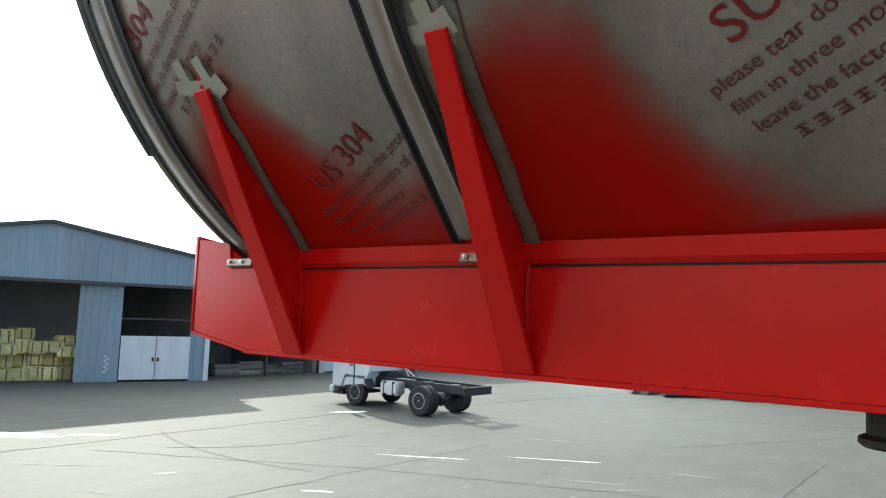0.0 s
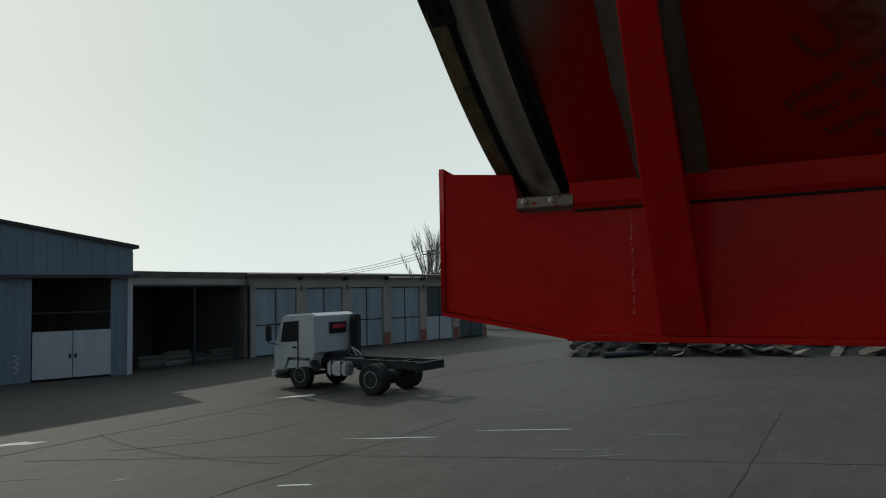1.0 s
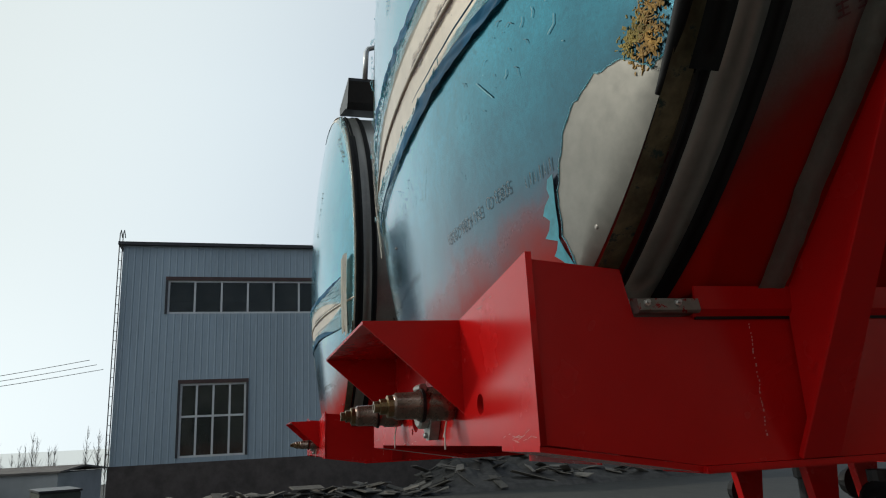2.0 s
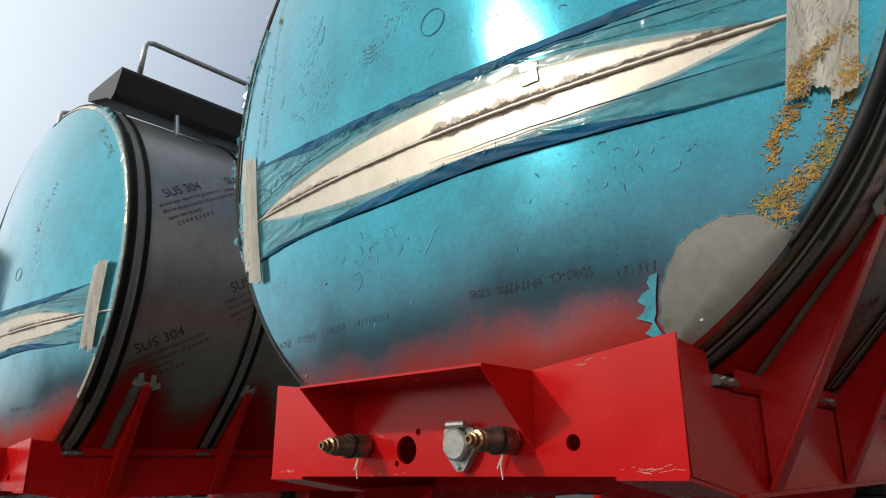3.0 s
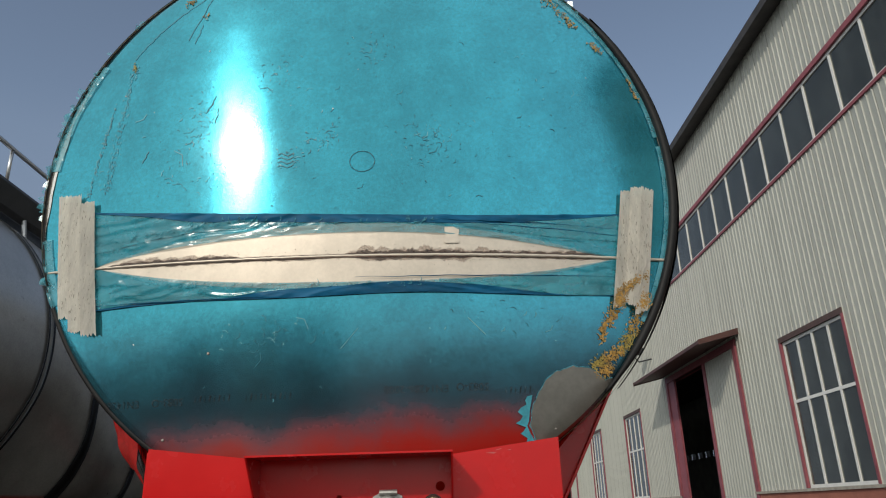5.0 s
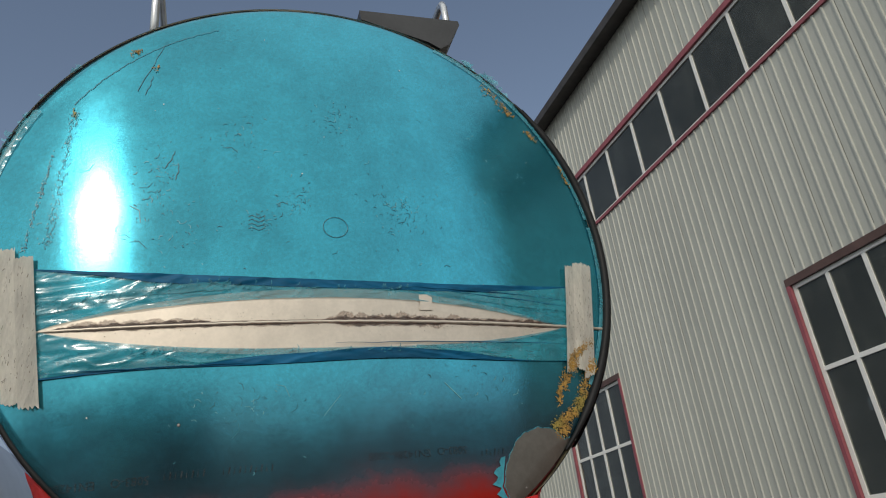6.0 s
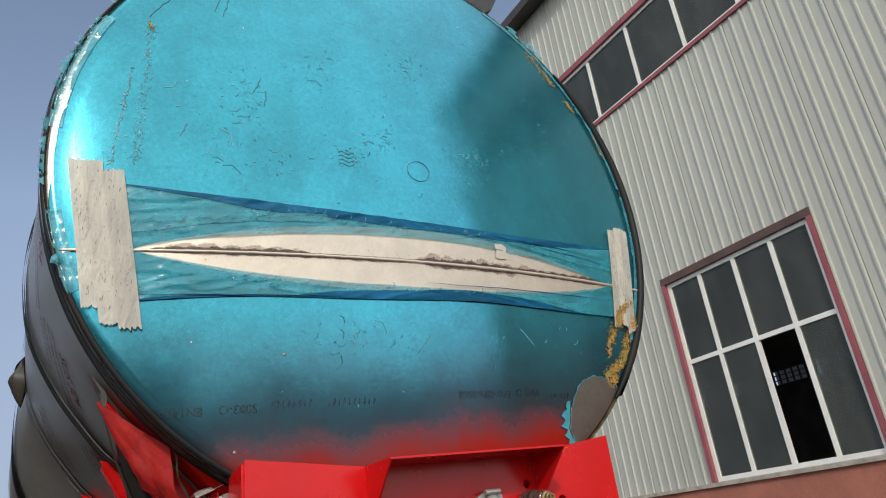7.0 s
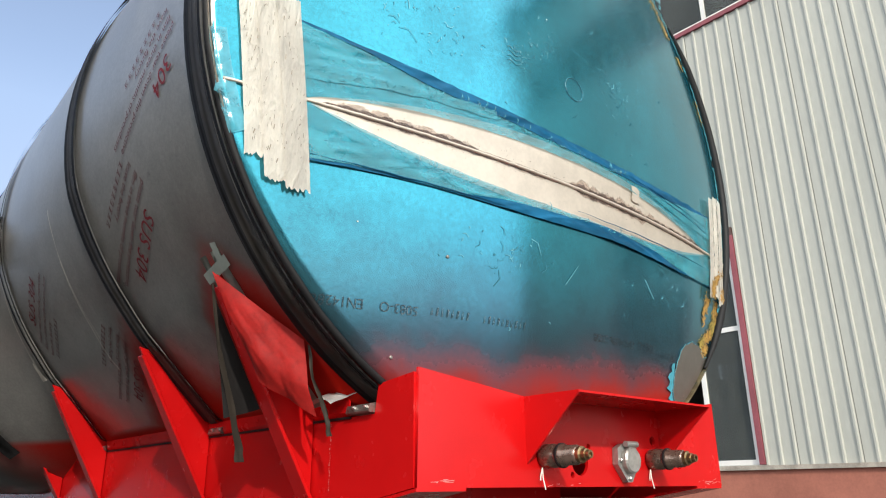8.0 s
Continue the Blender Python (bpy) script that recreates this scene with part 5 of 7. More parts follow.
    if detail > 1:
        glue_spots(head, ((1.075, 3.522, 0.969, 3.455, 0.009, 130), (0.969, 3.455, 0.952, 3.392, 0.012, 120), (0.952, 3.392, 0.894, 3.329, 0.009, 110), (0.894, 3.329, 0.880, 3.275, 0.007, 60), (1.06, 3.43, 1.045, 3.39, 0.014, 110), (1.045, 3.395, 1.000, 3.310, 0.012, 130), (1.000, 3.310, 0.961, 3.248, 0.011, 130), (0.961, 3.248, 0.884, 3.208, 0.011, 140), (0.884, 3.208, 0.842, 3.186, 0.009, 90), (0.90, 3.185, 0.87, 3.160, 0.012, 110),
                          (0.79, 4.81, 0.92, 4.64, 0.012, 120), (0.97, 4.56, 1.01, 4.52, 0.008, 40), (1.11, 4.39, 1.14, 4.28, 0.006, 40), (-0.75, 4.81, -0.72, 4.83, 0.008, 24), (-0.65, 4.74, -0.66, 4.71, 0.004, 10), (-0.945, 4.51, -0.935, 4.46, 0.003, 16)), 7)
    else:
        glue_spots(head, ((0.75, 4.80, 0.95, 4.55, 0.02, 60), (0.35, 4.55, 0.20, 4.20, 0.01, 30), (1.0, 3.45, 1.05, 3.35, 0.02, 30)), 9)
    # the patch where the film was cut away
    edge = [(0.622, 2.925), (0.602, 2.985), (0.610, 3.035), (0.632, 3.088), (0.664, 3.138), (0.708, 3.170), (0.768, 3.186), (0.820, 3.182), (0.860, 3.160), (0.880, 3.140), (0.915, 3.150)]
    bm = bmesh.new()
    low = []
    edge = [(edge[i][0] + (edge[i + 1][0] - edge[i][0]) * j / 5 + 0.006 * wob(i + j * 0.2, 3, 1, 3.1), edge[i][1] + (edge[i + 1][1] - edge[i][1]) * j / 5 + 0.006 * wob(i + j * 0.2, 8, 2, 3.7)) for i in range(len(edge) - 1) for j in range(5)]
    for x, z in edge:
        k = 0.99 / math.hypot(x / TA, (z - TZ) / TB)
        low.append((x * k, TZ + (z - TZ) * k))
    for i in range(len(edge) - 1):
        for j in range(6):
            def p(q, w):
                return on_head(edge[q][0] + (low[q][0] - edge[q][0]) * w, edge[q][1] + (low[q][1] - edge[q][1]) * w, 0.0035)
            quad(bm, p(i, j / 6), p(i + 1, j / 6), p(i + 1, (j + 1) / 6), p(i, (j + 1) / 6))
    bmesh.ops.remove_doubles(bm, verts=bm.verts[:], dist=0.0005)
    if detail < 2:
        bm.free()
        return head_marks(head, detail)
    part("bare_patch", bm, M_patch, head, "dull bare metal where film is cut away", True)
    bm = bmesh.new()
    tube(bm, [on_head(x, z, 0.004) for x, z in edge], [0.0012 + 0.0022 * abs(wob(k, 0, 0, 0.7)) for k in range(len(edge))], 6)
    part("film_edge", bm, M_film_clear, head)
    for flap in (((0.614, 3.088), (0.596, 3.084), (0.588, 3.070), (0.592, 3.056), (0.572, 3.046), (0.560, 3.032), (0.577, 3.018), (0.568, 3.004), (0.551, 2.994), (0.588, 2.980), (0.597, 3.000), (0.603, 3.040)), ((0.590, 2.986), (0.578, 2.968), (0.566, 2.960), (0.590, 2.944), (0.585, 2.930), (0.606, 2.916), (0.618, 2.930), (0.598, 2.965))):
        bm = bmesh.new()
        bm.faces.new([bm.verts.new(on_head(x, z, 0.006)) for x, z in flap])
        bmesh.ops.triangulate(bm, faces=bm.faces[:])
        bmesh.ops.solidify(bm, geom=bm.faces[:], thickness=0.0008)
        part("film_flap", bm, M_film_flap, head, "torn flap of bright blue film")
    return head_marks(head, detail)


def head_marks(head, detail):
    # lifted, crumpled film along the rim
    for a0, a1, seed in ((152, 176, 1), (8, 62, 2), (190, 203, 3), (-30, 6, 4)):
        bm = bmesh.new()
        def place(u, v):
            a = radians(a0 + (a1 - a0) * u)
            r = 0.968 + 0.036 * v
            x, z = TA * r * math.cos(a), TB * r * math.sin(a)
            y = head_y(x, z) if r < 1 else 0.142
            y -= 0.004 + 0.010 * v * abs(wob(x, seed, z, 11)) + 0.006 * abs(wob(x, seed, z, 26))
            k = 1 + 0.006 * v * wob(x, seed + 4, z, 18)
            return (x * k, y, TZ + z * k)
        grid(bm, 90, 7, place)
        part("lifted_film", bm, M_film_clear, head, "crumpled film lifting at the rim", True)
    # upside-down sheet marks
    for words, x, z, size in (("EN14286-2008", 0.325, 3.128, 0.037), ("5083-O", 0.465, 3.132, 0.037), ("5083-O", -0.60, 3.112, 0.037), ("EN14286", -0.76, 3.110, 0.037)):
        bm = text_mesh(words, size)
        for v in bm.verts:
            v.co = on_head(x - v.co.x, z - v.co.y, 0.003)
        part("sheet_marking", bm, M_marking, head, "upside-down dark sheet marking")
    for x0, n_ in ((-0.56, 8), (-0.38, 10), (0.52, 6)):
        bm = bmesh.new()
        for k in range(n_):
            x = x0 + 0.017 * k
            quad(bm, *[on_head(x + dx, 3.096 + dz, 0.003) for dx, dz in ((0, 0), (0.004, 0), (0.004 + 0.004 * (k % 2), 0.022), (0.003, 0.022))])
        tagged(part("marking_bar", bm, M_marking, head), kind="stuff")
    bm = bmesh.new()
    tube(bm, [on_head(0.022 + 0.047 * math.cos(a), 3.971 + 0.043 * math.sin(a), 0.001) for a in [2 * math.pi * k / 28 for k in range(29)]], 0.0024, 5)
    part("ring_mark", bm, M_ringmark, head, "faint ring stamped in the film")
    bm = bmesh.new()
    rnd = random.Random(11)
    for k in range(16):
        x, z = rnd.uniform(-1.0, 1.0), rnd.uniform(3.2, 5.0)
        if math.hypot(x / TA, (z - TZ) / TB) > 0.9 or lens_low(x) < z < fold_up(x):
            continue
        r = rnd.uniform(0.0012, 0.003)
        bm.faces.new([bm.verts.new(on_head(x + r * math.cos(q) * rnd.uniform(0.5, 1.5), z + r * math.sin(q) * rnd.uniform(0.5, 1.5), 0.002)) for q in [2 * math.pi * i / 6 for i in range(6)]])
    tagged(part("paint_fleck", bm, M_tape, head, "pale paint flecks"), kind="stuff")
    for x, z in ((-0.668, 2.975), (0.690, 2.975), (-0.519, 3.262)):
        bm = bmesh.new()
        turned(bm, [(0.005, -0.004), (0.005, 0.003), (0.003, 0.004)], Matrix.Translation(on_head(x, z, 0)) @ Matrix.Rotation(radians(90), 4, "X"), 10)
        part("rivet", bm, M_foot, head)
    return head


def tanker(x, y, label, level, detail):
    root = thing("tank_trailer", label, "tank trailer", (x, y, 0 if level > 1 else -0.08), 0, "tank trailers")
    bm = bmesh.new()
    n = 160
    ys = [0.160, 0.263, 0.268, 0.3, 0.45, 0.6, 0.75, 0.9, 1.05, 1.2, 2.4, 2.5, 2.6, 2.7, 2.8, 2.9, 3.0, 3.1, 3.2, 3.3, 3.4, 3.5, 4.5, 6.0, TLEN]
    rings = [[bm.verts.new(on_shell(360 * k / n, yy, 0.0)) for k in range(n)] for yy in ys]
    for a, b in zip(rings, rings[1:]):
        for k in range(n):
            bm.faces.new((a[k], a[(k + 1) % n], b[(k + 1) % n], b[k]))
    bm.faces.new(rings[-1])
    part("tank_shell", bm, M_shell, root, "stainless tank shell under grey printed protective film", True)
    part("rim_band", shell_band(38 if level > 1 else -38, 200, 0.128, 0.160, 0.003, 130, 0.002), M_bare, root, "bright metal rim", True)
    film_head(root, level)
    strap(root, 0.158, 0.264, -60.4, 240.4, 0.010, 0.15)
    part("rubber_lip", shell_band(-42, 38, 0.136, 0.180, 0.022, 70, 0.018), M_black, root, "thick black rubber lip of the strap", True)
    if level > 1:
        bm = bmesh.new()
        tube(bm, [on_shell(-44 + 84 * k / 80, 0.122, -0.006) for k in range(81)], [0.017 * min(1.0, 0.3 + k / 14, 0.3 + (80 - k) / 14) for k in range(81)], 10)
        part("rim_seal", bm, M_black, root, "thick black rubber seal round the rim", True)
    bm = bmesh.new()
    tube(bm, [on_shell(-24 + 265 * k / 160, 0.147 + 0.003 * wob(k * 0.3, 0, 4), 0.001) for k in range(161)], [0.0105 + 0.0015 * wob(k * 0.7, 3, 0) for k in range(161)], 8)
    part("rim_gasket", bm, M_black, root, "black rubber gasket along the rim", True)
    for th0, th1, y0, y1, mm, nm, lb in ((-61, -24, 0.120, 0.158, M_rimfilm, "rim_film", "dirty dark film between rim and strap"),):
        part(nm, shell_band(th0, th1, y0, y1, 0.002, 40), mm, root, lb, True)
    strap(root, 0.958, 1.062, skew=0.18)
    if level > 1:
        for y0, y1, skew in ((0.182, 0.240, 0.0), (0.982, 1.038, 0.18)):
            part("rubber_cover", shell_band(148, 240.0, y0, y1, 0.0125, 60, 0.004, skew), M_cover, root, "dark rubber cover on the strap", True)
    strap(root, 2.34, 2.43)
    for y0 in (3.05, 3.9):
        part("strap", shell_band(-50, 230, y0, y0 + 0.09, 0.012, 110, 0.010), M_black, root, "black rubber-edged strap", True)
    plate_with_holes(root)
    hood(root)
    for s in (-1, 1):
        frame_side(root, s)
        for gy, drop in ((0.455, 0), (1.120, 0), (2.36, 0)) if s > 0 else ((0.470, 0), (1.185, 0.085), (2.37, 0.085), (3.10, 0.30)):
            gusset(root, s, gy, drop)
        for gy in (0.455, 1.120) if s > 0 else (0.470,):
            for d, w in ((0.030, 0.036), (-0.044, 0.050) if level > 1 else (-0.055, 0.06)):
                th = (-33.5, -62.0) if s > 0 else (213.5, 242.0)
                bm = bmesh.new()
                def place(u, v):
                    yy = gy + d + w * (v - 0.5) + 0.006 * wob(u * 5, gy, d, 1.5)
                    return on_shell(th[0] + (th[1] - th[0]) * u, yy, 0.004 + 0.002 * wob(u * 9, v, gy, 2))
                grid(bm, 24, 2, place)
                bmesh.ops.solidify(bm, geom=bm.faces[:], thickness=0.001)
                part("duct_tape", bm, M_duct, root, "grey duct tape strip", True)
            patches = ((-0.030, -2.0, 0.036, 0.085, 0.08), (-0.030, -2.9, 0.105, 0.036, -0.2), (-0.005, -2.4, 0.06, 0.05, 0.3)) if gy > 1 else ((-0.060, -1.0, 0.030, 0.085, 0.15), (-0.020, -2.3, 0.16, 0.034, -0.15), (0.015, -1.2, 0.030, 0.085, 0.2), (0.045, -2.6, 0.045, 0.045, 0.4))
            for j, (dy, dt, w, h, rot) in enumerate(patches if s > 0 else patches[:2] if gy < 1 else ()):
                bm = bmesh.new()
                th0 = -33.5 if s > 0 else 213.5
                def place(u, v):
                    a, b = (u - 0.5) * w, (v - 0.5) * h
                    a, b = a * math.cos(rot) - b * math.sin(rot), a * math.sin(rot) + b * math.cos(rot)
                    return on_shell(th0 + s * (dt + math.degrees(b / 1.24)), gy + 0.01 + dy + a, 0.005 + 0.0015 * j)
                grid(bm, 4, 6, place)
                part("duct_tape", bm, M_duct, root, "grey duct tape patch")
    walkway(root)
    for xx in (-0.235, 0.262):
        coupling(root, xx, 2.737, 1 if xx > 0 else -1)
    plug_socket(root, 0.118, 2.732)
    for th, yy, first, *turn in detail:
        printed_block(th, yy, root, first, turn=turn[0] if turn else 1, clear=M_ink_red if level > 1 else M_ink)
    # inside of the frame and the legs below
    part("cross_plate", prismed([(-0.55, 2.60), (0.55, 2.60), (0.55, 2.78), (-0.55, 2.78)], "y", 0.62, 0.632), M_red, root)
    for yy in (1.9, 3.2, 4.5, 5.8):
        part("cross_plate", prismed([(-0.66, 2.50), (0.66, 2.50), (0.66, 2.76), (-0.66, 2.76)], "y", yy, yy + 0.012), M_red, root)
    for s in (-1, 1):
        part("inner_rail", boxed(min(s * 0.36, s * 0.48), max(s * 0.36, s * 0.48), 2.6, 8.6, 2.44, 2.60, 0.006), M_red, root)
        for yy in (3.9, 5.2, 6.5):
            part("spring_hanger", prismed([(yy - 0.16, 2.44), (yy + 0.16, 2.44), (yy + 0.10, 2.02), (yy + 0.03, 1.92), (yy - 0.07, 1.98)], "x", min(s * 0.40, s * 0.48), max(s * 0.40, s * 0.48)), M_red, root)
            bm = bmesh.new()
            turned(bm, [(0.10, 0), (0.16, 0.02), (0.16, 0.05), (0.12, 0.06), (0.12, 0.14), (0.07, 0.15), (0.07, 0.2)], Matrix.Translation((s * 0.72, yy + 0.2, 2.10)) @ Matrix.Rotation(radians(90 * s), 4, "Y"), 18)
            part("wheel_hub", bm, M_black, root, "black wheel hub without a wheel")
        bm = bmesh.new()
        turned(bm, [(0.01, 2.545), (0.058, 2.546), (0.064, 2.551), (0.064, 2.560), (0.052, 2.566), (0.052, 2.606)], pose(s * 0.60, 1.765, 0.0), 18)
        part("bump_stop", bm, M_black, root, "black rubber bump stop")
        bm = bmesh.new()
        turned(bm, [(0.10, 0.0), (0.10, 0.05), (0.06, 0.06), (0.06, 2.20), (0.09, 2.22), (0.09, 2.31)], pose(s * 0.42, 4.5, 0.0), 14)
        part("support_leg", bm, M_dark, root, "black steel support leg")
        bm = bmesh.new()
        turned(bm, [(0.10, 0.0), (0.10, 0.05), (0.06, 0.06), (0.06, 2.20), (0.09, 2.22), (0.09, 2.31)], pose(s * 0.42, 7.6, 0.0), 14)
        part("support_leg", bm, M_dark, root, "black steel support leg")
    return root


# ---- the yard's far side ----
def settle(k, seen=set()):
    """Set everything built since the last call k times as far from where the walk begins, and as large."""
    m = Matrix.Translation((1.93, 1.0, 0)) @ Matrix.Scale(k, 4) @ Matrix.Translation((-1.93, -1.0, 0))
    for ob in scene.objects:
        if ob.name not in seen:
            seen.add(ob.name)
            if ob.parent is None:
                ob.matrix_world = m @ ob.matrix_world


settle(1.0)


def hut(name, label, at, rz, size, h, roof_over=0.25, wall=M_farwall, roof=M_asphaltroof, rise=0.6):
    """A plain long shed with a low pitched roof."""
    root = thing(name, label, "shed", at, rz)
    w, d = size
    part("wall", boxed(0, w, -d, 0, 0, h), wall, root)
    part("roof", prismed([(0.2, h + 0.004), (-d / 2, h + rise), (-d - 0.2, h + 0.004), (-d - 0.2, h + 0.12), (-d / 2, h + rise + 0.12), (0.2, h + 0.12)], "x", -roof_over, w + roof_over), roof, root)
    return root


def warehouse():
    root = thing("warehouse", "blue-grey sheet warehouse with open bays and dark roof edge", "warehouse", (-12.86, -17.98, 0), -21.7)
    W, H, PK, D, LIN, U0 = 10.4, 3.77, 4.66, 12.0, 2.97, 0.45
    def front(u, out, v):
        return (u, out, v)
    holes = [(1.0, 3.1, 0, LIN), (4.3, 6.6, 0, LIN), (7.6, 9.6, 0, LIN)]
    part("wall", corrugated(U0, W, 0, LIN + 0.12, holes, front, 0.22, 0.02), M_bluesiding, root)
    part("wall_lining", backing(U0, W, 0, LIN + 0.1, holes, front), M_inpale, root)
    bm = bmesh.new()
    n = 52
    for k in range(n):
        u0, u1 = U0 + (W - U0) * k / n, U0 + (W - U0) * (k + 1) / n
        def top(u):
            return PK - (PK - H) * abs(u - W / 2) / (W / 2)
        o = 0.18 + (0.02 if k % 2 else 0.0)
        quad(bm, (u0, o, LIN), (u1, o, LIN), (u1, o, top(u1)), (u0, o, top(u0)))
        quad(bm, (u0, o, LIN), (u1, o, LIN), (u1, 0, LIN), (u0, 0, LIN))
        quad(bm, (u1, 0.18, LIN), (u1, 0.20, LIN), (u1, 0.20, top(u1)), (u1, 0.18, top(u1)))
    part("gable_panel", bm, M_bluesiding, root)
    part("lintel_edge", boxed(U0 - 0.2, W + 0.1, 0.19, 0.26, LIN - 0.05, LIN + 0.05), M_darkroof, root)
    bm = bmesh.new()
    prism(bm, [(U0 - 0.15, H + 0.04), (W / 2, PK), (W + 0.15, H - 0.02), (W + 0.15, H + 0.08), (W / 2, PK + 0.10), (U0 - 0.15, H + 0.14)], "y", -D, 0.32)
    part("roof", bm, M_darkroof, root)
    for a, b in ((U0, U0 + 0.12), (W - 0.12, W)):
        part("side_wall", boxed(a, b, -D, -0.17, 0, H - 0.02), M_bluesiding, root)
    part("back_wall", boxed(U0 + 0.12, W - 0.12, -D + 6.0, -D + 6.15, 0, H), M_inpale, root)
    for a, b in ((1.02, 2.04), (2.06, 3.08)):
        leaf = part("door_leaf", boxed(a, b, 0.03, 0.07, 0.06, 1.40, 0.006), M_doorwhite, root, "white lower door leaf")
        part("hasp", boxed(b - 0.10 if a < 2 else a + 0.03, b - 0.03 if a < 2 else a + 0.10, 0.07, 0.09, 0.62, 0.74), M_dark, leaf)
    part("window_bar", boxed(1.0, 3.1, -0.2, -0.12, 1.9, 1.95), M_dark, root)
    part("corner_post", boxed(U0 - 0.05, U0 + 0.10, -0.02, 0.05, 0, H - 0.05), M_doorwhite, root)
    part("white_scrawl", tubed([(3.45 + 0.08 * math.sin(k * 1.9), 0.03, 0.25 + 0.05 * k) for k in range(12)], 0.02, 5), M_doorwhite, root, "white scrawl of lime on the wall")
    return root


warehouse()


def wrapped_pack(at, size, rz):
    ob = thing("wrapped_pack", "yellow wrapped pack of insulation in a stack", "pack", at, rz, "stacked packs")
    w, d, h = size
    bm = bmesh.new()
    box(bm, -w / 2, w / 2, -d / 2, d / 2, 0, h, 0.04)
    for v in bm.verts:
        v.co += Vector((wob(v.co.x, at[0], v.co.z, 3), wob(v.co.y, at[1], v.co.z, 3), wob(v.co.x, at[2], v.co.y, 3))) * 0.03
    part("wrapping", bm, M_yellow, ob)
    for x in (-w * 0.25, w * 0.25):
        part("band", boxed(x - 0.015, x + 0.015, -d / 2 - 0.012, d / 2 + 0.012, 0.03, h - 0.03), M_darkroof, ob)
    return ob


rnd = random.Random(5)
wm = pose(-12.86, -17.98, 0, 0, 0, -21.7)
for col in range(6):
    z = 0.0
    for row in range(rnd.choice((2, 3, 4, 4))):
        h = rnd.uniform(0.30, 0.44)
        p = wm @ Vector((4.50 + 0.38 * col + rnd.uniform(-0.05, 0.05), -0.75 - 0.35 * (row % 2) - rnd.uniform(0, 0.25), z))
        wrapped_pack(tuple(p), (rnd.uniform(0.42, 0.62), 0.6, h), -21.7 + rnd.uniform(-28, 28))
        z += h


def canopy():
    root = thing("lean_to", "dark open lean-to with a felt roof and thin posts", "lean-to", (-17.75, -18.3, 0), 0.0)
    L = 5.3
    part("roof", prismed([(-0.25, 2.98), (-0.25, 3.16), (-5.5, 3.30), (-5.5, 3.10)], "x", 0.0, L), M_asphaltroof, root, "brown-grey felt roof")
    part("fascia", prismed([(-0.32, 2.70), (-0.32, 2.98), (-0.46, 2.98), (-0.46, 2.70)], "x", 0.0, L), M_cream, root, "pale plaster band under the roof")
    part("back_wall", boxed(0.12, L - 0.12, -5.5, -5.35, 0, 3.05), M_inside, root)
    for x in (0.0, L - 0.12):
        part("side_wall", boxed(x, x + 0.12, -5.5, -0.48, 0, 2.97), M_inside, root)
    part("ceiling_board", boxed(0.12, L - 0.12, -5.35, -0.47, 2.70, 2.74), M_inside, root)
    for x in (0.08, L * 0.5, L - 0.10):
        part("post", boxed(x - 0.04, x + 0.04, -0.12, -0.04, 0, 2.66), M_dark, root)
    part("eaves_board", boxed(0.0, L, -0.31, -0.03, 2.66, 2.72), M_darkroof, root)
    return root


canopy()
for k in range(7):
    p = Vector((-17.75 + 4.6 * (0.15 + 0.11 * k), -19.2 - 0.4 * (k % 2), 0))
    ob = thing("board_stack", "stack of dark boards under the lean-to", "boards", tuple(p), rnd.uniform(-8, 8), "boards under the lean-to")
    for j in range(rnd.randint(3, 6)):
        part("board", boxed(-0.5, 0.5, -0.12, 0.12, 0.08 * j, 0.08 * j + 0.07, 0.006, pose(0, 0, 0, 0, 0, rnd.uniform(-5, 5))), M_wood, ob)


settle(1.16)


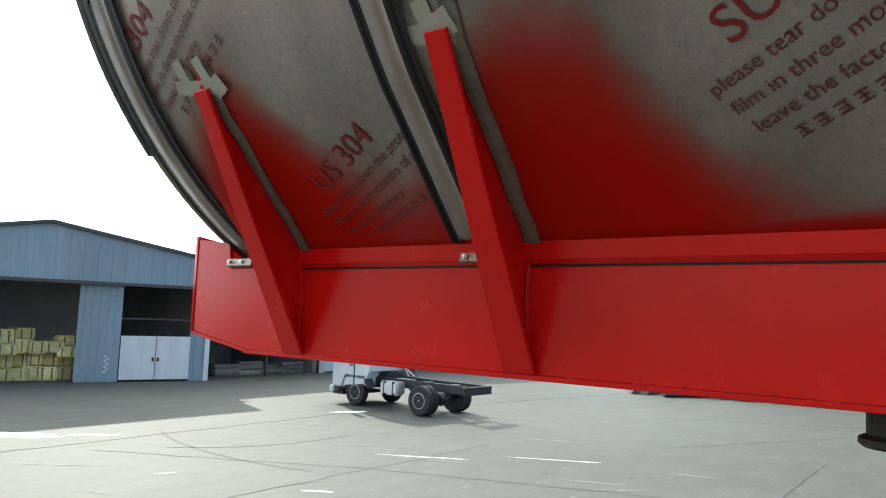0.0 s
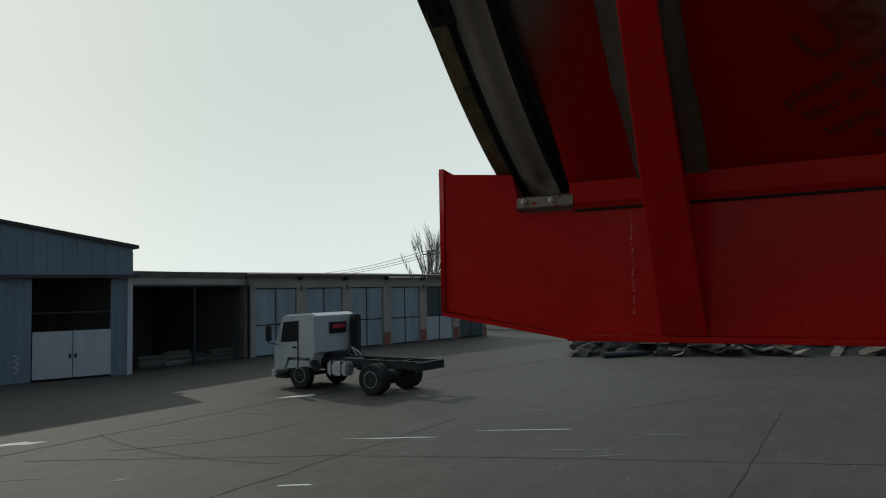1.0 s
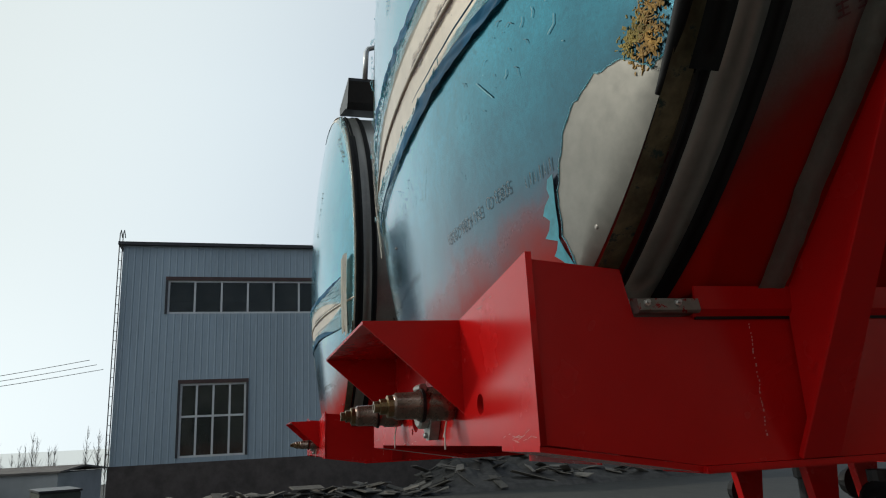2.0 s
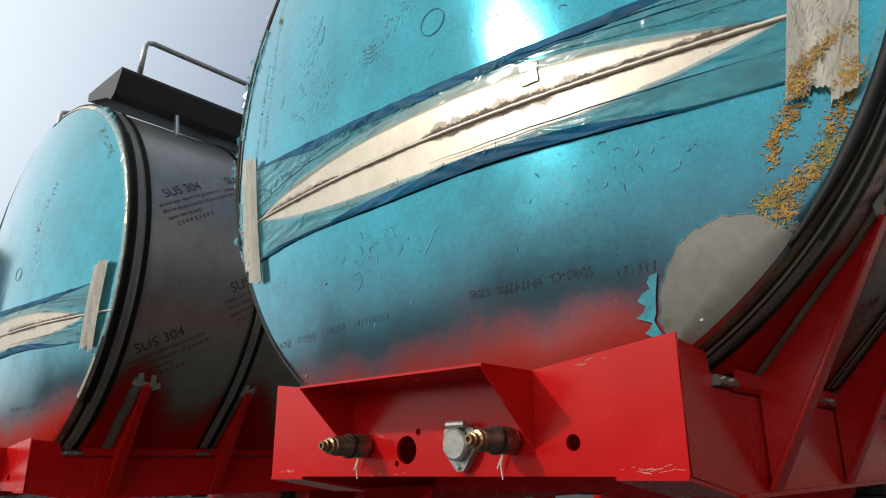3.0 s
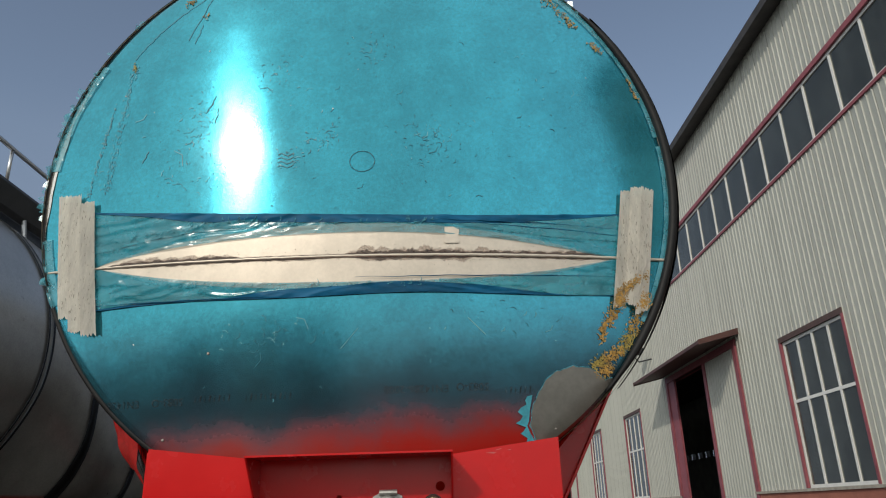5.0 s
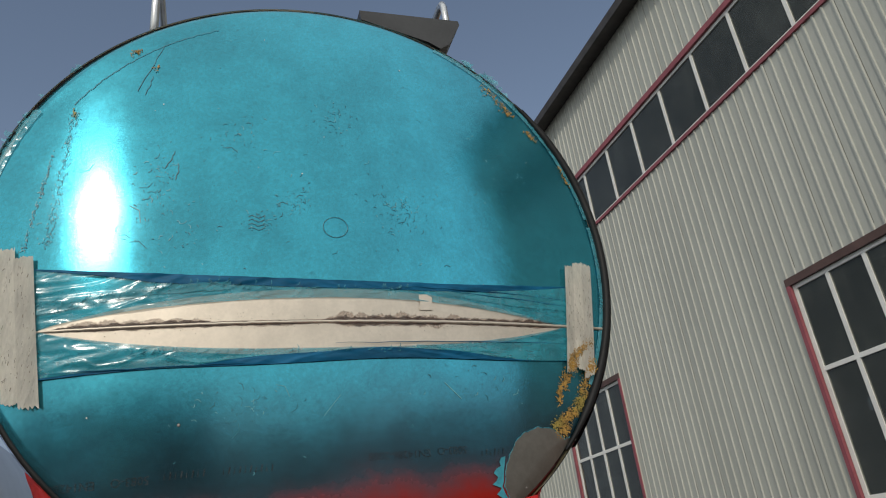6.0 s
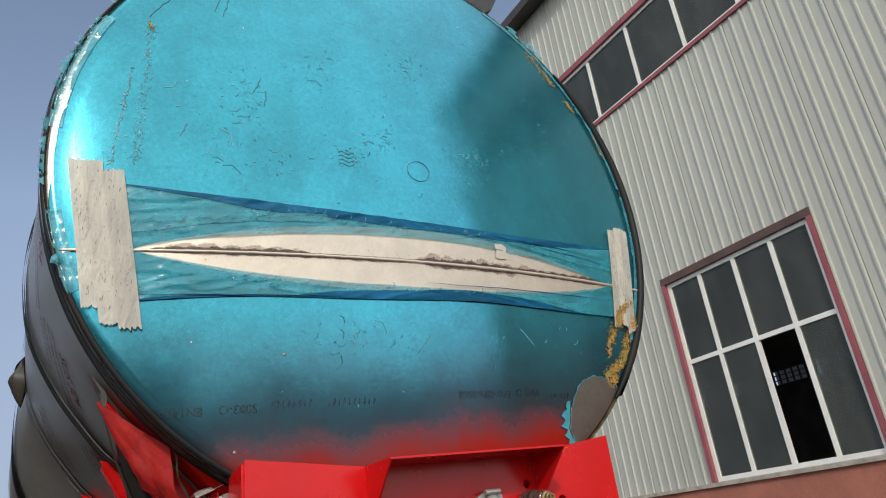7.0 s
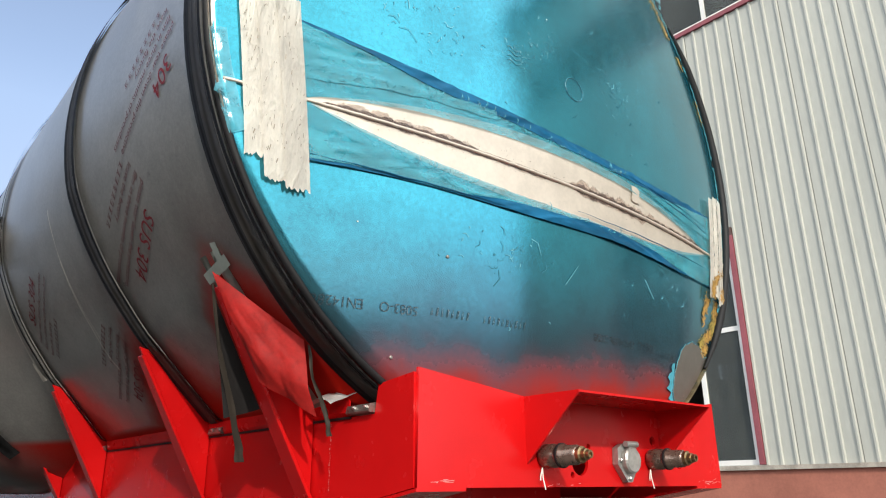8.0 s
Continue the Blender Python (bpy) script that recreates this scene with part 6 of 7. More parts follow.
def garages():
    L, H, D = 13.6, 2.92, 7.0
    root = thing("garage_row", "row of cream plastered garages with blue-grey sheet doors", "garages", (-30.39, -14.72, 0), -13.0)
    bays = 6
    w = L / bays
    holes = [(w * k + 0.22, w * (k + 1) - 0.22, 0, 2.50) for k in range(bays)]
    def front(u, out, v):
        return (u, out, v)
    part("wall_head", backing(0, L, 2.50, H, [], front, 0, -0.24), M_cream, root)
    for k in range(bays + 1):
        a, b = max(0.0, w * k - 0.22), min(L, w * k + 0.22)
        part("pier", backing(a, b, 0, 2.50, [], front, 0, -0.24), M_cream, root)
    for a, b in ((0, 0.2), (L - 0.2, L)):
        part("side_wall", boxed(a, b, -D, -0.24, 0, H), M_cream, root)
    part("back_wall", boxed(0.2, L - 0.2, -D, -D + 0.2, 0, H + 0.25), M_cream, root)
    part("roof", prismed([(0.28, H), (0.28, H + 0.10), (-D - 0.1, H + 0.42), (-D - 0.1, H + 0.30)], "x", -0.3, L + 0.12), M_asphaltroof, root)
    for k, (a, b, c, d) in enumerate(holes):
        mid = (a + b) / 2
        dark = k < 2
        for x0, x1 in ((a + 0.02, mid - 0.01), (mid + 0.01, b - 0.02)):
            top = part("door_leaf", boxed(x0, x1, -0.12, -0.08, 1.16, 2.46, 0.005), M_doordark if k < 2 else M_doorblue, root, "weathered sheet door leaf")
            low = part("door_leaf", boxed(x0, x1, -0.12, -0.08, 0.04, 1.12, 0.005), M_doordark if k == 0 else M_doorwhite if k == 1 else M_doorblue, root, "weathered lower door leaf")
            part("door_brace", boxed(x0, x1, -0.08, -0.065, 1.12, 1.16), M_dark, root)
        part("door_brace", boxed(mid - 0.02, mid + 0.02, -0.075, -0.06, 0.04, 2.46), M_dark, root)
        part("wall_base", boxed(w * k - 0.14 if k else 0.0, w * k + 0.20, 0.004, 0.03, 0, 0.55), M_plinth, root)
        part("rafter_end", boxed(w * k + 0.1, w * k + 0.18, 0.0, 0.24, H - 0.12, H - 0.005), M_darkroof, root)
        if k in (2, 4, 5):
            part("wall_lamp", boxed(w * k - 0.06, w * k + 0.06, 0.0, 0.16, H - 0.50, H - 0.34, 0.02), M_castgrey, root)
    part("meter_box", boxed(w - 0.02, w + 0.22, 0.03, 0.18, 1.1, 1.5, 0.01), M_dark, root)
    return root


garages()


def grey_hall():
    X, Y0, Y1, H = -32.0, -5.65, 23.0, 11.25
    root = tagged(new("grey_hall"), "tall blue-grey sheet hall on a dark brick plinth", "hall")
    def face(u, out, v):
        return (X + out, u, v)
    wins = [(-3.67, 8.03, 8.10, 9.65), (-2.96, -0.15, 1.80, 4.97), (4.0, 6.8, 1.80, 4.97)]
    part("wall", corrugated(Y0, Y1, 1.60, H, wins, face, 0.30, 0.014), M_hallsiding, root)
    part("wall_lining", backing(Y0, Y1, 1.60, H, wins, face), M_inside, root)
    part("plinth", backing(Y0 - 0.06, Y1, 0, 1.60, [], face, 0.05, -0.3), M_darkplinth, root)
    part("roof", boxed(X - 14, X + 0.22, Y0 - 0.2, Y1, H, H + 0.14), M_darkroof, root)
    part("side_wall", boxed(X - 14, X - 0.17, Y0, Y0 + 0.2, 1.60, H), M_bluesiding, root)
    part("side_wall", boxed(X - 14, X - 0.17, Y0 + 0.2, Y1, 0, 0.02), M_inside, root)
    part("back_wall", boxed(X - 14, X - 13.8, Y0 + 0.2, Y1, 0.02, H), M_inside, root)
    for i, (a, b, c, d) in enumerate(wins):
        w = framed_window("window", "dark window with white bars", a, b, c, d, 10 if i == 0 else 4, () if i == 0 else (3.54,), face, M_darkroof, None, 0.09, "")
        w.parent = root
        del w["category"]
    for k in range(2):
        u = Y0 - 0.02 - 0.13 * k
        part("ladder_rail", tubed([(X + 0.15, u, 1.5), (X + 0.15, u, H + 0.5), (X - 0.1, u, H + 0.75), (X - 0.5, u, H + 0.5)], 0.022, 6), M_dark, root)
    for k in range(24):
        part("ladder_rung", tubed([(X + 0.15, Y0 - 0.02, 1.7 + 0.4 * k), (X + 0.15, Y0 - 0.15, 1.7 + 0.4 * k)], 0.012, 5), M_dark, root)
    return root


grey_hall()

# sheds and wall in the distance
hut("far_shed", "pale low shed far behind the yard", (-50.0, -19.6, -0.95), 70.0, (4.4, 5.0), 1.35, rise=0.25)
hut("far_shed", "pale wide shed far behind the yard", (-55.8, -17.4, -1.35), 76.0, (8.0, 6.0), 2.45, rise=0.3)
lw = thing("yard_wall", "long pale low wall at the yard's far edge", "wall", (-36.5, -18.2, 0), 68.0)
part("wall", boxed(0, 6.0, -0.12, 0.12, 0, 0.42, 0.02), M_farwall, lw)
part("coping", boxed(-0.05, 6.05, -0.16, 0.16, 0.42, 0.48, 0.01), M_ledge, lw)
hd = thing("clipped_hedge", "dark clipped hedge behind the low wall", "hedge", (-41.0, -21.0, -0.25), 70.0)
bm = bmesh.new()
grid(bm, 60, 6, lambda u, v: (9 * u, -0.8 + 1.6 * v, 0.8 * math.sin(math.pi * v) ** 0.5 * (0.8 + 0.3 * wob(u * 20, v * 3, 0))))
part("leaves", bm, M_fargreen, hd)


def bare_tree(at, h, seed, spread=0.25, trunk=0.12, parts=70):
    """A leafless tree: a tapered trunk, rising limbs and fine twigs."""
    r = random.Random(seed)
    root = thing("bare_tree", "leafless grey tree behind the sheds", "tree", at, r.uniform(0, 360), "leafless trees")
    part("trunk", tubed([(0.05 * wob(k, seed, 0) * h * 0.3, 0.05 * wob(k, 0, seed) * h * 0.3, h * k / 8) for k in range(9)], [trunk * (1 - 0.11 * k) for k in range(9)], 7), M_hazed_bark, root)
    bm = bmesh.new()
    for k in range(parts):
        z = h * r.uniform(0.25, 0.95)
        a, ln = r.uniform(0, 2 * math.pi), h * r.uniform(0.12, 0.38) * (1.15 - z / h)
        d = Vector((math.cos(a) * spread, math.sin(a) * spread, r.uniform(0.25, 0.6)))
        p = Vector((0, 0, z))
        pts = [p + d * ln * t + Vector((0, 0, ln * 0.35 * t * t)) for t in (0, 0.35, 0.7, 1.0)]
        tube(bm, pts, [0.025, 0.018, 0.011, 0.004], 4, False)
        for j in range(3):
            q = pts[1 + j % 3]
            b = a + r.uniform(-1.2, 1.2)
            tube(bm, [q, q + Vector((math.cos(b) * spread, math.sin(b) * spread, 0.7)) * ln * 0.45], [0.010, 0.004], 3, False)
    part("crown", bm, M_hazed_twig, root)
    return root


def fan_tree(at, h, seed):
    """A leafless tree whose limbs fan out low down and rise steeply."""
    r = random.Random(seed)
    root = thing("bare_tree", "wide leafless tree with fanned limbs behind the garages", "tree", at, 0, "leafless trees")
    part("trunk", tubed([(0, 0, 0), (0.05, 0.02, h * 0.2), (0.02, 0.05, h * 0.36)], [0.17, 0.14, 0.10], 8), M_hazed_bark, root)
    crown = bmesh.new()
    for k in range(17):
        a = 2 * math.pi * k / 17 + r.uniform(-0.2, 0.2)
        lean, top = r.uniform(0.1, 1.0), h * r.uniform(0.75, 1.0)
        z0 = h * r.uniform(0.16, 0.36)
        reach = 0.34 * h * lean
        pts = [Vector((math.cos(a) * reach * t ** 0.8, math.sin(a) * reach * t ** 0.8, z0 + (top * (1.04 - 0.25 * lean) - z0) * t)) + Vector((wob(k, t * 3, 1), wob(k, t * 3, 2), 0)) * 0.08 for t in (0, 0.2, 0.4, 0.6, 0.8, 1)]
        part("limb", tubed(pts, [0.045, 0.036, 0.028, 0.02, 0.013, 0.005], 6), M_hazed_bark, root)
        for j in range(34):
            i = r.randint(1, 4)
            q = pts[i].lerp(pts[i + 1], r.random())
            b, ln = a + r.uniform(-1.6, 1.6), h * r.uniform(0.06, 0.16)
            d = Vector((math.cos(b) * 0.45, math.sin(b) * 0.45, 0.9))
            tube(crown, [q, q + d * ln * 0.5, q + d * ln + Vector((0, 0, 0.1 * ln))], [0.016, 0.012, 0.006], 3, False)
    tagged(part("twig", crown, M_hazed_twig, root), kind="stuff")
    return root


fan_tree((-37.3, -21.6, 0), 6.7, 1)
rnd = random.Random(8)
for k in range(60):
    a = radians(rnd.uniform(-25.5, -8.0))
    d = rnd.uniform(72, 90)
    x = 1.7 - d * math.cos(a)
    bare_tree((x, d * math.sin(a), -0.075 * (-38 - x)), rnd.uniform(4.6, 7.6), 20 + k, 0.34, 0.06, 30)

pole = thing("power_pole", "concrete power pole with wires", "pole", (-37.3, -22.0, 0))
part("shaft", tubed([(0, 0, 0), (0, 0, 4.9)], [0.12, 0.08], 8), M_farwall, pole)
part("cross_arm", boxed(-0.05, 0.05, -0.4, 0.4, 4.62, 4.70), M_dark, pole)
for k, (za, zb) in enumerate(((4.85, 6.95), (4.72, 6.7), (4.62, 6.45))):
    y = -0.35 + 0.35 * k
    bm = bmesh.new()
    tube(bm, [(-2.2 * t, y + 14.2 * t, za + (zb - za) * t - 0.25 * math.sin(math.pi * t)) for t in [i / 16 for i in range(17)]], 0.018, 4)
    tube(bm, [(-4.0 * t, y - 11.8 * t, za - 1.05 * t - 0.2 * math.sin(math.pi * t)) for t in [i / 16 for i in range(17)]], 0.018, 4)
    part("wire", bm, M_dark, pole)


settle(1.2)


# ---- scrap heap ----
def scrap_board(at, size, rx, ry, rz):
    ob = thing("scrap_board", "weathered grey board on the scrap heap", "board", at, 0, "scrap boards")
    ob.matrix_world = pose(*at, rx, ry, rz)
    w, d, h = size
    bm = bmesh.new()
    box(bm, -w / 2, w / 2, -d / 2, d / 2, -h / 2, h / 2)
    for v in bm.verts:
        v.co += Vector((wob(v.co.x + at[0], v.co.y, 0, 4), wob(v.co.x, v.co.y + at[1], 0, 4), 0)) * 0.12
    part("board", bm, M_wood, ob)


rnd = random.Random(21)
A, B = Vector((-22.2, -7.6, 0)), Vector((-27.6, 8.0, 0))
base = thing("scrap_heap", "low heap of dark rubble and scrap", "scrap heap", (0, 0, 0), 0, "", "stuff")
bm = bmesh.new()
def heap(u, v):
    p = A + (B - A) * u
    side = Vector((-0.95, -0.33, 0))
    k = math.sin(math.pi * v)
    h = (0.85 if u < 0.16 else 0.62) * k * (0.55 + 0.75 * abs(wob(u * 16, v * 2, 3, 1.4))) * min(1, u * 14 + 0.1) * min(1, (1 - u) * 6 + 0.05)
    q = p + side * (3.4 * v) * (0.75 + 0.25 * math.sin(u * 17))
    return (q.x, q.y, h - 0.01)
grid(bm, 150, 16, heap)
part("rubble", bm, M_scrap, base)
for k in range(150):
    u, v = rnd.uniform(0.10, 0.99), rnd.uniform(0.02, 0.9)
    x, y, z = heap(u, v)
    scrap_board((x, y, z + 0.05), (rnd.uniform(0.5, 1.5), rnd.uniform(0.15, 0.6), rnd.uniform(0.02, 0.06)), rnd.uniform(-22, 22), rnd.uniform(-22, 22), rnd.uniform(0, 180))
for k in range(40):
    u, v = rnd.uniform(0.01, 0.22), rnd.uniform(0.02, 0.7)
    x, y, z = heap(u, v)
    s = rnd.uniform(0.18, 0.5)
    ob = thing("rubble_lump", "dark lump of rubble on the scrap heap", "rubble", (x, y, z), rnd.uniform(0, 180), "rubble lumps")
    bm = bmesh.new()
    bmesh.ops.create_icosphere(bm, subdivisions=2, radius=s)
    for q in bm.verts:
        q.co *= 0.8 + 0.5 * wob(q.co.x + k, q.co.y, q.co.z, 3.0)
        q.co.z *= 0.75
    part("lump", bm, M_scrap, ob)
bx = thing("dark_bin", "dark green scrap bin behind the heap", "bin", (-26.2, -6.4, 0), 20)
part("bin_body", boxed(-1.3, 1.3, -0.6, 0.6, 0.0, 1.15, 0.03), M_fargreen, bx)
part("bin_lip", boxed(-1.34, 1.34, -0.64, 0.64, 1.15, 1.22, 0.01), M_dark, bx)
lg = thing("steel_beam", "dark steel beam lying along the scrap heap", "beam", (-21.9, -6.3, 0), 0)
part("beam_body", tubed([(0, 0, 0.10), (-5.4, 4.4, 0.10)], 0.10, 8), M_dark, lg)


settle(1.14)


# ---- light truck without a body ----
def wheel_part(parent, x, y, r, w, s):
    bm = bmesh.new()
    m = Matrix.Translation((x, y, r)) @ Matrix.Rotation(radians(90), 4, "X")
    turned(bm, [(r * 0.58, -w / 2), (r * 0.9, -w / 2), (r, -w * 0.36), (r, w * 0.36), (r * 0.9, w / 2), (r * 0.58, w / 2)], m, 28)
    wh = part("wheel", bm, M_tyre, parent)
    bm = bmesh.new()
    o = -s * w / 2
    turned(bm, [(r * 0.57, o * 0.98), (r * 0.50, o * 1.02), (r * 0.44, o * 0.55), (r * 0.22, o * 0.50), (r * 0.20, o * 0.95), (r * 0.06, o * 1.0)], m, 20)
    part("rim", bm, M_wheel, wh)


def truck(at, rz):
    """Nose along +x; the origin on the ground below the front axle."""
    root = thing("light_truck", "white cab light truck with a bare black chassis", "truck", at, rz)
    prof = [(1.02, 0.50), (1.04, 0.95), (0.98, 1.25), (0.70, 2.02), (0.50, 2.12), (-0.45, 2.16), (-0.62, 2.08), (-0.66, 1.05), (-0.50, 0.98), (-0.42, 0.62), (0.44, 0.62), (0.50, 0.50)]
    bm = prismed(prof, "y", -0.86, 0.86)
    bmesh.ops.bevel(bm, geom=[e for e in bm.edges if abs(e.verts[0].co.y - e.verts[1].co.y) < 0.01], offset=0.045, segments=3, affect="EDGES")
    cab = part("cab", bm, M_cab, root, "white painted cab")
    for s in (-1, 1):
        y0, y1 = sorted((s * 0.862, s * 0.872))
        part("side_window", prismed([(0.72, 1.32), (0.60, 1.90), (0.05, 1.94), (0.02, 1.36)], "y", y0, y1), M_black, cab)
        part("door_line", prismed([(0.02, 0.62), (0.06, 0.62), (0.04, 1.95), (0.0, 1.95)], "y", y0, y1), M_dark, cab)
        part("door_handle", boxed(0.10, 0.24, y0, y1 + 0.01, 1.16, 1.21), M_dark, cab)
        part("mirror", boxed(0.92, 1.02, min(s * 1.0, s * 1.2), max(s * 1.0, s * 1.2), 1.35, 1.80, 0.03), M_dark, cab)
        part("mirror_arm", tubed([(0.75, s * 0.86, 1.85), (0.97, s * 1.1, 1.85), (0.97, s * 1.1, 1.3), (0.85, s * 0.86, 1.25)], 0.016, 6), M_dark, cab)
        part("mudguard", prismed([(-0.62, 0.58), (-0.42, 0.90), (0.44, 0.90), (0.60, 0.55), (0.52, 0.52), (0.38, 0.82), (-0.36, 0.82), (-0.54, 0.55)], "y", *sorted((s * 0.60, s * 0.86))), M_chassis, root)
    part("windscreen", prismed([(1.0, 1.26), (1.015, 1.26), (0.74, 2.0), (0.725, 2.0)], "y", -0.76, 0.76), M_black, cab)
    win = part("rear_window", boxed(-0.676, -0.664, -0.42, 0.30, 1.55, 1.88, 0.004), M_black, cab)
    part("window_banner", boxed(-0.682, -0.677, -0.35, 0.18, 1.70, 1.82), M_banner, win)
    part("bumper", boxed(0.92, 1.12, -0.88, 0.88, 0.32, 0.52, 0.03), M_cab, root)
    part("step", boxed(0.46, 0.95, -0.88, 0.88, 0.28, 0.36, 0.02), M_chassis, root)
    part("air_intake", boxed(-0.95, -0.70, -0.80, -0.52, 0.9, 2.08, 0.04), M_dark, root, "black air intake behind the cab")
    for s in (-1, 1):
        y0, y1 = sorted((s * 0.36, s * 0.43))
        part("chassis_rail", boxed(-3.9, 0.6, y0, y1, 0.66, 0.88, 0.006), M_chassis, root)
    for x in (-3.85, -3.1, -2.1, -1.35):
        part("cross_member", boxed(x, x + 0.08, -0.36, 0.36, 0.70, 0.84), M_chassis, root)
    part("tail_bar", boxed(-3.98, -3.9, -0.62, 0.62, 0.64, 0.86, 0.01), M_chassis, root)
    part("engine", boxed(-0.95, 0.3, -0.34, 0.34, 0.55, 1.02, 0.05), M_chassis, root)
    part("gearbox", boxed(-1.6, -0.95, -0.2, 0.2, 0.6, 0.86, 0.05), M_castgrey, root)
    part("fuel_tank", boxed(-1.72, -1.0, 0.46, 0.82, 0.44, 0.82, 0.05), M_alu, root, "aluminium fuel tank")
    for x in (-1.55, -1.2):
        part("tank_band", boxed(x, x + 0.04, 0.455, 0.826, 0.435, 0.826), M_dark, root)
    part("battery_box", boxed(-1.55, -1.0, -0.80, -0.46, 0.46, 0.78, 0.02), M_chassis, root)
    for k in range(5):
        part("hose", tubed([(-0.9 - 0.1 * k, -0.3 + 0.15 * k, 1.0), (-1.1 - 0.08 * k, -0.2 + 0.12 * k, 1.12 + 0.03 * k), (-1.5, -0.25 + 0.12 * k, 0.95)], 0.02, 6), M_castgrey if k % 2 else M_chassis, root)
    part("rear_axle", tubed([(-2.65, -0.72, 0.41), (-2.65, 0.72, 0.41)], 0.07, 8), M_chassis, root)
    bm = bmesh.new()
    bmesh.ops.create_uvsphere(bm, u_segments=14, v_segments=8, radius=0.2, matrix=Matrix.Translation((-2.65, 0, 0.41)))
    part("differential", bm, M_chassis, root, "", True)
    part("front_axle", tubed([(0, -0.7, 0.38), (0, 0.7, 0.38)], 0.05, 8), M_chassis, root)
    for s in (-1, 1):
        wheel_part(root, 0.0, s * 0.74, 0.40, 0.22, s)
        wheel_part(root, -2.65, s * 0.62, 0.41, 0.20, s)
        wheel_part(root, -2.65, s * 0.84, 0.41, 0.20, s)
        for k in range(6):
            part("leaf_spring", boxed(-3.2 + 0.06 * k, -2.1 - 0.06 * k, min(s * 0.44, s * 0.52), max(s * 0.44, s * 0.52), 0.50 + 0.02 * k, 0.517 + 0.02 * k), M_chassis, root)
    return root


lorry = truck((-14.75, -12.75, 0), 266.0)
lorry.scale = (0.78, 0.78, 0.78)
settle(1.0)


# flat boards piled against the grey hall
rnd = random.Random(44)
heap2 = thing("board_pile", "broad pile of grey broken boards against the hall", "board pile", (0, 0, 0), 0, "", "stuff")
bm = bmesh.new()
def pile(u, v):
    y = 7.0 + 16.0 * u
    x = -30.6 + 4.6 * v
    h = 1.75 * math.sin(math.pi * min(1, 0.25 + 0.75 * (1 - v)) * 0.5) * (0.65 + 0.5 * abs(wob(u * 9, v * 3, 5, 1.3))) * min(1, 8 * u + 0.1) * min(1, 8 * (1 - u) + 0.1) * (1 - v) ** 0.4
    return (x, y, h - 0.02)
grid(bm, 60, 20, pile)
part("rubble", bm, M_scrap, heap2)
for k in range(120):
    u, v = rnd.uniform(0.02, 0.98), rnd.uniform(0.02, 0.9)
    x, y, z = pile(u, v)
    scrap_board((x, y, z + 0.06), (rnd.uniform(0.6, 2.0), rnd.uniform(0.1, 0.4), rnd.uniform(0.02, 0.05)), rnd.uniform(-20, 20), rnd.uniform(-25, 25), rnd.uniform(0, 180))

# self-lit sheet that stands in for the bright haze where the land ends
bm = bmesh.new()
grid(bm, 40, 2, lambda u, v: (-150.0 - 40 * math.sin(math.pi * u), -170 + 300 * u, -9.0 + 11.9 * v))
m_, n_, l_, p_ = node_mat("distant_haze_glow")
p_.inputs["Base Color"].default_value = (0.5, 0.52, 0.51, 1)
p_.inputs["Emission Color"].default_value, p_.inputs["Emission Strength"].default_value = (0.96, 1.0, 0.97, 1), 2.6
tagged(part("backdrop", bm, m_), "glowing backdrop for the pale hazy distance beyond the yard", "backdrop", kind="structure")


settle(1.2)


# ---- the two tankers ----
main = tanker(0.012, 0.0, "red-framed stainless tank trailer with blue film on its head", 2, [(-42.3, 1.55, "SUS 304"), (-50.8, 0.625, "US 304"), (-30.9, 0.240, "304"), (203.3, 0.672, "SUS 304"), (187.0, 0.36, "304"), (209.0, 2.25, "SUS 304", -1), (222.0, 1.35, "SUS 304")])
other = tanker(-3.695, 0.091, "second red-framed tank trailer with blue film on its head", 1, [(-8.0, 0.77, "SUS 304"), (28.0, 0.76, "SUS 304"), (-28.0, 0.29, "SUS 304"), (16.0, 0.32, "SUS 304"), (-40, 1.6, "SUS 304")])

# loose sheet of masking film that hangs from the brace
film = thing("loose_film", "crumpled red-sprayed plastic film hanging from a brace", "plastic film", (0, 0, 0))
bm = bmesh.new()
P00, P10, P01, P11 = Vector((-1.00, 0.44, 3.215)), Vector((-0.80, 0.29, 3.03)), Vector((-0.86, 0.40, 2.93)), Vector((-0.735, 0.30, 2.84))
def hang(u, v):
    p = P00 * (1 - u) * (1 - v) + P10 * u * (1 - v) + P01 * (1 - u) * v + P11 * u * v
    n = Vector((-0.8, -0.5, -0.2)).normalized()
    folds = 0.026 * abs(wob(u * 1.1 + 0.5 * v, v * 0.8, 2, 1.3)) + 0.012 * max(0.0, 1 - 2.5 * abs(wob(u * 0.9 - 0.6 * v, v * 1.2, 5, 1.3))) + 0.005 * abs(wob(u * 3, v * 2.5, 8)) + 0.003 * abs(wob(u * 6 + v, v * 5, 3))
    return p + n * (0.012 + 0.030 * math.sin(math.pi * u) * math.sin(math.pi * v) + folds)
grid(bm, 48, 40, hang)
part("sheet", bm, M_redfilm, film, "", True)


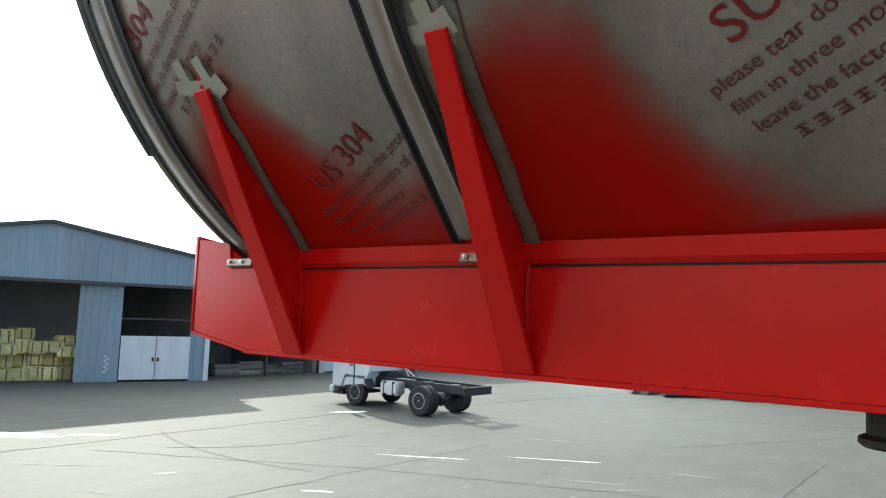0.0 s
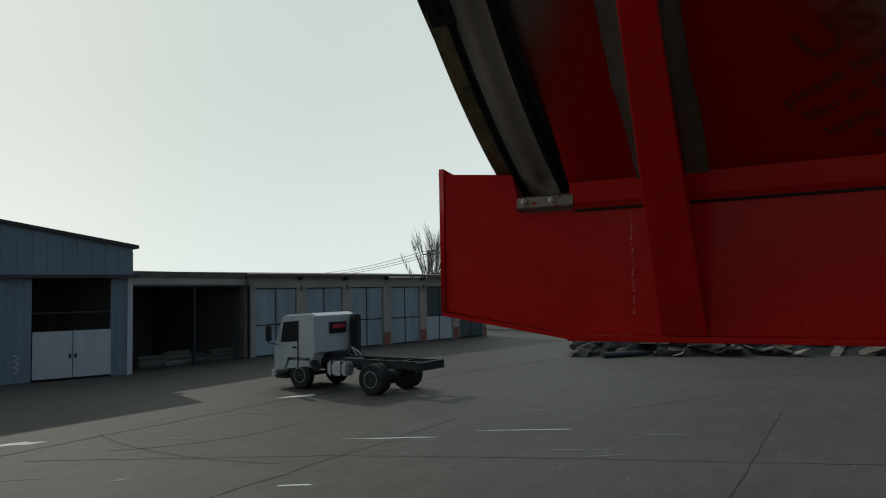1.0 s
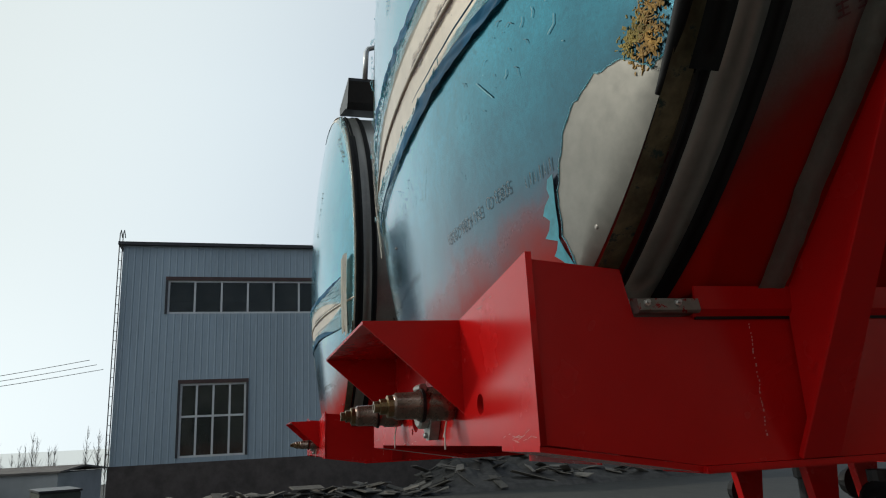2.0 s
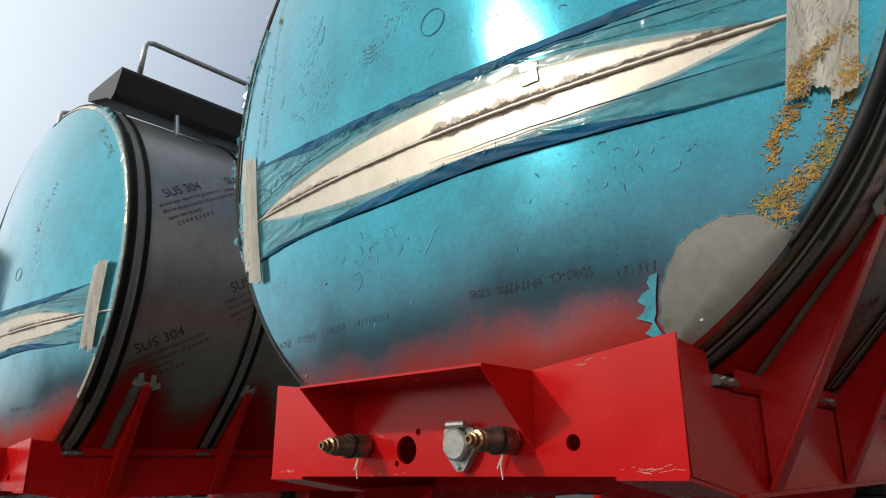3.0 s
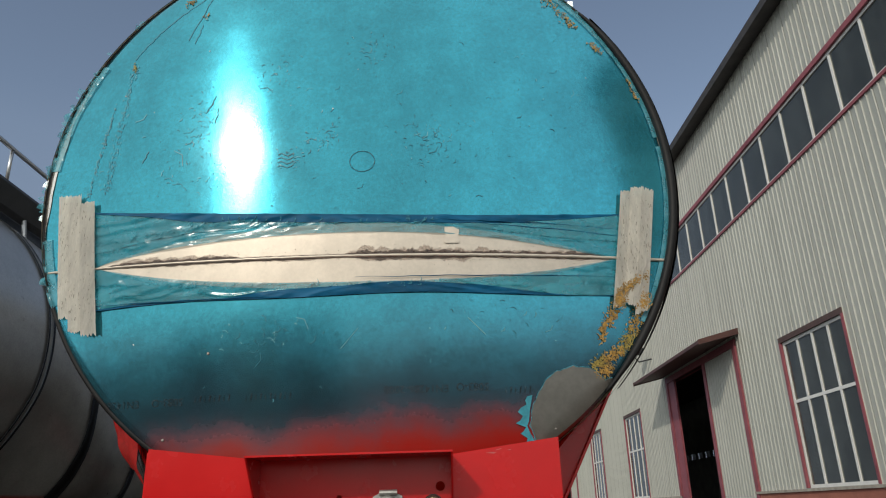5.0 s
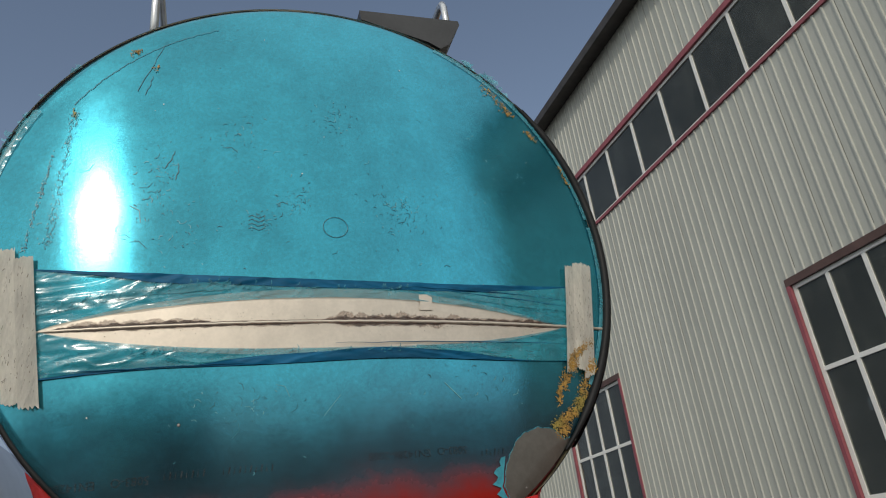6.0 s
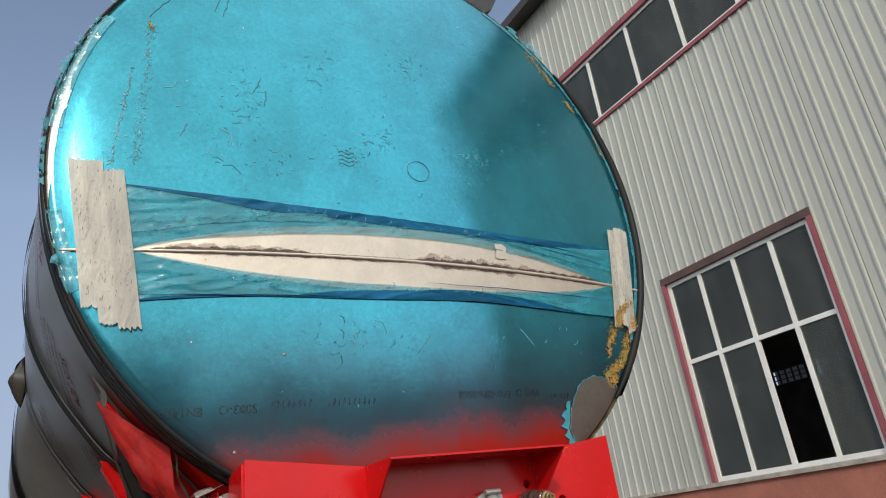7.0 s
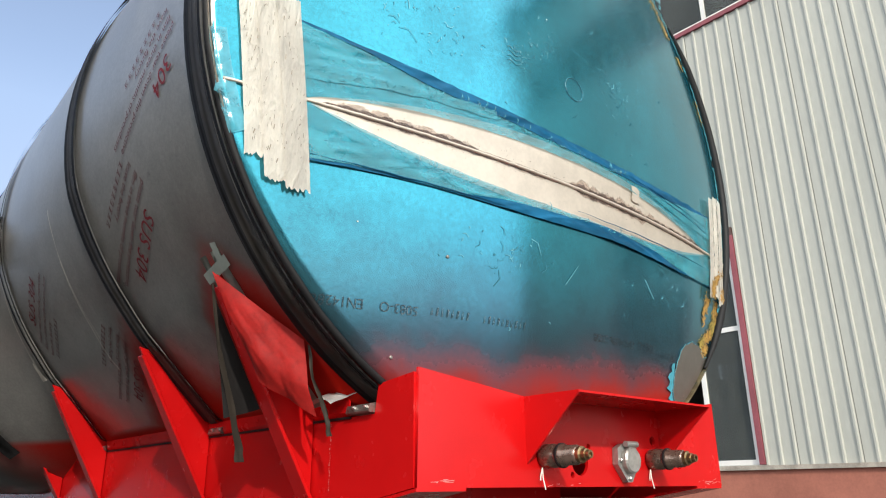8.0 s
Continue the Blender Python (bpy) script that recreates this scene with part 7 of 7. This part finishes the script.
def hanging_strip(pts, w0, w1, seed):
    """A limp strip of tape that hangs along the given points and widens downwards."""
    pts = [Vector(p) for p in pts]
    bm = bmesh.new()
    def place(u, v):
        k = min(int(u * (len(pts) - 1)), len(pts) - 2)
        p = pts[k].lerp(pts[k + 1], u * (len(pts) - 1) - k)
        return p + Vector((-0.25, 0.97, 0)) * (v - 0.5) * (w0 + (w1 - w0) * u) + Vector((1, 0.2, 0)) * 0.005 * wob(u * 5, v * 2, seed, 1.4)
    grid(bm, 24, 5, place)
    return part("hanging_strip", bm, M_limp, film, "limp brown-grey tape strip", True)


# added near-black sheet: the shade behind the brace, modelled as a surface
bm = bmesh.new()
def shade_hang(u, v):
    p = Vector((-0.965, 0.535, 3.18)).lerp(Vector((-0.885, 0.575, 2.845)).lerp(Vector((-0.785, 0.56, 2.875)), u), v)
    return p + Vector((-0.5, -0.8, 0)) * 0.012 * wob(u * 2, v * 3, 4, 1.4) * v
grid(bm, 10, 20, shade_hang)
bmesh.ops.remove_doubles(bm, verts=bm.verts[:], dist=0.0005)
part("shade_sheet", bm, M_gap_shade, film, "near-black sheet standing in for the shade behind the brace", True)
hanging_strip([(-0.80, 0.285, 3.03), (-0.785, 0.275, 2.93), (-0.745, 0.268, 2.84), (-0.738, 0.262, 2.785)], 0.008, 0.018, 1)
hanging_strip([(-0.995, 0.475, 3.19), (-0.945, 0.515, 3.03), (-0.875, 0.55, 2.87), (-0.84, 0.565, 2.77), (-0.83, 0.57, 2.73)], 0.010, 0.040, 2)
for th0, ya, th1, yb, w in ((193, 1.525, 223.3, 1.572, 0.005), (193, 1.53, 217, 1.545, 0.003), (195, 2.465, 217, 2.53, 0.006), (196, 2.47, 217, 2.515, 0.003)):
    bm = bmesh.new()
    grid(bm, 30, 1, lambda u, v: on_shell(th0 + (th1 - th0) * u, ya + (yb - ya) * u + 0.012 * math.sin(math.pi * u) + w * (v - 0.5), 0.005))
    part("tape_line", bm, M_string, main, "thin white tape line")
bm = bmesh.new()
grid(bm, 4, 6, lambda u, v: on_shell(214.6 + 4.8 * v, 2.555 - 0.018 - 0.075 * u * (0.2 + 0.8 * v), 0.010 + 0.012 * v * abs(wob(u * 3, v * 2, 1, 2))))
part("tape_tag", bm, M_string, main, "loose white end of tape", True)

flap = thing("film_flap", "dark loose bunch of film sticking out of the tank side", "plastic film", (0, 0, 0))
bm = bmesh.new()
def lump(u, v):
    a, r = 2 * math.pi * u, math.sin(math.pi * v)
    k = 1 + 0.35 * wob(u * 3, v * 3, 1) + 0.2 * wob(math.cos(a) * 3, math.sin(a) * 3, v * 5)
    return Vector((-1.265 - 0.062 * r * k * (0.35 + 0.65 * abs(math.cos(a))) * (1 if math.cos(a) > 0 else -0.4), 2.44 + 0.05 * r * k * math.sin(a), 3.62 + 0.30 * v))
grid(bm, 20, 16, lump)
bmesh.ops.remove_doubles(bm, verts=bm.verts[:], dist=0.0005)
part("sheet", bm, M_cover, flap, "", True)

scrap_film = thing("film_scrap", "crumpled clear film bunched at the strap foot", "plastic film", (0, 0, 0))
bm = bmesh.new()
def bunch(u, v):
    p = Vector((-0.725 + 0.125 * u, 0.262 + 0.13 * v, 2.862 + 0.055 * u + 0.02 * math.sin(math.pi * v)))
    return p + Vector((-0.6, -0.3, 0.6)) * 0.005 * wob(u * 4, v * 4, 3, 1.0) + Vector((-0.012, 0, 0.004))
grid(bm, 22, 22, bunch)
part("sheet", bm, M_whitefilm, scrap_film)
